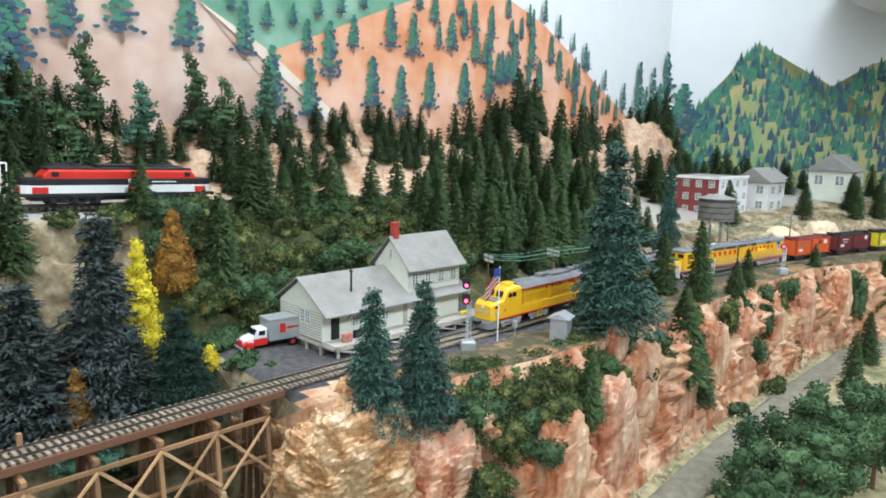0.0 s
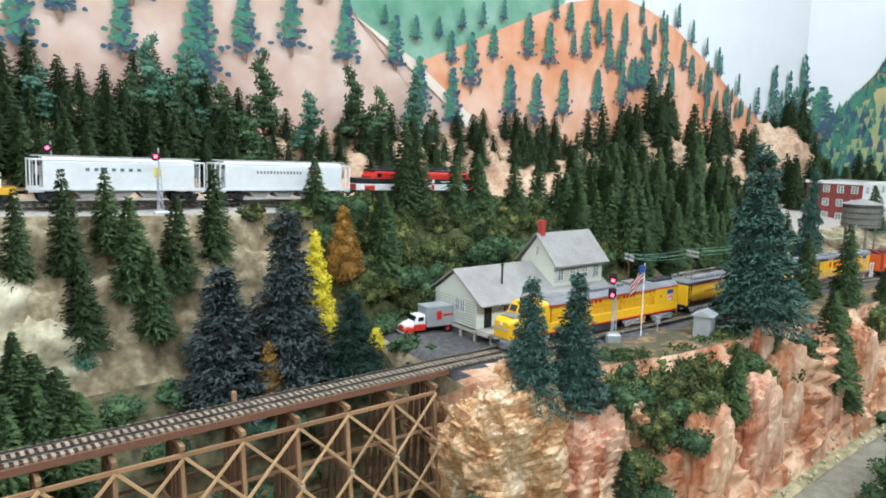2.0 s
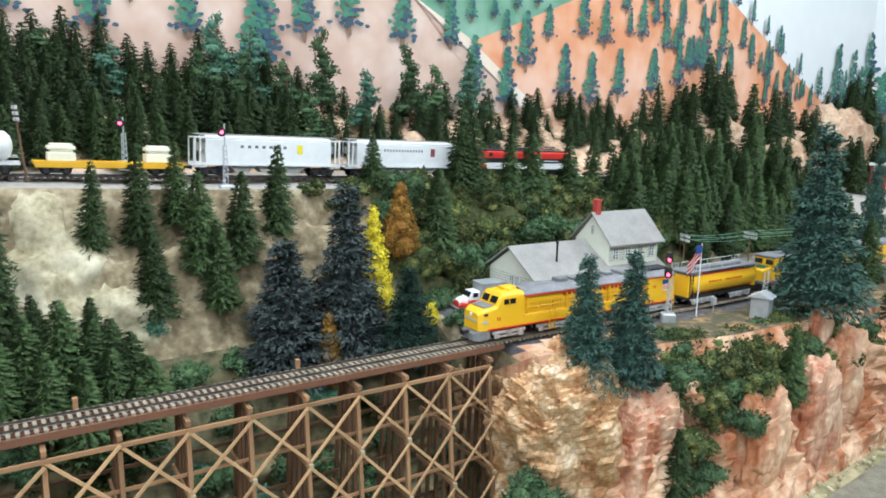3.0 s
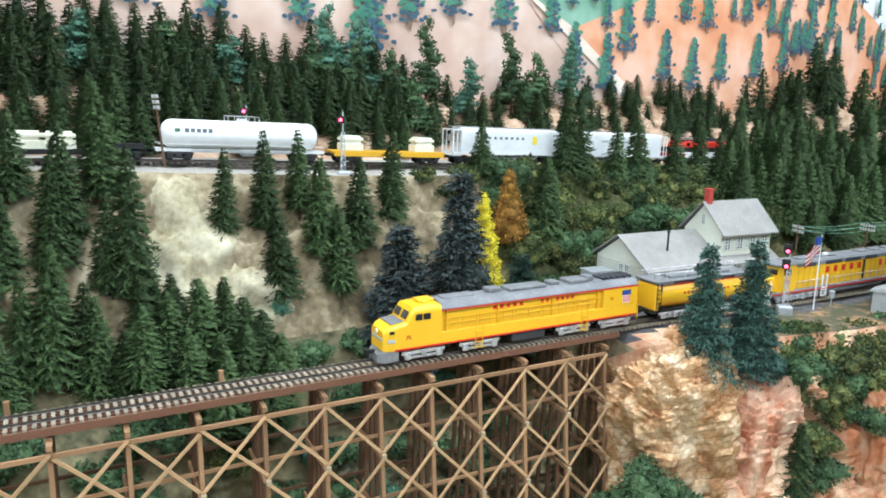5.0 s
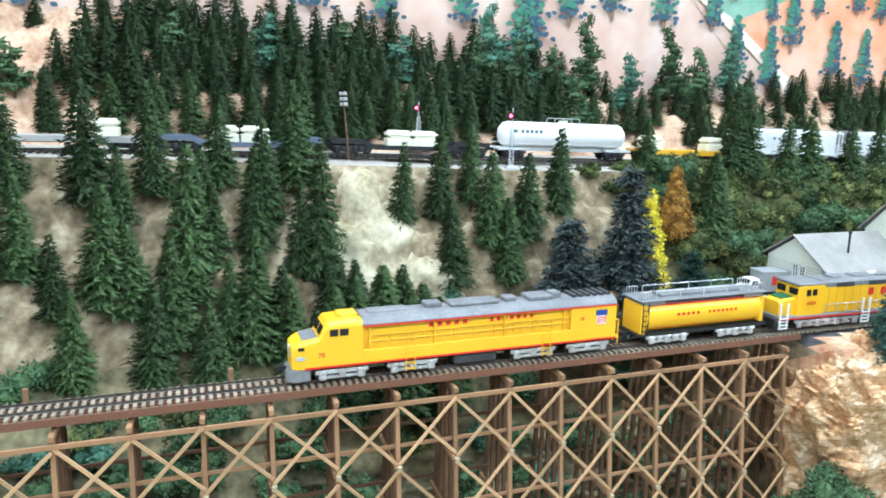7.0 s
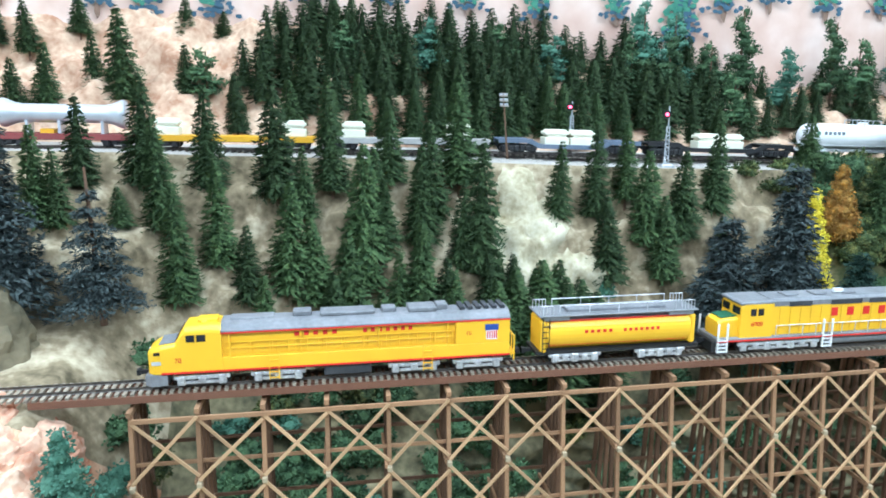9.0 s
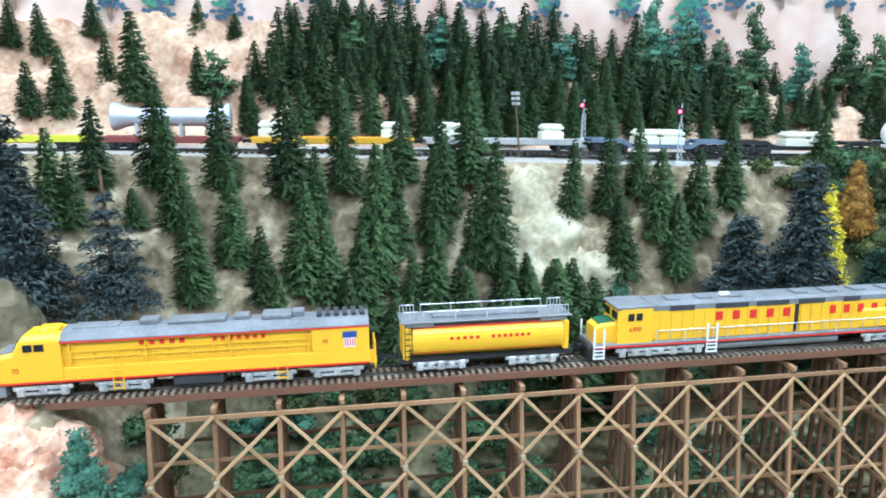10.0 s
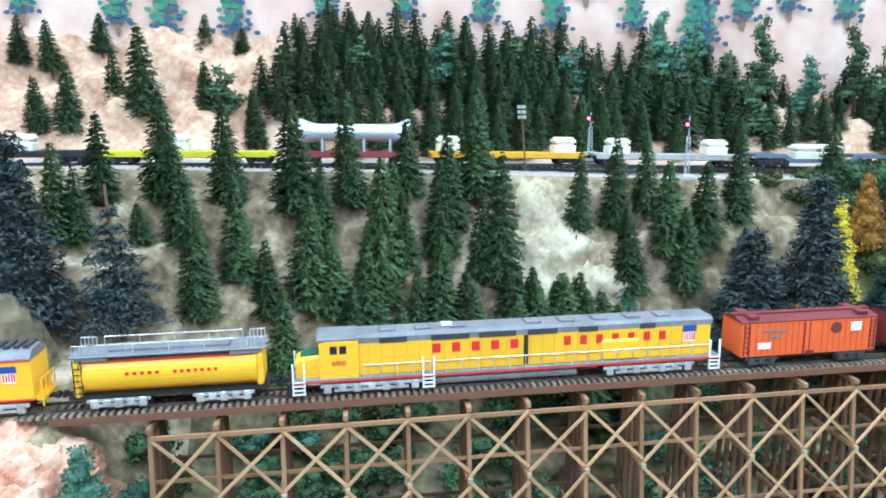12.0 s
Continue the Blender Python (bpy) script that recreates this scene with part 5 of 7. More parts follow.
    letter_bars(ob, 0.228, 0.328, 0.0350, 0.0078, 7, "stripe", 0.0139, 0.60)
    shield(ob, 0.346, 0.0355, 0.0125, 0.0138)
    b = bmesh.new()
    for side in (-1, 1):
        rod(b, (0.118, side * 0.0085, 0.0075), (0.244, side * 0.0085, 0.0075), 0.0055, 14)
    box(b, 0.181, 0, 0.0075, 0.126, 0.017, 0.0100)
    part("fuel_tank", b, M["grey"], ob)
    boxes("air_reservoir", [(0.19, 0.24, y - 0.0016, y + 0.0016, 0.0125, 0.0155) for y in (-0.0155, 0.0155)], "grey", ob, "", 0.001)
    truck(ob, 0.068, 4, 0.072)
    truck(ob, 0.310, 4, 0.072)
    boxes("plough", [(0.000, 0.004, -0.015, 0.015, 0.0018, 0.0125)], "black", ob, "", 0.001)
    coupler(ob, 0.002, -1), coupler(ob, L - 0.002, 1)
    return ob


def boxcar(label, key, roof_key, L=0.140, plug=True):
    ob = thing("boxcar", label, "railway wagon", "wagons of the lower train")
    boxes("body", [(0.004, L - 0.004, -0.0165, 0.0165, 0.0105, 0.0420)], key, ob, "", 0.0004)
    b = bmesh.new()
    prism(b, [(-0.0170, 0.0415), (0.0170, 0.0415), (0.0172, 0.0424), (0.0, 0.0460), (-0.0172, 0.0424)], 0.0035, L - 0.0035)
    roof = part("roof", b, M[roof_key], ob)
    boxes("roof_walk", [(0.002, L - 0.002, -0.0035, 0.0035, 0.0458, 0.0468)], roof_key, roof)
    each("ice_hatch", [(x, x + 0.010, y - 0.0045, y + 0.0045, 0.0440, 0.0470) for x in (0.012, L - 0.022) for y in (-0.0095, 0.0095)], roof_key, roof, 0.0005)
    for y in (-0.0168, 0.0168):
        boxes("door", [(L * 0.46, L * 0.54, y - 0.0007, y + 0.0007, 0.0115, 0.0405)], key, ob)
        boxes("door_hardware", [(L * 0.455, L * 0.462, y - 0.001, y + 0.001, 0.0115, 0.0405), (L * 0.49, L * 0.497, y - 0.001, y + 0.001, 0.0115, 0.0405), (L * 0.47, L * 0.53, y - 0.001, y + 0.001, 0.0105, 0.0140)], roof_key, ob)
        for x in (0.006, L - 0.011):
            boxes("ladder", [(x + 0.0045 * k, x + 0.0045 * k + 0.0005, y - 0.0008, y + 0.0008, 0.012, 0.041) for k in range(2)] + [(x, x + 0.0048, y - 0.0008, y + 0.0008, 0.015 + 0.0045 * k, 0.0155 + 0.0045 * k) for k in range(6)], roof_key, ob)
        boxes("plank_seam", [(0.012 + 0.0058 * i, 0.0122 + 0.0058 * i, y - 0.0001, y + 0.0001, 0.0115, 0.0405) for i in range(20) if not 0.44 * L < 0.012 + 0.0058 * i < 0.56 * L], roof_key, ob)
        boxes("lettering", [(0.024, 0.046, y - 0.0004, y + 0.0004, 0.0325, 0.0342), (0.030, 0.042, y - 0.0004, y + 0.0004, 0.0270, 0.0285)], "letter" if key != "maroon" else "white", ob)
        each("data_panel", [(0.020, 0.032, y - 0.0004, y + 0.0004, 0.0175, 0.0230), (L - 0.030, L - 0.020, y - 0.0004, y + 0.0004, 0.0300, 0.0380)], "white", ob)
    b = bmesh.new()
    for y in (-0.0168, 0.0168):
        rod(b, (L * 0.68, y - 0.0005, 0.0335), (L * 0.68, y + 0.0005, 0.0335), 0.0052, 16)
    part("round_emblem", b, M["maroon"], ob)
    boxes("underframe", [(0.006, L - 0.006, -0.011, 0.011, 0.0065, 0.0105)], "black", ob)
    truck(ob, 0.026, 2, 0.020, "dgrey"), truck(ob, L - 0.026, 2, 0.020, "dgrey")
    coupler(ob, 0.002, -1), coupler(ob, L - 0.002, 1)
    return ob


def electric():
    ob = thing("electric_locomotive", "red, white and black model electric locomotive with roof pantographs", "locomotive")
    L = 0.218
    def band(name, z0, z1, key, c=0.0008, hw=0.0168, inset=0.0):
        b = bmesh.new()
        e = inset
        loft(b, [(e, hw * 0.62, z0, z1, c), (e + 0.005, hw * 0.88, z0, z1, c), (e + 0.014, hw, z0, z1, c), (L - e - 0.014, hw, z0, z1, c), (L - e - 0.005, hw * 0.88, z0, z1, c), (L - e, hw * 0.62, z0, z1, c)])
        return part(name, b, M[key], ob)
    band("lower_skirt", 0.0095, 0.0135, "black")
    band("white_band", 0.0136, 0.0225, "white")
    band("black_band", 0.0226, 0.0300, "black")
    each("nose_panel", [(-0.0006, 0.0015, -0.0105, 0.0105, 0.0140, 0.0215), (L - 0.0015, L + 0.0006, -0.0105, 0.0105, 0.0140, 0.0215)], "red", ob)
    for y in (-0.0169, 0.0169):
        each("nose_panel", [(0.010, 0.026, y - 0.0004, y + 0.0004, 0.0138, 0.0205), (L - 0.024, L - 0.010, y - 0.0004, y + 0.0004, 0.0138, 0.0205)], "red", ob)
        boxes("block_emblem", [(0.112, 0.128, y - 0.0004, y + 0.0004, 0.0232, 0.0250), (0.112, 0.116, y - 0.0004, y + 0.0004, 0.0232, 0.0295), (0.1245, 0.1285, y - 0.0004, y + 0.0004, 0.0232, 0.0295)], "white", ob)
        boxes("block_emblem", [(0.112, 0.116, y - 0.0005, y + 0.0005, 0.0142, 0.0220), (0.1245, 0.1285, y - 0.0005, y + 0.0005, 0.0142, 0.0220), (0.112, 0.128, y - 0.0005, y + 0.0005, 0.0172, 0.0190)], "red", ob)
        boxes("window", [(0.030, 0.037, y - 0.0003, y + 0.0003, 0.0322, 0.0375), (L - 0.037, L - 0.030, y - 0.0003, y + 0.0003, 0.0322, 0.0375)], "glass", ob)
        boxes("lettering", [(0.140, 0.170, y - 0.0003, y + 0.0003, 0.0255, 0.0268)], "white", ob)
    b = bmesh.new()
    loft(b, [(0.022, 0.0155, 0.0300, 0.0330, 0.002), (0.028, 0.0166, 0.0300, 0.0400, 0.003), (L - 0.028, 0.0166, 0.0300, 0.0400, 0.003), (L - 0.022, 0.0155, 0.0300, 0.0330, 0.002)])
    part("upper_body", b, M["red"], ob)
    boxes("roof", [(0.026, L - 0.026, -0.0135, 0.0135, 0.0395, 0.0425), (0.080, 0.135, -0.009, 0.009, 0.0425, 0.0460)], "black", ob, "", 0.001)
    for x in (0.052, 0.165):
        b = bmesh.new()
        for y in (-0.008, 0.008):
            rod(b, (x - 0.018, y, 0.0440), (x + 0.018, y, 0.0440), 0.0006, 5)
            rod(b, (x - 0.016, y, 0.0440), (x + 0.004, y, 0.0475), 0.0005, 5)
            rod(b, (x + 0.016, y, 0.0440), (x - 0.004, y, 0.0475), 0.0005, 5)
        rod(b, (x, -0.012, 0.0480), (x, 0.012, 0.0480), 0.0007, 5)
        part("pantograph", b, M["dgrey"], ob)
    boxes("underframe", [(0.010, L - 0.010, -0.012, 0.012, 0.0050, 0.0096)], "black", ob)
    truck(ob, 0.055, 3, 0.046, "black"), truck(ob, L - 0.055, 3, 0.046, "black")
    coupler(ob, 0.0, -1), coupler(ob, L, 1)
    return ob


def hopper(label, n_letters):
    ob = thing("covered_hopper", label, "railway wagon", "wagons of the upper train")
    L = 0.192
    b = bmesh.new()
    prism(b, [(-0.0165, 0.0150), (0.0165, 0.0150), (0.0168, 0.0440), (0.0125, 0.0490), (-0.0125, 0.0490), (-0.0168, 0.0440)], 0.016, L - 0.016)
    part("body", b, M["hopper"], ob)
    boxes("end_frame", [(x, x + 0.0014, y - 0.0007, y + 0.0007, 0.0110, 0.0470) for x in (0.003, 0.009, L - 0.0104, L - 0.0044) for y in (-0.0160, 0.0160)] + [(0.003, L - 0.003, -0.0165, 0.0165, 0.0455, 0.0470), (0.003, 0.017, -0.0155, 0.0155, 0.0110, 0.0130), (L - 0.017, L - 0.003, -0.0155, 0.0155, 0.0110, 0.0130)], "hopper", ob)
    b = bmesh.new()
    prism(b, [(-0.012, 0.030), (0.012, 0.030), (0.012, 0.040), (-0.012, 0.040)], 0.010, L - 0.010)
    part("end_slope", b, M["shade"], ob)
    boxes("side_sill", [(0.003, L - 0.003, y - 0.0008, y + 0.0008, 0.0135, 0.0165) for y in (-0.0168, 0.0168)], "hopper", ob)
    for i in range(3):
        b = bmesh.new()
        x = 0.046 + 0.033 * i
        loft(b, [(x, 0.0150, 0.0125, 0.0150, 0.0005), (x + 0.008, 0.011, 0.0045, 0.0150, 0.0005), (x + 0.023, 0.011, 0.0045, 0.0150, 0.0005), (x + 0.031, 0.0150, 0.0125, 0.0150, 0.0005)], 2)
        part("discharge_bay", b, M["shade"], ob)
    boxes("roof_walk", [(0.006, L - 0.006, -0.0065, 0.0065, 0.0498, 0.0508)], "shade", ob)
    boxes("roof_hatch", [(0.022 + 0.019 * i, 0.037 + 0.019 * i, -0.003, 0.003, 0.0490, 0.0500) for i in range(8)], "hopper", ob)
    letter_bars(ob, 0.055, 0.118, 0.0365, 0.0034, n_letters, "letter", 0.0168, 0.55)
    each("data_panel", [(0.130, 0.137, y - 0.0003, y + 0.0003, 0.0290, 0.0400) for y in (-0.0168, 0.0168)], "brightyellow" if n_letters < 10 else "brick", ob)
    truck(ob, 0.026, 2, 0.020, "black"), truck(ob, L - 0.026, 2, 0.020, "black")
    coupler(ob, 0.0, -1), coupler(ob, L, 1)
    return ob


def tank_car():
    ob = thing("tank_car", "white model tank car with a rounded barrel and dome rail", "railway wagon", "wagons of the upper train")
    L = 0.198
    b = bmesh.new()
    prof = [(0.008, 0.004), (0.010, 0.0105), (0.0145, 0.0150), (0.020, 0.0165), (L - 0.020, 0.0165), (L - 0.0145, 0.0150), (L - 0.010, 0.0105), (L - 0.008, 0.004)]
    rings = [[b.verts.new((x, r * math.cos(a * math.pi / 13), 0.0300 + r * math.sin(a * math.pi / 13))) for a in range(26)] for x, r in prof]
    for a, c in zip(rings, rings[1:]):
        for k in range(26):
            b.faces.new((a[k], a[(k + 1) % 26], c[(k + 1) % 26], c[k]))
    b.faces.new(rings[0]), b.faces.new(rings[-1])
    bmesh.ops.recalc_face_normals(b, faces=b.faces[:])
    part("barrel", b, M["white"], ob, smooth=True)
    boxes("underframe", [(0.002, 0.040, -0.0150, 0.0150, 0.0105, 0.0135), (L - 0.040, L - 0.002, -0.0150, 0.0150, 0.0105, 0.0135), (0.01, L - 0.01, -0.004, 0.004, 0.009, 0.0135)], "hopper", ob)
    b = bmesh.new()
    rod(b, (L / 2, 0, 0.045), (L / 2, 0, 0.0495), 0.006, 14)
    part("dome", b, M["white"], ob)
    b = bmesh.new()
    for y in (-0.012, 0.012):
        rod(b, (L / 2 - 0.018, y, 0.0520), (L / 2 + 0.018, y, 0.0520), 0.0005, 5)
        for i in range(4):
            x = L / 2 - 0.018 + 0.012 * i
            rod(b, (x, y, 0.0400), (x, y, 0.0520), 0.0005, 5)
    part("dome_rail", b, M["silver"], ob)
    boxes("side_rail", [(0.004, L - 0.004, y - 0.0005, y + 0.0005, 0.0185, 0.0193) for y in (-0.0165, 0.0165)], "hopper", ob)
    letter_bars(ob, 0.032, 0.064, 0.0345, 0.0045, 5, "letter", 0.0160, 0.3)
    boxes("round_mark", [(0.022, 0.028, y - 0.0004, y + 0.0004, 0.0325, 0.0365) for y in (-0.0158, 0.0158)], "teal", ob)
    truck(ob, 0.026, 2, 0.020, "black"), truck(ob, L - 0.026, 2, 0.020, "black")
    coupler(ob, 0.0, -1), coupler(ob, L, 1)
    return ob


def crate(ob, x, z, w=0.026, n=2):
    boxes("crate", [(x - w / 2, x + w / 2, -0.011, 0.011, z, z + 0.0095), (x - w * 0.4, x + w * 0.4, -0.0095, 0.0095, z + 0.0095, z + 0.0190), (x - w * 0.5, x + w * 0.5, -0.0105, 0.0105, z + 0.0125, z + 0.0165)][:1 + n], "cream", ob, "cream crate load", 0.0007)


def flat_car(label, key, L, loads, depressed=False):
    ob = thing("flat_car", label, "railway wagon", "wagons of the upper train")
    if depressed:
        b = bmesh.new()
        hi, lo, d = 0.0150, 0.0085, 0.055
        for y in (-0.0145, 0.0145):
            for p, q in (((0.002, hi), (d - 0.012, hi)), ((d - 0.012, hi), (d, lo)), ((d, lo), (L - d, lo)), ((L - d, lo), (L - d + 0.012, hi)), ((L - d + 0.012, hi), (L - 0.002, hi))):
                beam(b, (p[0], y, p[1]), (q[0], y, q[1]), 0.0030, 0.0055)
        part("side_beam", b, M[key], ob)
        boxes("deck", [(0.002, d - 0.012, -0.013, 0.013, hi, hi + 0.002), (d, L - d, -0.013, 0.013, lo, lo + 0.002), (L - d + 0.012, L - 0.002, -0.013, 0.013, hi, hi + 0.002)], key, ob)
        z = lo + 0.002
        for x in (0.018, 0.040, L - 0.018, L - 0.040):
            truck(ob, x, 2, 0.015, "black")
    else:
        boxes("deck", [(0.002, L - 0.002, -0.0160, 0.0160, 0.0125, 0.0150)], key, ob)
        boxes("side_sill", [(0.004, L - 0.004, y - 0.001, y + 0.001, 0.0085, 0.0140) for y in (-0.0155, 0.0155)], key, ob)
        boxes("centre_sill", [(0.006, L - 0.006, -0.003, 0.003, 0.0070, 0.0125)], "black", ob)
        z = 0.0150
        truck(ob, 0.024, 2, 0.020, "black"), truck(ob, L - 0.024, 2, 0.020, "black")
    for x in loads:
        crate(ob, x, z, 0.028 if not depressed else 0.032)
    coupler(ob, 0.0, -1), coupler(ob, L, 1)
    return ob


def vessel_car():
    ob = flat_car("dark red model flat car carrying a flared silver vessel", "brick", 0.162, ())
    b = bmesh.new()
    prof = [(0.014, 0.0165), (0.017, 0.0165), (0.028, 0.0122), (0.036, 0.0106), (0.126, 0.0106), (0.134, 0.0122), (0.144, 0.0165), (0.148, 0.0165)]
    rings = [[b.verts.new((x, r * math.cos(a * math.pi / 10), 0.0375 + r * math.sin(a * math.pi / 10))) for a in range(20)] for x, r in prof]
    for a, c in zip(rings, rings[1:]):
        for k in range(20):
            b.faces.new((a[k], a[(k + 1) % 20], c[(k + 1) % 20], c[k]))
    b.faces.new(rings[0]), b.faces.new(rings[-1])
    bmesh.ops.recalc_face_normals(b, faces=b.faces[:])
    part("vessel", b, M["vessel"], ob, "silver vessel with flared ends", True)
    each("cradle", [(x, x + 0.003, -0.009, 0.009, 0.0150, 0.0300) for x in (0.040, 0.075, 0.090, 0.122)], "vessel", ob)
    boxes("load_block", [(0.055, 0.070, -0.007, 0.007, 0.0150, 0.0200)], "flatyellow", ob)
    return ob


# what each train is made of: (thing, distance of its front from the leading end, length)
LOWER = [(turbine(), 0.0, 0.294), (tender(), 0.318, 0.152), (centennial(), 0.484, 0.378),
         (boxcar("orange model refrigerator car with a maroon roof", "orange", "maroon"), 0.874, 0.140),
         (boxcar("maroon model boxcar behind the orange one", "maroon", "black"), 1.026, 0.140),
         (boxcar("lemon-yellow model boxcar with dark roof", "brightyellow", "black"), 1.178, 0.140),
         (boxcar("dusty red model boxcar", "brick", "maroon"), 1.330, 0.140)]
UPPER = [(electric(), 0.004, 0.218), (hopper("white model covered hopper with dark logo patch", 14), -0.198, 0.192), (hopper("white model covered hopper with spaced dark lettering", 7), -0.396, 0.192),
         (flat_car("yellow model flat car with cream crates", "flatyellow", 0.160, (0.030, 0.130)), -0.562, 0.160), (tank_car(), -0.767, 0.198),
         (flat_car("black depressed-centre model flat car with cream crates", "black", 0.206, (0.088, 0.120), True), -0.980, 0.206),
         (flat_car("blue-grey depressed-centre model flat car with cream crates", "steelblue", 0.190, (0.078, 0.112), True), -1.176, 0.190),
         (flat_car("grey model flat car with cream crates", "shade", 0.206, (0.035, 0.165)), -1.388, 0.206), (flat_car("yellow model flat car with spaced cream crates", "flatyellow", 0.200, (0.025, 0.172)), -1.596, 0.200),
         (vessel_car(), -1.766, 0.162), (flat_car("lime-yellow model flat car with one crate", "lime", 0.205, (0.085,)), -1.980, 0.205),
         (flat_car("dark model flat car with a crate", "black", 0.16, (0.08,)), -2.148, 0.16)]
LOWER_TIMES = ((0.0, 1.030), (0.7, 0.968), (2.5, 0.764), (4.4, 0.530), (5.5, 0.405), (6.5, 0.276), (7.6, 0.148), (9.4, -0.094), (12.0, -0.432))
UPPER_TIMES = ((0.0, 0.594), (1.5, 0.738), (2.5, 0.836), (4.4, 1.020), (5.5, 1.122), (7.6, 1.338), (12.0, 1.796))


def car_pose(at, front, length, lift=0.0):
    """The pose of a wagon whose two bogies stand on the track."""
    a, b = at(front + length * 0.18), at(front + length * 0.82)
    d = (b - a).normalized()
    turn = d.to_track_quat("X", "Z").to_matrix().to_4x4()
    return Matrix.Translation(a - d * length * 0.18 + Vector((0, 0, lift))) @ turn


def motions():
    times = [0.5 * i for i in range(25)]
    for rows, stops, at in ((LOWER, LOWER_TIMES, low_at), (UPPER, UPPER_TIMES, high_at)):
        for ob, front, length in rows:
            walk(ob, [(t, car_pose(at, float(np.interp(t, [s[0] for s in stops], [s[1] for s in stops])) + front, length)) for t in times])



# ---- depot, yard and trackside things ----
M["window"] = mat("white_sash", (0.80, 0.82, 0.78), (0.76, 0.78, 0.74), 30, 0.6)
M["pane"] = mat("dim_window_pane", (0.10, 0.13, 0.12), (0.20, 0.22, 0.20), 60, 0.2, spec=0.5)
M["plank"] = mat("grey_platform_planks", (0.40, 0.37, 0.32), (0.52, 0.48, 0.42), 80, 0.85, bump=0.3)
M["chimney"] = mat("red_chimney_brick", (0.45, 0.06, 0.045), (0.36, 0.05, 0.04), 120, 0.8, bump=0.4)
M["brickwall"] = mat("dark_red_brick_wall", (0.28, 0.07, 0.055), (0.20, 0.05, 0.045), 90, 0.85, bump=0.5)
M["tankwood"] = mat("grey_brown_tank_staves", (0.14, 0.14, 0.12), (0.22, 0.21, 0.18), 60, 0.85, bump=0.3)
M["lamp_red"] = glow("lit_red_lens", (1.0, 0.05, 0.10), 9.0)
M["galv"] = mat("galvanised_metal", (0.55, 0.57, 0.58), (0.42, 0.44, 0.45), 90, 0.4, 0.5)


def sash(parent, x, y, z, w, h, face="y"):
    """A window with frame, crossing bars and dim panes, on a wall facing -y or -x."""
    m = pose(x, y, z) if face == "y" else pose(x, y, z, 0, 0, -90)
    b = bmesh.new()
    t = w * 0.09
    for dx, dz, sx, sz in ((0, h / 2, w + t, t), (0, -h / 2, w + t, t), (-w / 2, 0, t, h), (w / 2, 0, t, h), (0, 0, t * 0.8, h), (0, 0, w, t * 0.9), (0, h / 4, w, t * 0.5), (0, -h / 4, w, t * 0.5)):
        box(b, dx, -0.0006, dz, sx, 0.0012, sz, m)
    fr = part("window", b, M["window"], parent)
    b = bmesh.new()
    box(b, 0, -0.0001, 0, w, 0.0006, h, m)
    part("pane", b, M["pane"], fr)


def gable(bm, x0, x1, y0, y1, z0, ze, yr, zr):
    prism(bm, [(y0, z0), (y1, z0), (y1, ze), (yr, zr), (y0, ze)], x0, x1)


def roof_slab(bm, x0, x1, ya, za, yb, zb, t=0.0016):
    prism(bm, [(ya, za), (yb, zb), (yb, zb + t), (ya, za + t)], x0, x1)


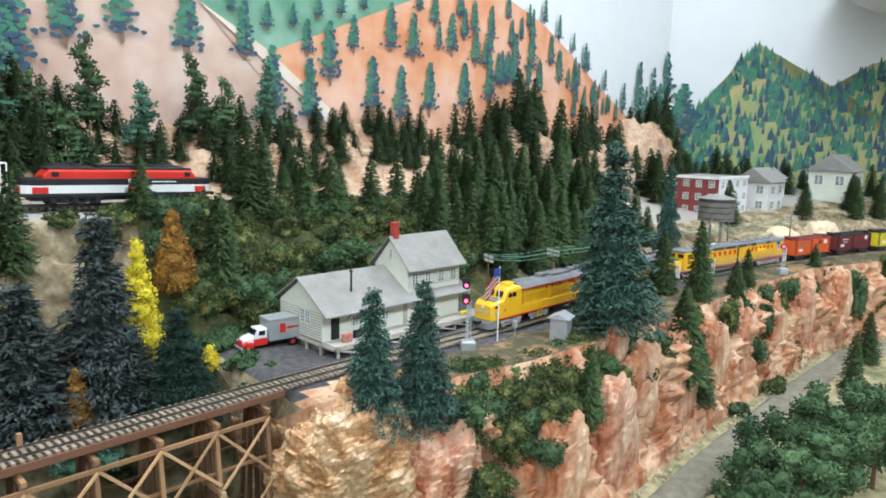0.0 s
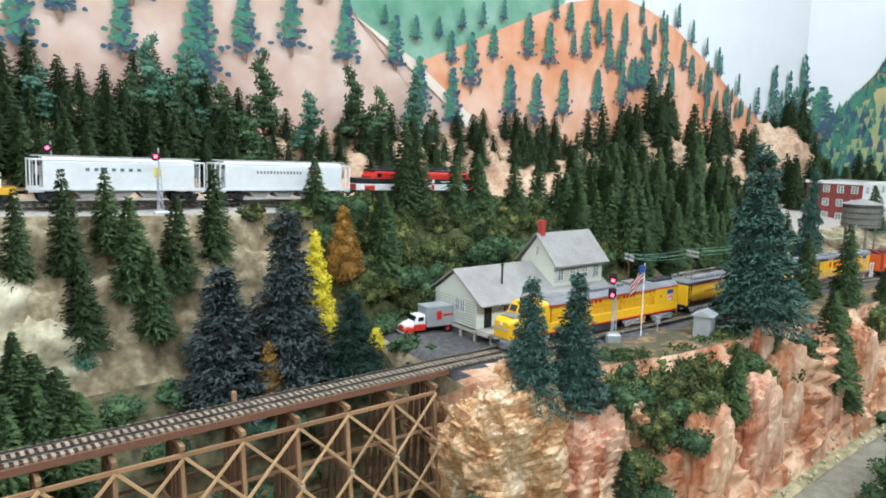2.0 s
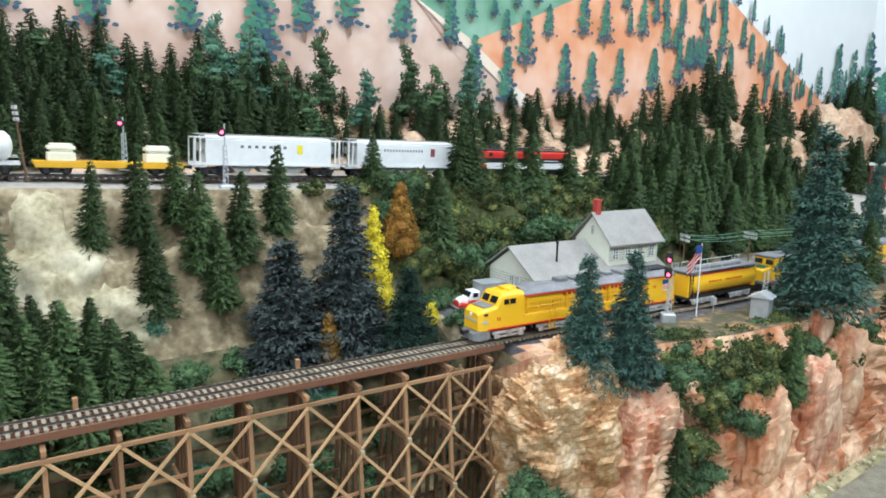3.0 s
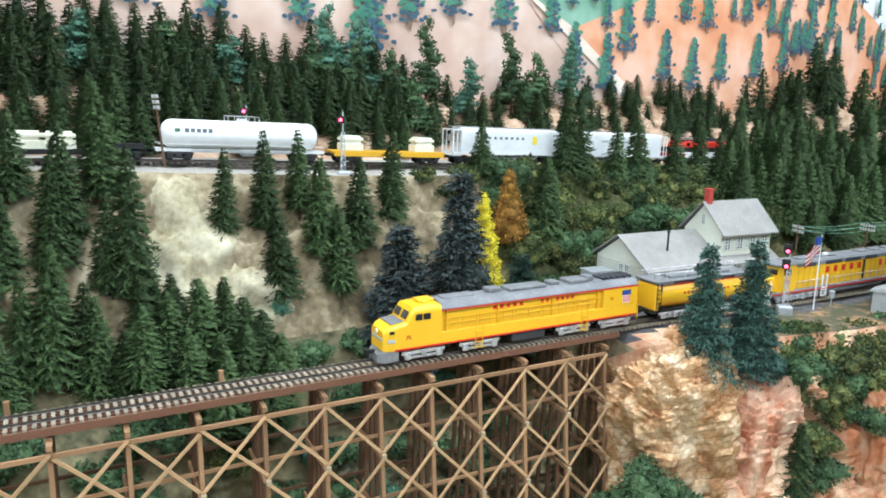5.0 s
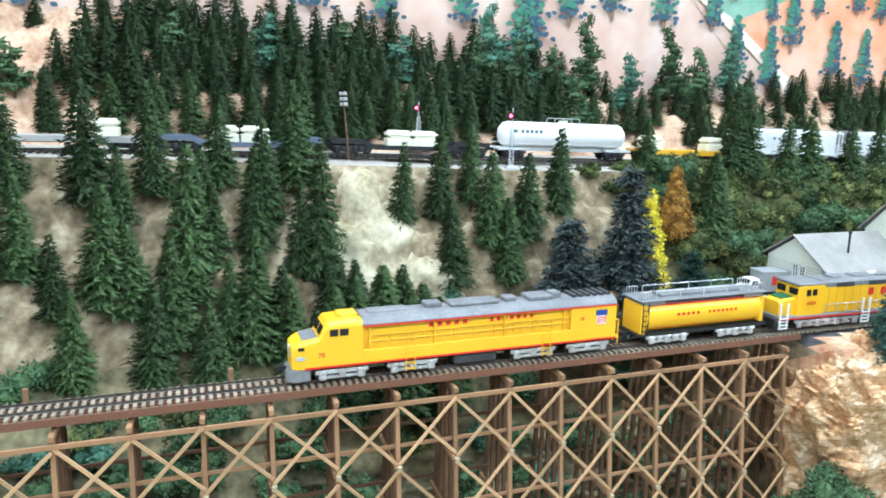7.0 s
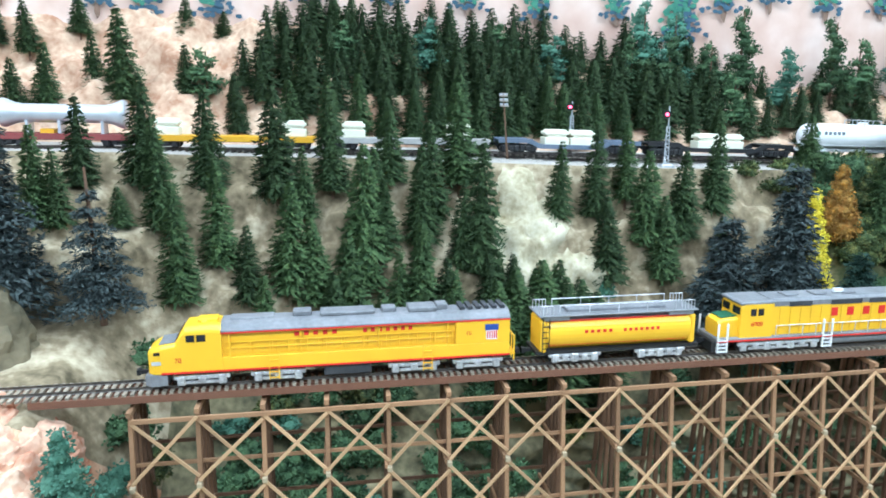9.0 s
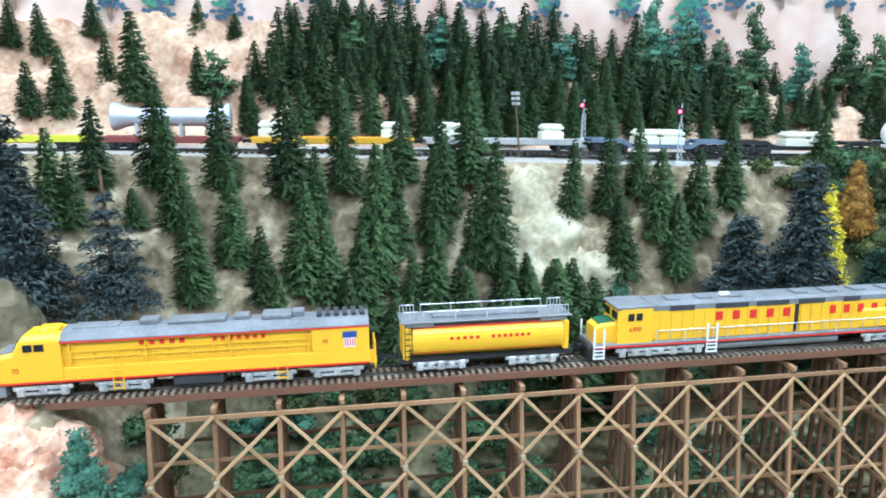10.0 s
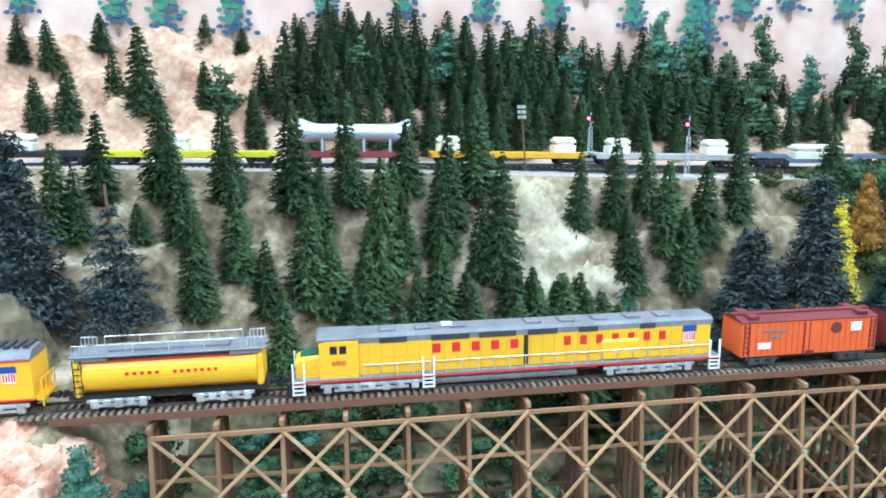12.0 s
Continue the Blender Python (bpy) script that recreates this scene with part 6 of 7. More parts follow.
def build_depot():
    ob = thing("railway_depot", "cream clapboard model railway depot with grey roofs", "building")
    z0 = 0.024
    b = bmesh.new()
    gable(b, 0.834, 1.052, 0.098, 0.184, z0, 0.0600, 0.142, 0.0880)
    low = part("low_wing", b, M["clap"], ob)
    b = bmesh.new()
    roof_slab(b, 0.829, 1.058, 0.083, 0.0535, 0.142, 0.0905)
    roof_slab(b, 0.829, 1.058, 0.142, 0.0905, 0.190, 0.0600)
    part("low_roof", b, M["roof"], ob)
    b = bmesh.new()
    gable(b, 0.960, 1.050, 0.096, 0.160, z0, 0.0925, 0.128, 0.1270)
    up = part("upper_storey", b, M["clap"], ob)
    b = bmesh.new()
    roof_slab(b, 0.955, 1.056, 0.088, 0.0895, 0.128, 0.1290)
    roof_slab(b, 0.955, 1.056, 0.128, 0.1290, 0.168, 0.0895)
    part("upper_roof", b, M["roof"], ob)
    each("clapboard", [(0.8334, 0.8340, 0.0995, 0.1825, z0 + 0.0032 * i - 0.0002, z0 + 0.0032 * i + 0.0002) for i in range(11)], "roof", low)
    each("clapboard", [(0.96, 1.05, 0.0954, 0.0960, 0.0698 + 0.0032 * i, 0.0702 + 0.0032 * i) for i in range(7)], "roof", up)
    b = bmesh.new()
    box(b, 0.965, 0.128, 0.1340, 0.0080, 0.0080, 0.0240, None, 0.0004)
    box(b, 0.965, 0.128, 0.1460, 0.0092, 0.0092, 0.0022)
    part("chimney", b, M["chimney"], ob, "red brick chimney")
    b = bmesh.new()
    rod(b, (0.885, 0.112, 0.070), (0.885, 0.112, 0.097), 0.0013, 8)
    rod(b, (0.885, 0.112, 0.096), (0.885, 0.112, 0.0985), 0.0020, 8)
    part("stove_pipe", b, M["black"], ob)
    for x in (0.971, 0.993, 1.016, 1.038):
        sash(up, x, 0.0958, 0.0785, 0.0095, 0.0150)
    sash(up, 0.9598, 0.128, 0.107, 0.0050, 0.0125, "x")
    for y in (0.125, 0.136):
        sash(low, 0.8338, y, 0.0480, 0.0080, 0.0150, "x")
    for x in (0.880, 0.925, 1.000):
        sash(low, x, 0.0978, 0.0420, 0.0090, 0.0130)
    # no opening is cut: a black panel stands for the shade inside the doorway
    boxes("door", [(0.846, 0.857, 0.0968, 0.0985, z0, 0.0490)], "black", low, "black panel for the shade of an open doorway")
    boxes("door", [(0.955, 0.966, 0.0970, 0.0985, z0, 0.0490)], "plank", low)
    for i in range(40):
        timber("platform_plank", (0.837 + 0.0062 * i, 0.071, 0.02275), (0.837 + 0.0062 * i, 0.100, 0.02275), 0.0057, 0.0025, "plank", ob)
    boxes("platform_beam", [(0.832, 1.084, 0.0705, 0.0735, 0.0185, 0.0215), (0.832, 1.084, 0.095, 0.098, 0.0185, 0.0215), (0.832, 0.836, 0.0705, 0.184, 0.0185, 0.0215)], "plank", ob)
    for i in range(9):
        x = 0.836 + 0.0305 * i
        boxes("platform_post", [(x, x + 0.0030, 0.0715, 0.0745, 0.008, 0.0190)], "plank", ob)
        if i < 8:
            b = bmesh.new()
            beam(b, (x, 0.0712, 0.0195), (x + 0.030, 0.0712, 0.0120), 0.0014, 0.0022)
            part("platform_brace", b, M["plank"], ob)
    for y in (0.10, 0.128, 0.156, 0.182):
        boxes("platform_post", [(0.8325, 0.8355, y - 0.0015, y + 0.0015, 0.008, 0.0190)], "plank", ob)
    for x in (0.869, 0.905, 0.985, 1.050):
        b = bmesh.new()
        beam(b, (x, 0.086, 0.0560), (x, 0.097, 0.0450), 0.0012, 0.0018)
        part("roof_bracket", b, M["plank"], ob)
    boxes("skirt_wall", [(0.838, 1.050, 0.100, 0.183, 0.010, 0.0245)], "tankwood", ob)


build_depot()


def goods(name, label, x, y, z, n, key, kind="box"):
    ob = thing(name, label, "cargo", "goods on the platform", m=pose(x, y, z))
    for i in range(n):
        b = bmesh.new()
        if kind == "box":
            box(b, (i % 2) * 0.0062, 0.0, 0.0026 + 0.0050 * (i // 2), 0.0056, 0.0056, 0.0048, None, 0.0005)
        else:
            rod(b, ((i % 2) * 0.0062, 0, 0), ((i % 2) * 0.0062, 0, 0.0085), 0.0029, 12)
        part("box" if kind == "box" else "barrel", b, M[key], ob)


M["brickgoods"] = mat("faded_red_sack", (0.48, 0.16, 0.12), (0.58, 0.26, 0.20), 80, 0.9)
goods("stacked_sacks", "faded red sacks stacked on the depot platform", 0.852, 0.080, 0.0242, 4, "brickgoods")
goods("barrels", "dark barrels on the depot platform", 0.873, 0.088, 0.0242, 2, "black", "barrel")
goods("stacked_sacks", "red boxes stacked on the depot platform", 0.960, 0.078, 0.0242, 4, "brickgoods")
goods("yellow_crate", "small yellow crate on the depot platform", 0.890, 0.085, 0.0242, 1, "brightyellow")
goods("yellow_crate", "small yellow crates on the depot platform", 1.045, 0.082, 0.0242, 2, "brightyellow")


def build_truck():
    ob = thing("delivery_truck", "red and white model delivery truck with a silver box body", "truck", m=pose(0.768, 0.163, 0.0105, 0, 0, -5))
    boxes("box_body", [(0.030, 0.076, -0.0130, 0.0130, 0.0095, 0.0345)], "galv", ob, "silver cargo box", 0.0008)
    boxes("roof_edge", [(0.0295, 0.0765, -0.0134, 0.0134, 0.0338, 0.0350)], "vessel", ob)
    each("side_mark", [(0.043, 0.050, y - 0.0003, y + 0.0003, 0.018, 0.029) for y in (-0.0131, 0.0131)] + [(0.052, 0.066, y - 0.0003, y + 0.0003, 0.022, 0.0245) for y in (-0.0131, 0.0131)], "red", ob)
    b = bmesh.new()
    loft(b, [(0.001, 0.0060, 0.0070, 0.0140, 0.002), (0.004, 0.0075, 0.0070, 0.0165, 0.003), (0.014, 0.0085, 0.0070, 0.0180, 0.003)])
    part("bonnet", b, M["white"], ob)
    b = bmesh.new()
    loft(b, [(0.0135, 0.0100, 0.0070, 0.0180, 0.002), (0.0175, 0.0098, 0.0070, 0.0255, 0.003), (0.0285, 0.0098, 0.0070, 0.0255, 0.003)])
    cab = part("cab", b, M["white"], ob)
    boxes("lower_cab", [(0.0130, 0.0290, -0.0104, 0.0104, 0.0060, 0.0145)], "red", cab, "", 0.0006)
    b = bmesh.new()
    box(b, 0, 0, 0, 0.0005, 0.0165, 0.0062, pose(0.0151, 0, 0.0215, 0, 28, 0))
    part("windscreen", b, M["glass"], cab)
    boxes("side_window", [(0.0185, 0.0260, y - 0.0003, y + 0.0003, 0.0180, 0.0232) for y in (-0.0098, 0.0098)], "glass", cab)
    for y in (-0.0085, 0.0085):
        b = bmesh.new()
        loft(b, [(-0.001, 0.0016, 0.0055, 0.0090, 0.001), (0.004, 0.0026, 0.0060, 0.0125, 0.002), (0.012, 0.0026, 0.0050, 0.0110, 0.002)])
        bmesh.ops.translate(b, verts=b.verts[:], vec=(0, y, 0))
        part("wing", b, M["red"], ob)
        b = bmesh.new()
        rod(b, (-0.0006, y * 0.85, 0.0120), (0.001, y * 0.85, 0.0120), 0.0013, 10)
        part("headlight", b, M["vessel"], ob)
    each("grille", [(-0.0002, 0.0015, -0.0048, 0.0048, 0.0070, 0.0135)], "red", ob)
    boxes("bumper", [(-0.0030, -0.0015, -0.0105, 0.0105, 0.0048, 0.0068)], "vessel", ob, "chrome bumper")
    boxes("chassis", [(0.004, 0.074, -0.006, 0.006, 0.0050, 0.0095)], "black", ob)
    for x, y in ((0.006, -0.0095), (0.006, 0.0095), (0.060, -0.0105), (0.060, 0.0105)):
        b = bmesh.new()
        rod(b, (x, y - 0.0014, 0.0052), (x, y + 0.0014, 0.0052), 0.0052, 16)
        w = part("wheel", b, M["black"], ob)
        b = bmesh.new()
        s = -1 if y < 0 else 1
        rod(b, (x, y + s * 0.0012, 0.0052), (x, y + s * 0.0018, 0.0052), 0.0027, 12)
        part("hub", b, M["red"], w)


build_truck()


def lattice_signal(x, y, z, h, heads, label, turn=0):
    ob = thing("railway_signal", label, "railway signal", "railway signals", m=pose(x, y, z, 0, 0, turn))
    part("footing", (lambda b: (box(b, 0, 0, 0.005, 0.017, 0.014, 0.012, None, 0.0015), b)[1])(bmesh.new()), M["galv"], ob)
    b = bmesh.new()
    top = h * 0.70
    for dx, dy in ((-0.0032, 0), (0.0032, 0), (0, 0.0045)):
        rod(b, (dx, dy, 0.008), (dx * 0.6, dy * 0.6, top), 0.00055, 5)
    n = 10
    for i in range(n):
        za, zb = 0.010 + (top - 0.010) * i / n, 0.010 + (top - 0.010) * (i + 1) / n
        s = -1 if i % 2 else 1
        rod(b, (s * 0.0030, 0, za), (-s * 0.0028, 0, zb), 0.0004, 4)
        rod(b, (s * 0.0030, 0, za), (0, 0.0040, zb), 0.0004, 4)
    rod(b, (0, 0, top), (0, 0, h), 0.0009, 6)
    part("mast", b, M["galv"], ob)
    for i in range(heads):
        zc = h * (0.88 if heads == 1 else 0.93 - 0.22 * i)
        b = bmesh.new()
        rod(b, (-0.004, -0.0030, zc), (-0.004, -0.0018, zc), 0.0052 if heads == 1 else 0.0046, 16)
        if heads > 1:
            box(b, -0.004, -0.0024, zc + 0.004, 0.0092, 0.0012, 0.009, None, 0.0004)
        t = part("target", b, M["black"], ob)
        b = bmesh.new()
        rod(b, (-0.004, -0.0040, zc), (-0.004, -0.0031, zc), 0.0020, 12)
        part("lens", b, M["lamp_red"], t, "lit red signal lens")


lattice_signal(0.523, 0.296, 0.153, 0.083, 1, "silver lattice railway signal with a lit red lamp")
lattice_signal(0.426, 0.385, 0.178, 0.063, 1, "small silver lattice signal behind the upper track")
lattice_signal(0.975, 0.006, 0.009, 0.083, 2, "silver trackside signal with two lit red lamps", -40)
lattice_signal(1.79, -0.045, 0.009, 0.06, 1, "distant silver lattice signal by the cliff", -40)


def utility_pole(x, y, z, h, arms, label, lean=0, turn=0):
    ob = thing("utility_pole", label, "utility pole", "utility poles", m=pose(x, y, z, 0, lean, turn))
    b = bmesh.new()
    rod(b, (0, 0, 0), (0, 0, h), 0.0013, 8, 0.0009)
    part("pole", b, M["trunk"], ob)
    for i in range(arms):
        zc = h - 0.004 - 0.006 * i
        b = bmesh.new()
        box(b, 0, 0, zc, 0.0014, 0.026, 0.0014)
        arm = part("crossarm", b, M["plank"], ob)
        b = bmesh.new()
        for k in range(6):
            rod(b, (0, -0.0115 + 0.0046 * k, zc + 0.0006), (0, -0.0115 + 0.0046 * k, zc + 0.0032), 0.0009, 6)
        part("insulator", b, M["vessel"], arm)


utility_pole(0.318, 0.300, 0.172, 0.080, 3, "leaning model utility pole with stacked crossarms", -5, 8)
utility_pole(1.129, 0.115, 0.010, 0.082, 2, "model utility pole with two crossarms beside the track", 0, -20)
utility_pole(1.245, 0.090, 0.010, 0.082, 2, "model utility pole with two crossarms beside the track", 0, -10)
utility_pole(1.60, 0.10, 0.012, 0.085, 2, "model utility pole with two crossarms beside the track", 0, 0)
utility_pole(2.02, 0.03, 0.015, 0.085, 2, "model utility pole with two crossarms beside the track", 0, 20)
wires = thing("overhead_wires", "thin pale green wires strung between utility poles", "wires")
for dz, dy in ((0.0, -0.010), (0.0, 0.010), (-0.006, -0.010), (-0.006, 0.010)):
    stops = ((1.129, 0.115), (1.245, 0.090), (1.60, 0.10), (2.02, 0.03))
    for (xa, ya), (xb, yb) in zip(stops, stops[1:]):
        b = bmesh.new()
        ring = []
        for i in range(9):
            u = i / 8
            p = Vector((xa + (xb - xa) * u, ya + (yb - ya) * u + dy, 0.091 + dz - 0.018 * u * (1 - u)))
            ring.append([b.verts.new(p + Vector((0, 0.00028 * c, 0.00028 * k))) for c, k in ((1, 0), (0, 1), (-1, 0), (0, -1))])
        for m, n in zip(ring, ring[1:]):
            for k in range(4):
                b.faces.new((m[k], n[k], n[(k + 1) % 4], m[(k + 1) % 4]))
        part("wire", b, M["hillC"], wires)


def build_flag():
    ob = thing("flagpole", "white flagpole flying a small striped flag", "flagpole", m=pose(1.025, 0.004, 0.009))
    b = bmesh.new()
    rod(b, (0, 0, 0), (0, 0, 0.094), 0.0008, 8, 0.0006)
    part("pole", b, M["white"], ob)
    for i in range(7):
        b = bmesh.new()
        for k in range(6):
            u = k / 5
            for s in (0, 1):
                z = 0.0915 - 0.0026 * (i + s) - 0.020 * u
                b.verts.new((-0.0225 * u, 0.0018 * math.sin(u * 6) + 0.002 * u, z))
        b.verts.ensure_lookup_table()
        for k in range(5):
            b.faces.new([b.verts[j] for j in (2 * k, 2 * k + 2, 2 * k + 3, 2 * k + 1)])
        bmesh.ops.solidify(b, geom=b.faces[:], thickness=0.0003)
        part("stripe", b, M["red" if i % 2 == 0 else "white"], ob)
    b = bmesh.new()
    box(b, -0.0045, 0.0005, 0.0865, 0.009, 0.0022, 0.0095, pose(0, 0, 0) @ Matrix.Shear("XZ", 4, (0, 0)))
    part("canton", b, M["blue"], ob)


build_flag()


def relay_case(x, y, z, s, label, turn=0):
    ob = thing("relay_case", label, "equipment box", "relay cases", m=pose(x, y, z, 0, 0, turn))
    b = bmesh.new()
    box(b, 0, 0, s * 0.45, s * 0.72, s * 0.62, s * 0.86, None, s * 0.03)
    body = part("cabinet", b, M["galv"], ob)
    b = bmesh.new()
    prism(b, [(-s * 0.42, s * 0.86), (s * 0.42, s * 0.86), (0, s * 1.05)], -s * 0.44, s * 0.44)
    part("roof", b, M["vessel"], ob)
    b = bmesh.new()
    for k in (-0.18, 0.18):
        box(b, k * s, -s * 0.315, s * 0.45, s * 0.30, s * 0.02, s * 0.66)
    part("door", b, M["galv"], body)


relay_case(1.098, -0.036, 0.007, 0.034, "grey metal relay case with a pitched lid", 20)
relay_case(1.455, 0.343, 0.142, 0.030, "grey relay case beside the upper track", 15)
ob = thing("signal_mast", "short white signal mast beside the relay case", "railway signal", m=pose(1.447, 0.350, 0.142))
part("mast", (lambda b: (rod(b, (0, 0, 0), (0, 0, 0.075), 0.0018, 8), b)[1])(bmesh.new()), M["white"], ob)
part("head", (lambda b: (box(b, 0, -0.002, 0.066, 0.005, 0.004, 0.014, None, 0.001), b)[1])(bmesh.new()), M["galv"], ob)
ob = thing("phone_box", "small pale trackside phone post by the flagpole", "equipment box", m=pose(1.06, 0.006, 0.009))
part("post", (lambda b: (rod(b, (0, 0, 0), (0, 0, 0.012), 0.0009, 6), b)[1])(bmesh.new()), M["galv"], ob)
part("case", (lambda b: (box(b, 0, 0, 0.016, 0.006, 0.005, 0.010, None, 0.0008), b)[1])(bmesh.new()), M["galv"], ob)


# ---- the town ----
def building(name, label, x0, x1, y0, y1, z0, z1, wall_key, side_key, floors, nx, ny, roof="flat"):
    ob = thing(name, label, "building", "town buildings")
    boxes("wall", [(x0, x1, y0, y1, z0 - 0.06, z1)], wall_key, ob)
    if side_key:
        boxes("side_wall", [(x0 + 0.003, x1, y0 - 0.0012, y0 + 0.001, z0, z1)], side_key, ob, "whitewashed side wall")
    fh = (z1 - z0) / floors
    for f in range(floors):
        zc = z0 + fh * (f + 0.5)
        for i in range(ny):
            sash(ob, x0 - 0.0005, y0 + (y1 - y0) * (i + 0.5) / ny, zc, (y1 - y0) / ny * 0.42, fh * 0.50, "x")
        for i in range(nx):
            sash(ob, x0 + (x1 - x0) * (i + 0.5) / nx, y0 - 0.0018, zc, (x1 - x0) / nx * 0.42, fh * 0.50)
    if roof == "flat":
        boxes("cornice", [(x0 - 0.003, x1 + 0.003, y0 - 0.0035, y0 + 0.001, z1 - 0.004, z1 + 0.003), (x0 - 0.003, x0 + 0.001, y0, y1 + 0.003, z1 - 0.004, z1 + 0.003)], "window", ob)
        boxes("roof", [(x0 + 0.002, x1, y0 + 0.002, y1, z1, z1 + 0.001)], "roof", ob)
    else:
        b = bmesh.new()
        prism(b, [(y0 - 0.008, z1), (y1 + 0.008, z1), ((y0 + y1) / 2, z1 + (y1 - y0) * 0.42)], x0 - 0.008, x1 + 0.008)
        part("roof", b, M["roof"], ob)
    return ob


building("brick_building", "three-storey dark red brick model building with white windows", 2.13, 2.30, 0.25, 0.385, 0.065, 0.164, "brickwall", "wall", 3, 4, 4)
building("white_house", "white two-storey model house behind the brick building", 2.37, 2.47, 0.22, 0.31, 0.065, 0.148, "white", None, 2, 2, 2, "gable")
building("hill_house", "cream model house with hipped roof on the hill", 2.78, 2.90, 0.14, 0.26, 0.115, 0.172, "clap", None, 1, 2, 2, "gable")
building("hill_house", "pale model house beyond the sand mounds", 2.62, 2.70, 0.30, 0.38, 0.10, 0.145, "wall", None, 1, 2, 2, "gable")


def build_water_tower():
    ob = thing("water_tower", "grey-brown wooden model water tank on posts", "water tank", m=pose(1.88, 0.135, ground_z(1.88, 0.135)))
    b = bmesh.new()
    rod(b, (0, 0, 0.055), (0, 0, 0.102), 0.037, 28, 0.0355)
    tank = part("tank", b, M["tankwood"], ob)
    b = bmesh.new()
    for z in (0.060, 0.072, 0.084, 0.096):
        rod(b, (0, 0, z), (0, 0, z + 0.0012), 0.0376, 28)
    part("hoop", b, M["black"], tank)
    b = bmesh.new()
    rod(b, (0, 0, 0.102), (0, 0, 0.112), 0.040, 24, 0.004)
    part("roof", b, M["roof"], ob)
    for i in range(8):
        a = i * math.pi / 4
        b = bmesh.new()
        rod(b, (0.029 * math.cos(a), 0.029 * math.sin(a), -0.01), (0.029 * math.cos(a), 0.029 * math.sin(a), 0.055), 0.0022, 6)
        part("post", b, M["tankwood"], ob)
    b = bmesh.new()
    beam(b, (-0.038, -0.01, 0.06), (-0.075, -0.02, 0.045), 0.003, 0.003)
    part("spout", b, M["tankwood"], ob)


build_water_tower()



# ---- painted backdrop and the room ----
WALL = [(-2.2, 0.549), (1.6, 0.575), (2.68, 0.71), (4.2, -0.9)]


def wall_y(x):
    return float(np.interp(x, [p[0] for p in WALL], [p[1] for p in WALL]))


def build_walls():
    for i, (a, b) in enumerate(zip(WALL, WALL[1:])):
        bm = bmesh.new()
        d = Vector((b[0] - a[0], b[1] - a[1], 0))
        n = Vector((-d.y, d.x, 0)).normalized() * 0.04
        pts = [Vector((*a, 0)), Vector((*b, 0)), Vector((*b, 0)) + n, Vector((*a, 0)) + n]
        lo = [bm.verts.new((p.x, p.y, -0.5)) for p in pts]
        hi = [bm.verts.new((p.x, p.y, 1.6)) for p in pts]
        bm.faces.new(lo[::-1]), bm.faces.new(hi)
        for k in range(4):
            bm.faces.new((lo[k], lo[(k + 1) % 4], hi[(k + 1) % 4], hi[k]))
        bmesh.ops.recalc_face_normals(bm, faces=bm.faces[:])
        tagged(new("wall_" + ("north", "north_east", "east")[i], mesh_of("wall", bm, M["wall"])), "white painted wall behind the layout", "wall", kind="structure")


build_walls()
backdrop = thing("backdrop", "hand-painted mural of pink, orange and green hills", "painting", kind="structure")


def painted(name, outline, key, proud, label):
    """A flat painted field on the wall: outline of (x, z), set proud by a few millimetres."""
    bm = bmesh.new()
    f = bm.faces.new([bm.verts.new((x, 0, z)) for x, z in outline])
    bmesh.ops.triangulate(bm, faces=[f])
    for x in (1.6, 2.68):
        bmesh.ops.bisect_plane(bm, geom=bm.verts[:] + bm.edges[:] + bm.faces[:], plane_co=(x, 0, 0), plane_no=(1, 0, 0))
    for v in bm.verts:
        v.co.y = wall_y(v.co.x) - proud
    bmesh.ops.recalc_face_normals(bm, faces=bm.faces[:])
    part(name, bm, M[key], backdrop, label)


M["hillA"] = mat("painted_pink_hill", (0.54, 0.345, 0.265), (0.76, 0.60, 0.51), 7, 0.9, c=(0.65, 0.46, 0.365), fine=3)
M["hillB"] = mat("painted_orange_hill", (0.68, 0.25, 0.11), (0.82, 0.52, 0.38), 6, 0.9, c=(0.76, 0.38, 0.22), fine=3)
M["hillC"] = mat("painted_green_hill", (0.12, 0.30, 0.19), (0.30, 0.48, 0.36), 9, 0.9, fine=3)
M["hillD"] = mat("painted_yellow_green_hill", (0.52, 0.42, 0.20), (0.20, 0.36, 0.16), 7, 0.9, fine=3)
M["ridge"] = mat("painted_cream_ridge", (0.76, 0.62, 0.50), (0.84, 0.74, 0.64), 12, 0.9)
painted("painted_green_hill", [(0.90, 0.30), (1.35, 0.30), (1.50, 0.75), (0.75, 0.75)], "hillC", 0.002, "painted green hill between two ridges")
painted("painted_pink_hill", [(-2.2, 0.1), (1.28, 0.1), (1.215, 0.272), (1.05, 0.390), (0.925, 0.458), (0.70, 0.62), (0.45, 0.95), (-2.2, 0.95)], "hillA", 0.0035, "painted pink hillside")
painted("painted_orange_hill", [(1.28, 0.08), (2.5, 0.08), (2.42, 0.30), (2.336, 0.335), (2.177, 0.393), (2.003, 0.470), (1.852, 0.531), (1.71, 0.564), (1.588, 0.575), (1.434, 0.541), (1.286, 0.483), (1.155, 0.429), (1.05, 0.388), (1.215, 0.270)], "hillB", 0.005, "painted orange hill")
painted("painted_ridge", [(0.925, 0.458), (1.05, 0.394), (1.215, 0.274), (1.30, 0.20), (1.22, 0.20), (1.16, 0.29), (1.03, 0.385)], "ridge", 0.0065, "cream painted ridge line")
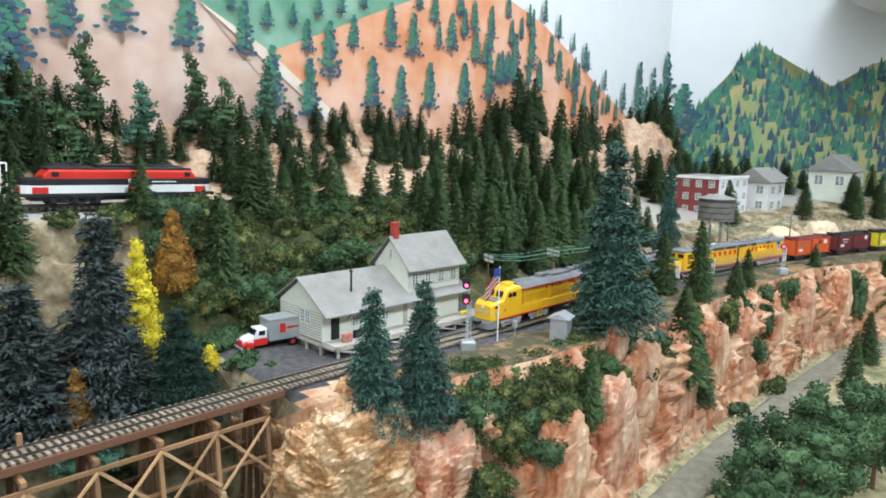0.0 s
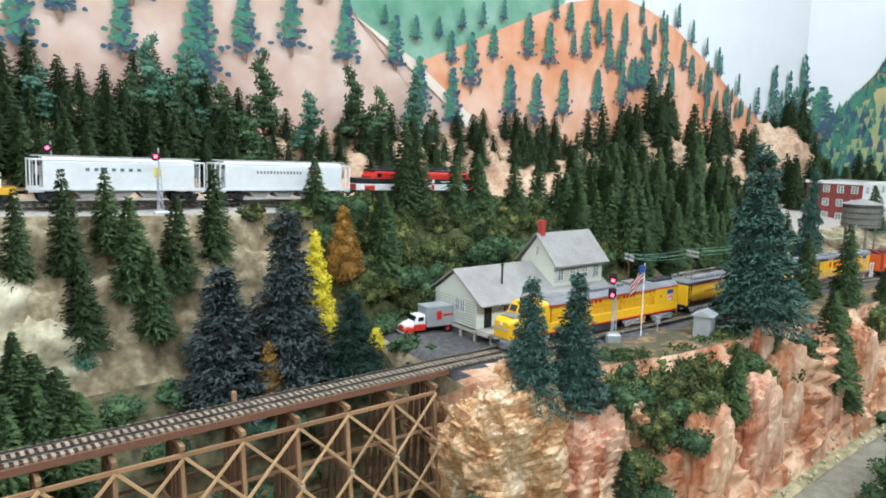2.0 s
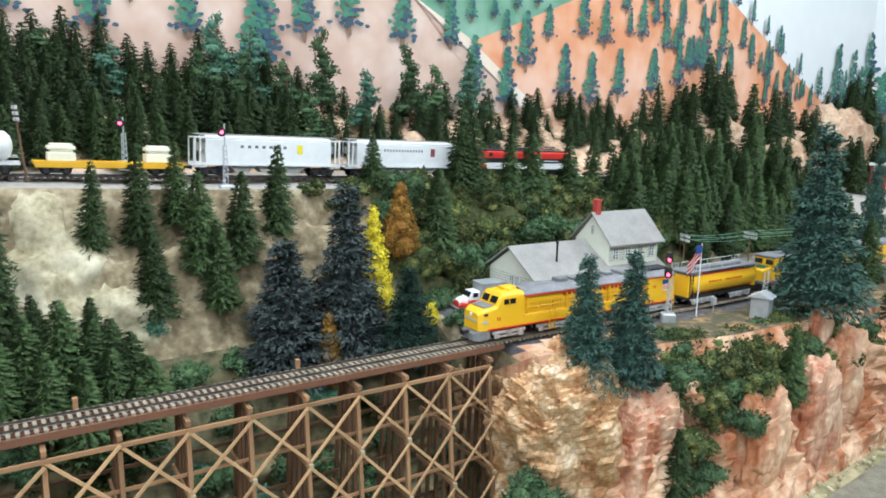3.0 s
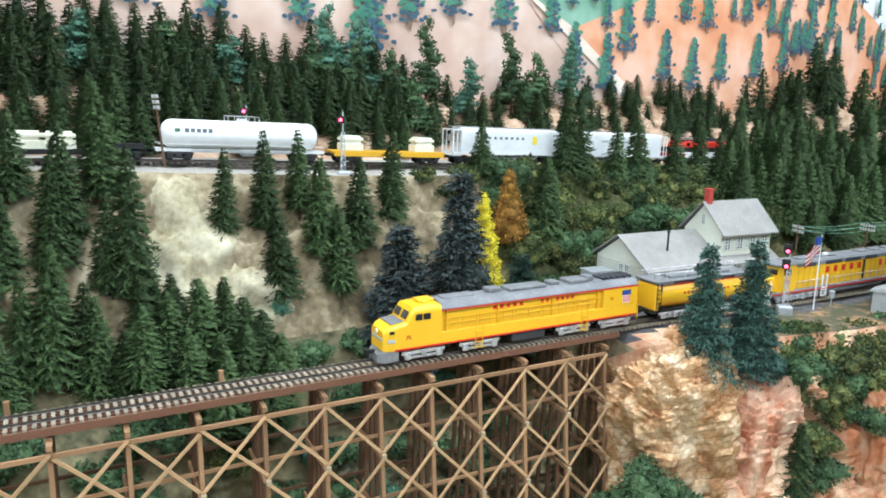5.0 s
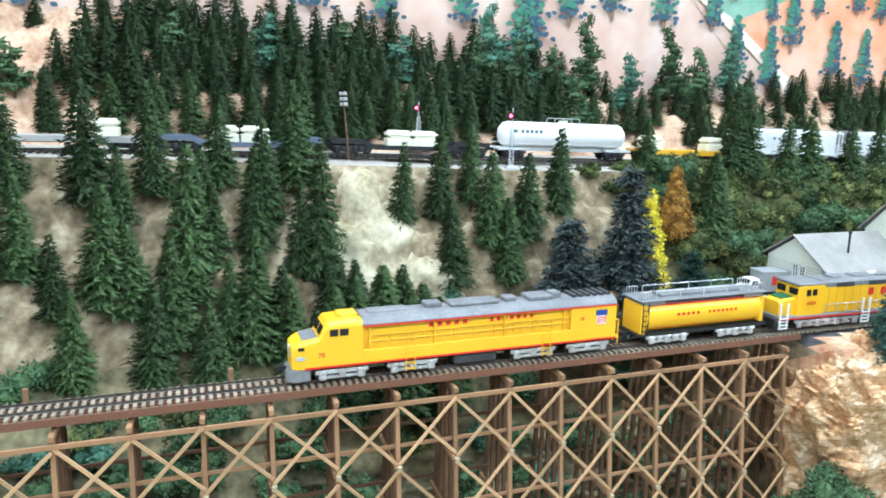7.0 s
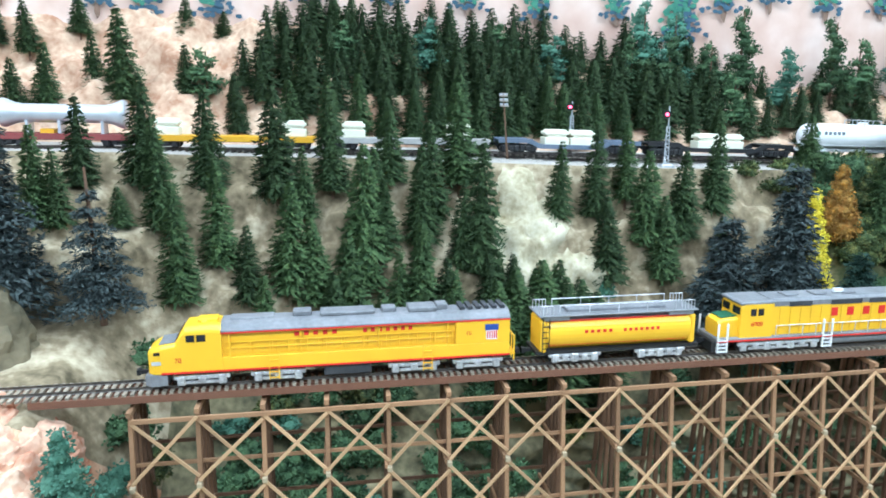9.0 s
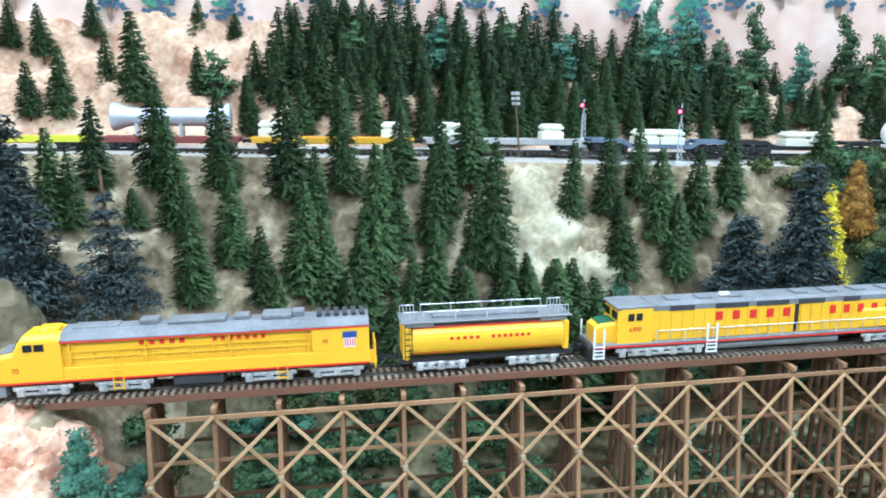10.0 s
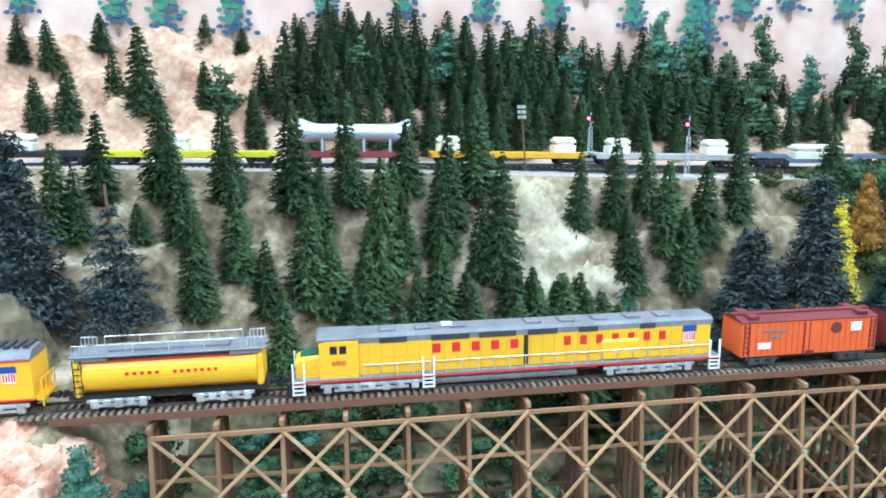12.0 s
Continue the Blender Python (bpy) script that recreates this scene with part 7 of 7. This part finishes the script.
painted("painted_far_hill", [(2.69, 0.10), (3.5, 0.10), (3.5, 0.60), (3.25, 0.56), (3.14, 0.521), (3.093, 0.454), (3.031, 0.424), (3.002, 0.470), (2.952, 0.450), (2.928, 0.524), (2.879, 0.582), (2.831, 0.512), (2.80, 0.430), (2.745, 0.355), (2.69, 0.30)], "hillD", 0.004, "painted far hill of yellow-green woods")

M["leafA"] = mat("painted_teal_leaves", (0.05, 0.17, 0.12), (0.10, 0.27, 0.17), 60, 0.9)
M["leafB"] = mat("painted_dark_blue_leaves", (0.045, 0.09, 0.13), (0.07, 0.12, 0.16), 60, 0.9)
M["leafC"] = mat("painted_trunks", (0.20, 0.13, 0.09), (0.26, 0.17, 0.12), 60, 0.9)
leafs = {k: bmesh.new() for k in ("leafA", "leafB", "leafC")}


def dab(key, x, z, rx, rz, proud):
    bm = leafs[key]
    n = 7
    rim = []
    for k in range(n):
        px = x + rx * math.cos(k * 2 * math.pi / n) * q.uniform(0.6, 1.3)
        rim.append(bm.verts.new((px, wall_y(px) - proud, z + rz * math.sin(k * 2 * math.pi / n) * q.uniform(0.6, 1.3))))
    bm.faces.new(rim)


def painted_tree(x, z, h, slim=1.0):
    """A painted conifer: short brush dabs, light to one side and dark to the other, over a thin trunk."""
    w = 0.25 * h * slim
    dab("leafC", x, z + 0.12 * h, 0.004 + 0.01 * h, 0.14 * h, 0.0080)
    k = 0
    for i in range(15):
        u = i / 14
        half = w * (1.0 - 0.85 * u) * (1.25 if i % 4 == 0 else 0.85)
        for s in (-1, -0.6, -0.2, 0.2, 0.6, 1):
            k += 1
            dx = s * half * q.uniform(0.5, 1.0)
            key = "leafB" if (s > 0 and q.random() < 0.65) or u < 0.12 else "leafA"
            dab(key, x + dx, z + h * (0.16 + 0.80 * u) + q.uniform(-0.03, 0.03) * h, 0.036 * h + 0.001, 0.026 * h + 0.0008, 0.0090 + 0.0002 * (k % 9))


q = random.Random(5)
for rows in (
    [(0.663, 0.325, 0.121), (0.727, 0.365, 0.100), (0.806, 0.381, 0.100), (0.907, 0.365, 0.105), (1.006, 0.369, 0.085), (1.130, 0.390, 0.055), (1.179, 0.343, 0.098), (1.234, 0.404, 0.060), (1.325, 0.412, 0.082),
     (1.280, 0.290, 0.097), (1.354, 0.276, 0.100), (1.386, 0.401, 0.083), (1.444, 0.475, 0.060), (1.496, 0.422, 0.076), (1.433, 0.295, 0.093), (1.536, 0.305, 0.091), (1.571, 0.405, 0.072)],
    [(1.624, 0.465, 0.067), (1.669, 0.362, 0.076), (1.724, 0.358, 0.117), (1.622, 0.321, 0.100), (1.797, 0.403, 0.100), (1.889, 0.431, 0.069), (1.925, 0.498, 0.056), (1.135, 0.265, 0.105), (1.059, 0.278, 0.105),
     (1.840, 0.358, 0.069), (1.936, 0.392, 0.071), (2.014, 0.368, 0.073), (2.071, 0.432, 0.067), (2.196, 0.386, 0.055), (2.133, 0.327, 0.078)],
    [(1.050, 0.425, 0.041), (1.101, 0.435, 0.036), (0.983, 0.448, 0.030), (1.205, 0.467, 0.040), (1.155, 0.456, 0.036), (1.258, 0.484, 0.036), (2.326, 0.331, 0.078), (2.436, 0.29, 0.175), (2.49, 0.27, 0.13), (2.545, 0.30, 0.160), (2.60, 0.28, 0.14),
     (2.655, 0.28, 0.23), (2.715, 0.27, 0.15), (2.002, 0.478, 0.043), (1.852, 0.531, 0.053), (2.087, 0.433, 0.052)],
    [(-0.222, 0.356, 0.09), (-0.156, 0.344, 0.10), (-0.060, 0.344, 0.10), (0.312, 0.361, 0.09), (0.420, 0.348, 0.10), (0.650, 0.309, 0.125), (0.548, 0.353, 0.09), (0.191, 0.369, 0.08), (0.073, 0.368, 0.08), (0.563, 0.430, 0.09),
     (0.47, 0.40, 0.09), (0.25, 0.42, 0.08), (-0.35, 0.37, 0.09), (1.40, 0.50, 0.045), (1.52, 0.50, 0.055), (1.69, 0.52, 0.05), (1.78, 0.51, 0.05), (0.86, 0.47, 0.06), (0.72, 0.50, 0.07)],
):
    for x, z, h in rows:
        painted_tree(x, z, h * 1.15)
for i in range(34):
    x = q.uniform(1.45, 2.28)
    top = float(np.interp(x, [1.45, 1.6, 1.85, 2.18, 2.33], [0.50, 0.52, 0.48, 0.36, 0.30]))
    painted_tree(x, q.uniform(0.30, top), q.uniform(0.045, 0.075), 0.9)
for i in range(1000):
    x = q.uniform(2.70, 3.45)
    top = float(np.interp(x, [2.72, 2.80, 2.831, 2.879, 2.928, 2.952, 3.002, 3.031, 3.093, 3.14, 3.5], [0.31, 0.40, 0.49, 0.55, 0.50, 0.43, 0.45, 0.41, 0.43, 0.49, 0.56]))
    z = top - (top - 0.12) * q.random() ** 1.3 if i > 60 else top + 0.005
    h = q.uniform(0.032, 0.056)
    w, proud = h * q.uniform(0.13, 0.20), 0.0065 + 0.0002 * q.randrange(12)
    bm = leafs["leafA" if q.random() < 0.55 else "leafB"]
    bm.faces.new([bm.verts.new((x + dx * w, wall_y(x + dx * w) - proud, z + dz * h)) for dx, dz in ((-0.8, 0.0), (0.8, 0.05), (0.75, 0.35), (0.35, 0.6), (0.0, 1.0), (-0.4, 0.55), (-0.7, 0.3))])
for key, bm in leafs.items():
    bmesh.ops.recalc_face_normals(bm, faces=bm.faces[:])
    tagged(part("painted_" + {"leafA": "leaves", "leafB": "shadow_leaves", "leafC": "trunks"}[key], bm, M[key], backdrop), kind="stuff")

# the white ceiling fixture at the room's corner
bm = bmesh.new()
bmesh.ops.create_uvsphere(bm, u_segments=40, v_segments=16, radius=1.0, matrix=pose(3.02, -0.06, 0.762) @ Matrix.Diagonal((0.36, 0.36, 0.125, 1)))
lamp = thing("ceiling_fixture", "round white ceiling fixture with a grey rim", "ceiling light")
part("dish", bm, M["white"], lamp, smooth=True)
bm = bmesh.new()
rod(bm, (3.02, -0.06, 0.86), (3.02, -0.06, 1.552), 0.05, 16)
part("stem", bm, M["white"], lamp)

# plain room round the layout
for nm, rows in (("ceiling", (-2.4, 5.0, -4.2, 0.9, 1.55, 1.60)), ("wall_south", (-2.4, 5.0, -4.2, -4.1, -1.1, 1.55)), ("wall_west", (-2.4, -2.3, -4.1, 0.6, -1.1, 1.55)), ("wall_room_east", (4.9, 5.0, -4.1, -0.9, -1.1, 1.55)), ("floor", (-2.4, 5.0, -4.2, 0.9, -1.15, -1.1))):
    bm = bmesh.new()
    x0, x1, y0, y1, z0, z1 = rows
    box(bm, (x0 + x1) / 2, (y0 + y1) / 2, (z0 + z1) / 2, x1 - x0, y1 - y0, z1 - z0)
    tagged(new(nm, mesh_of(nm, bm, M["wall" if nm != "floor" else "shade"])), "plain pale room " + nm.split("_")[0] + " surface", nm.split("_")[0], kind="structure")



motions()
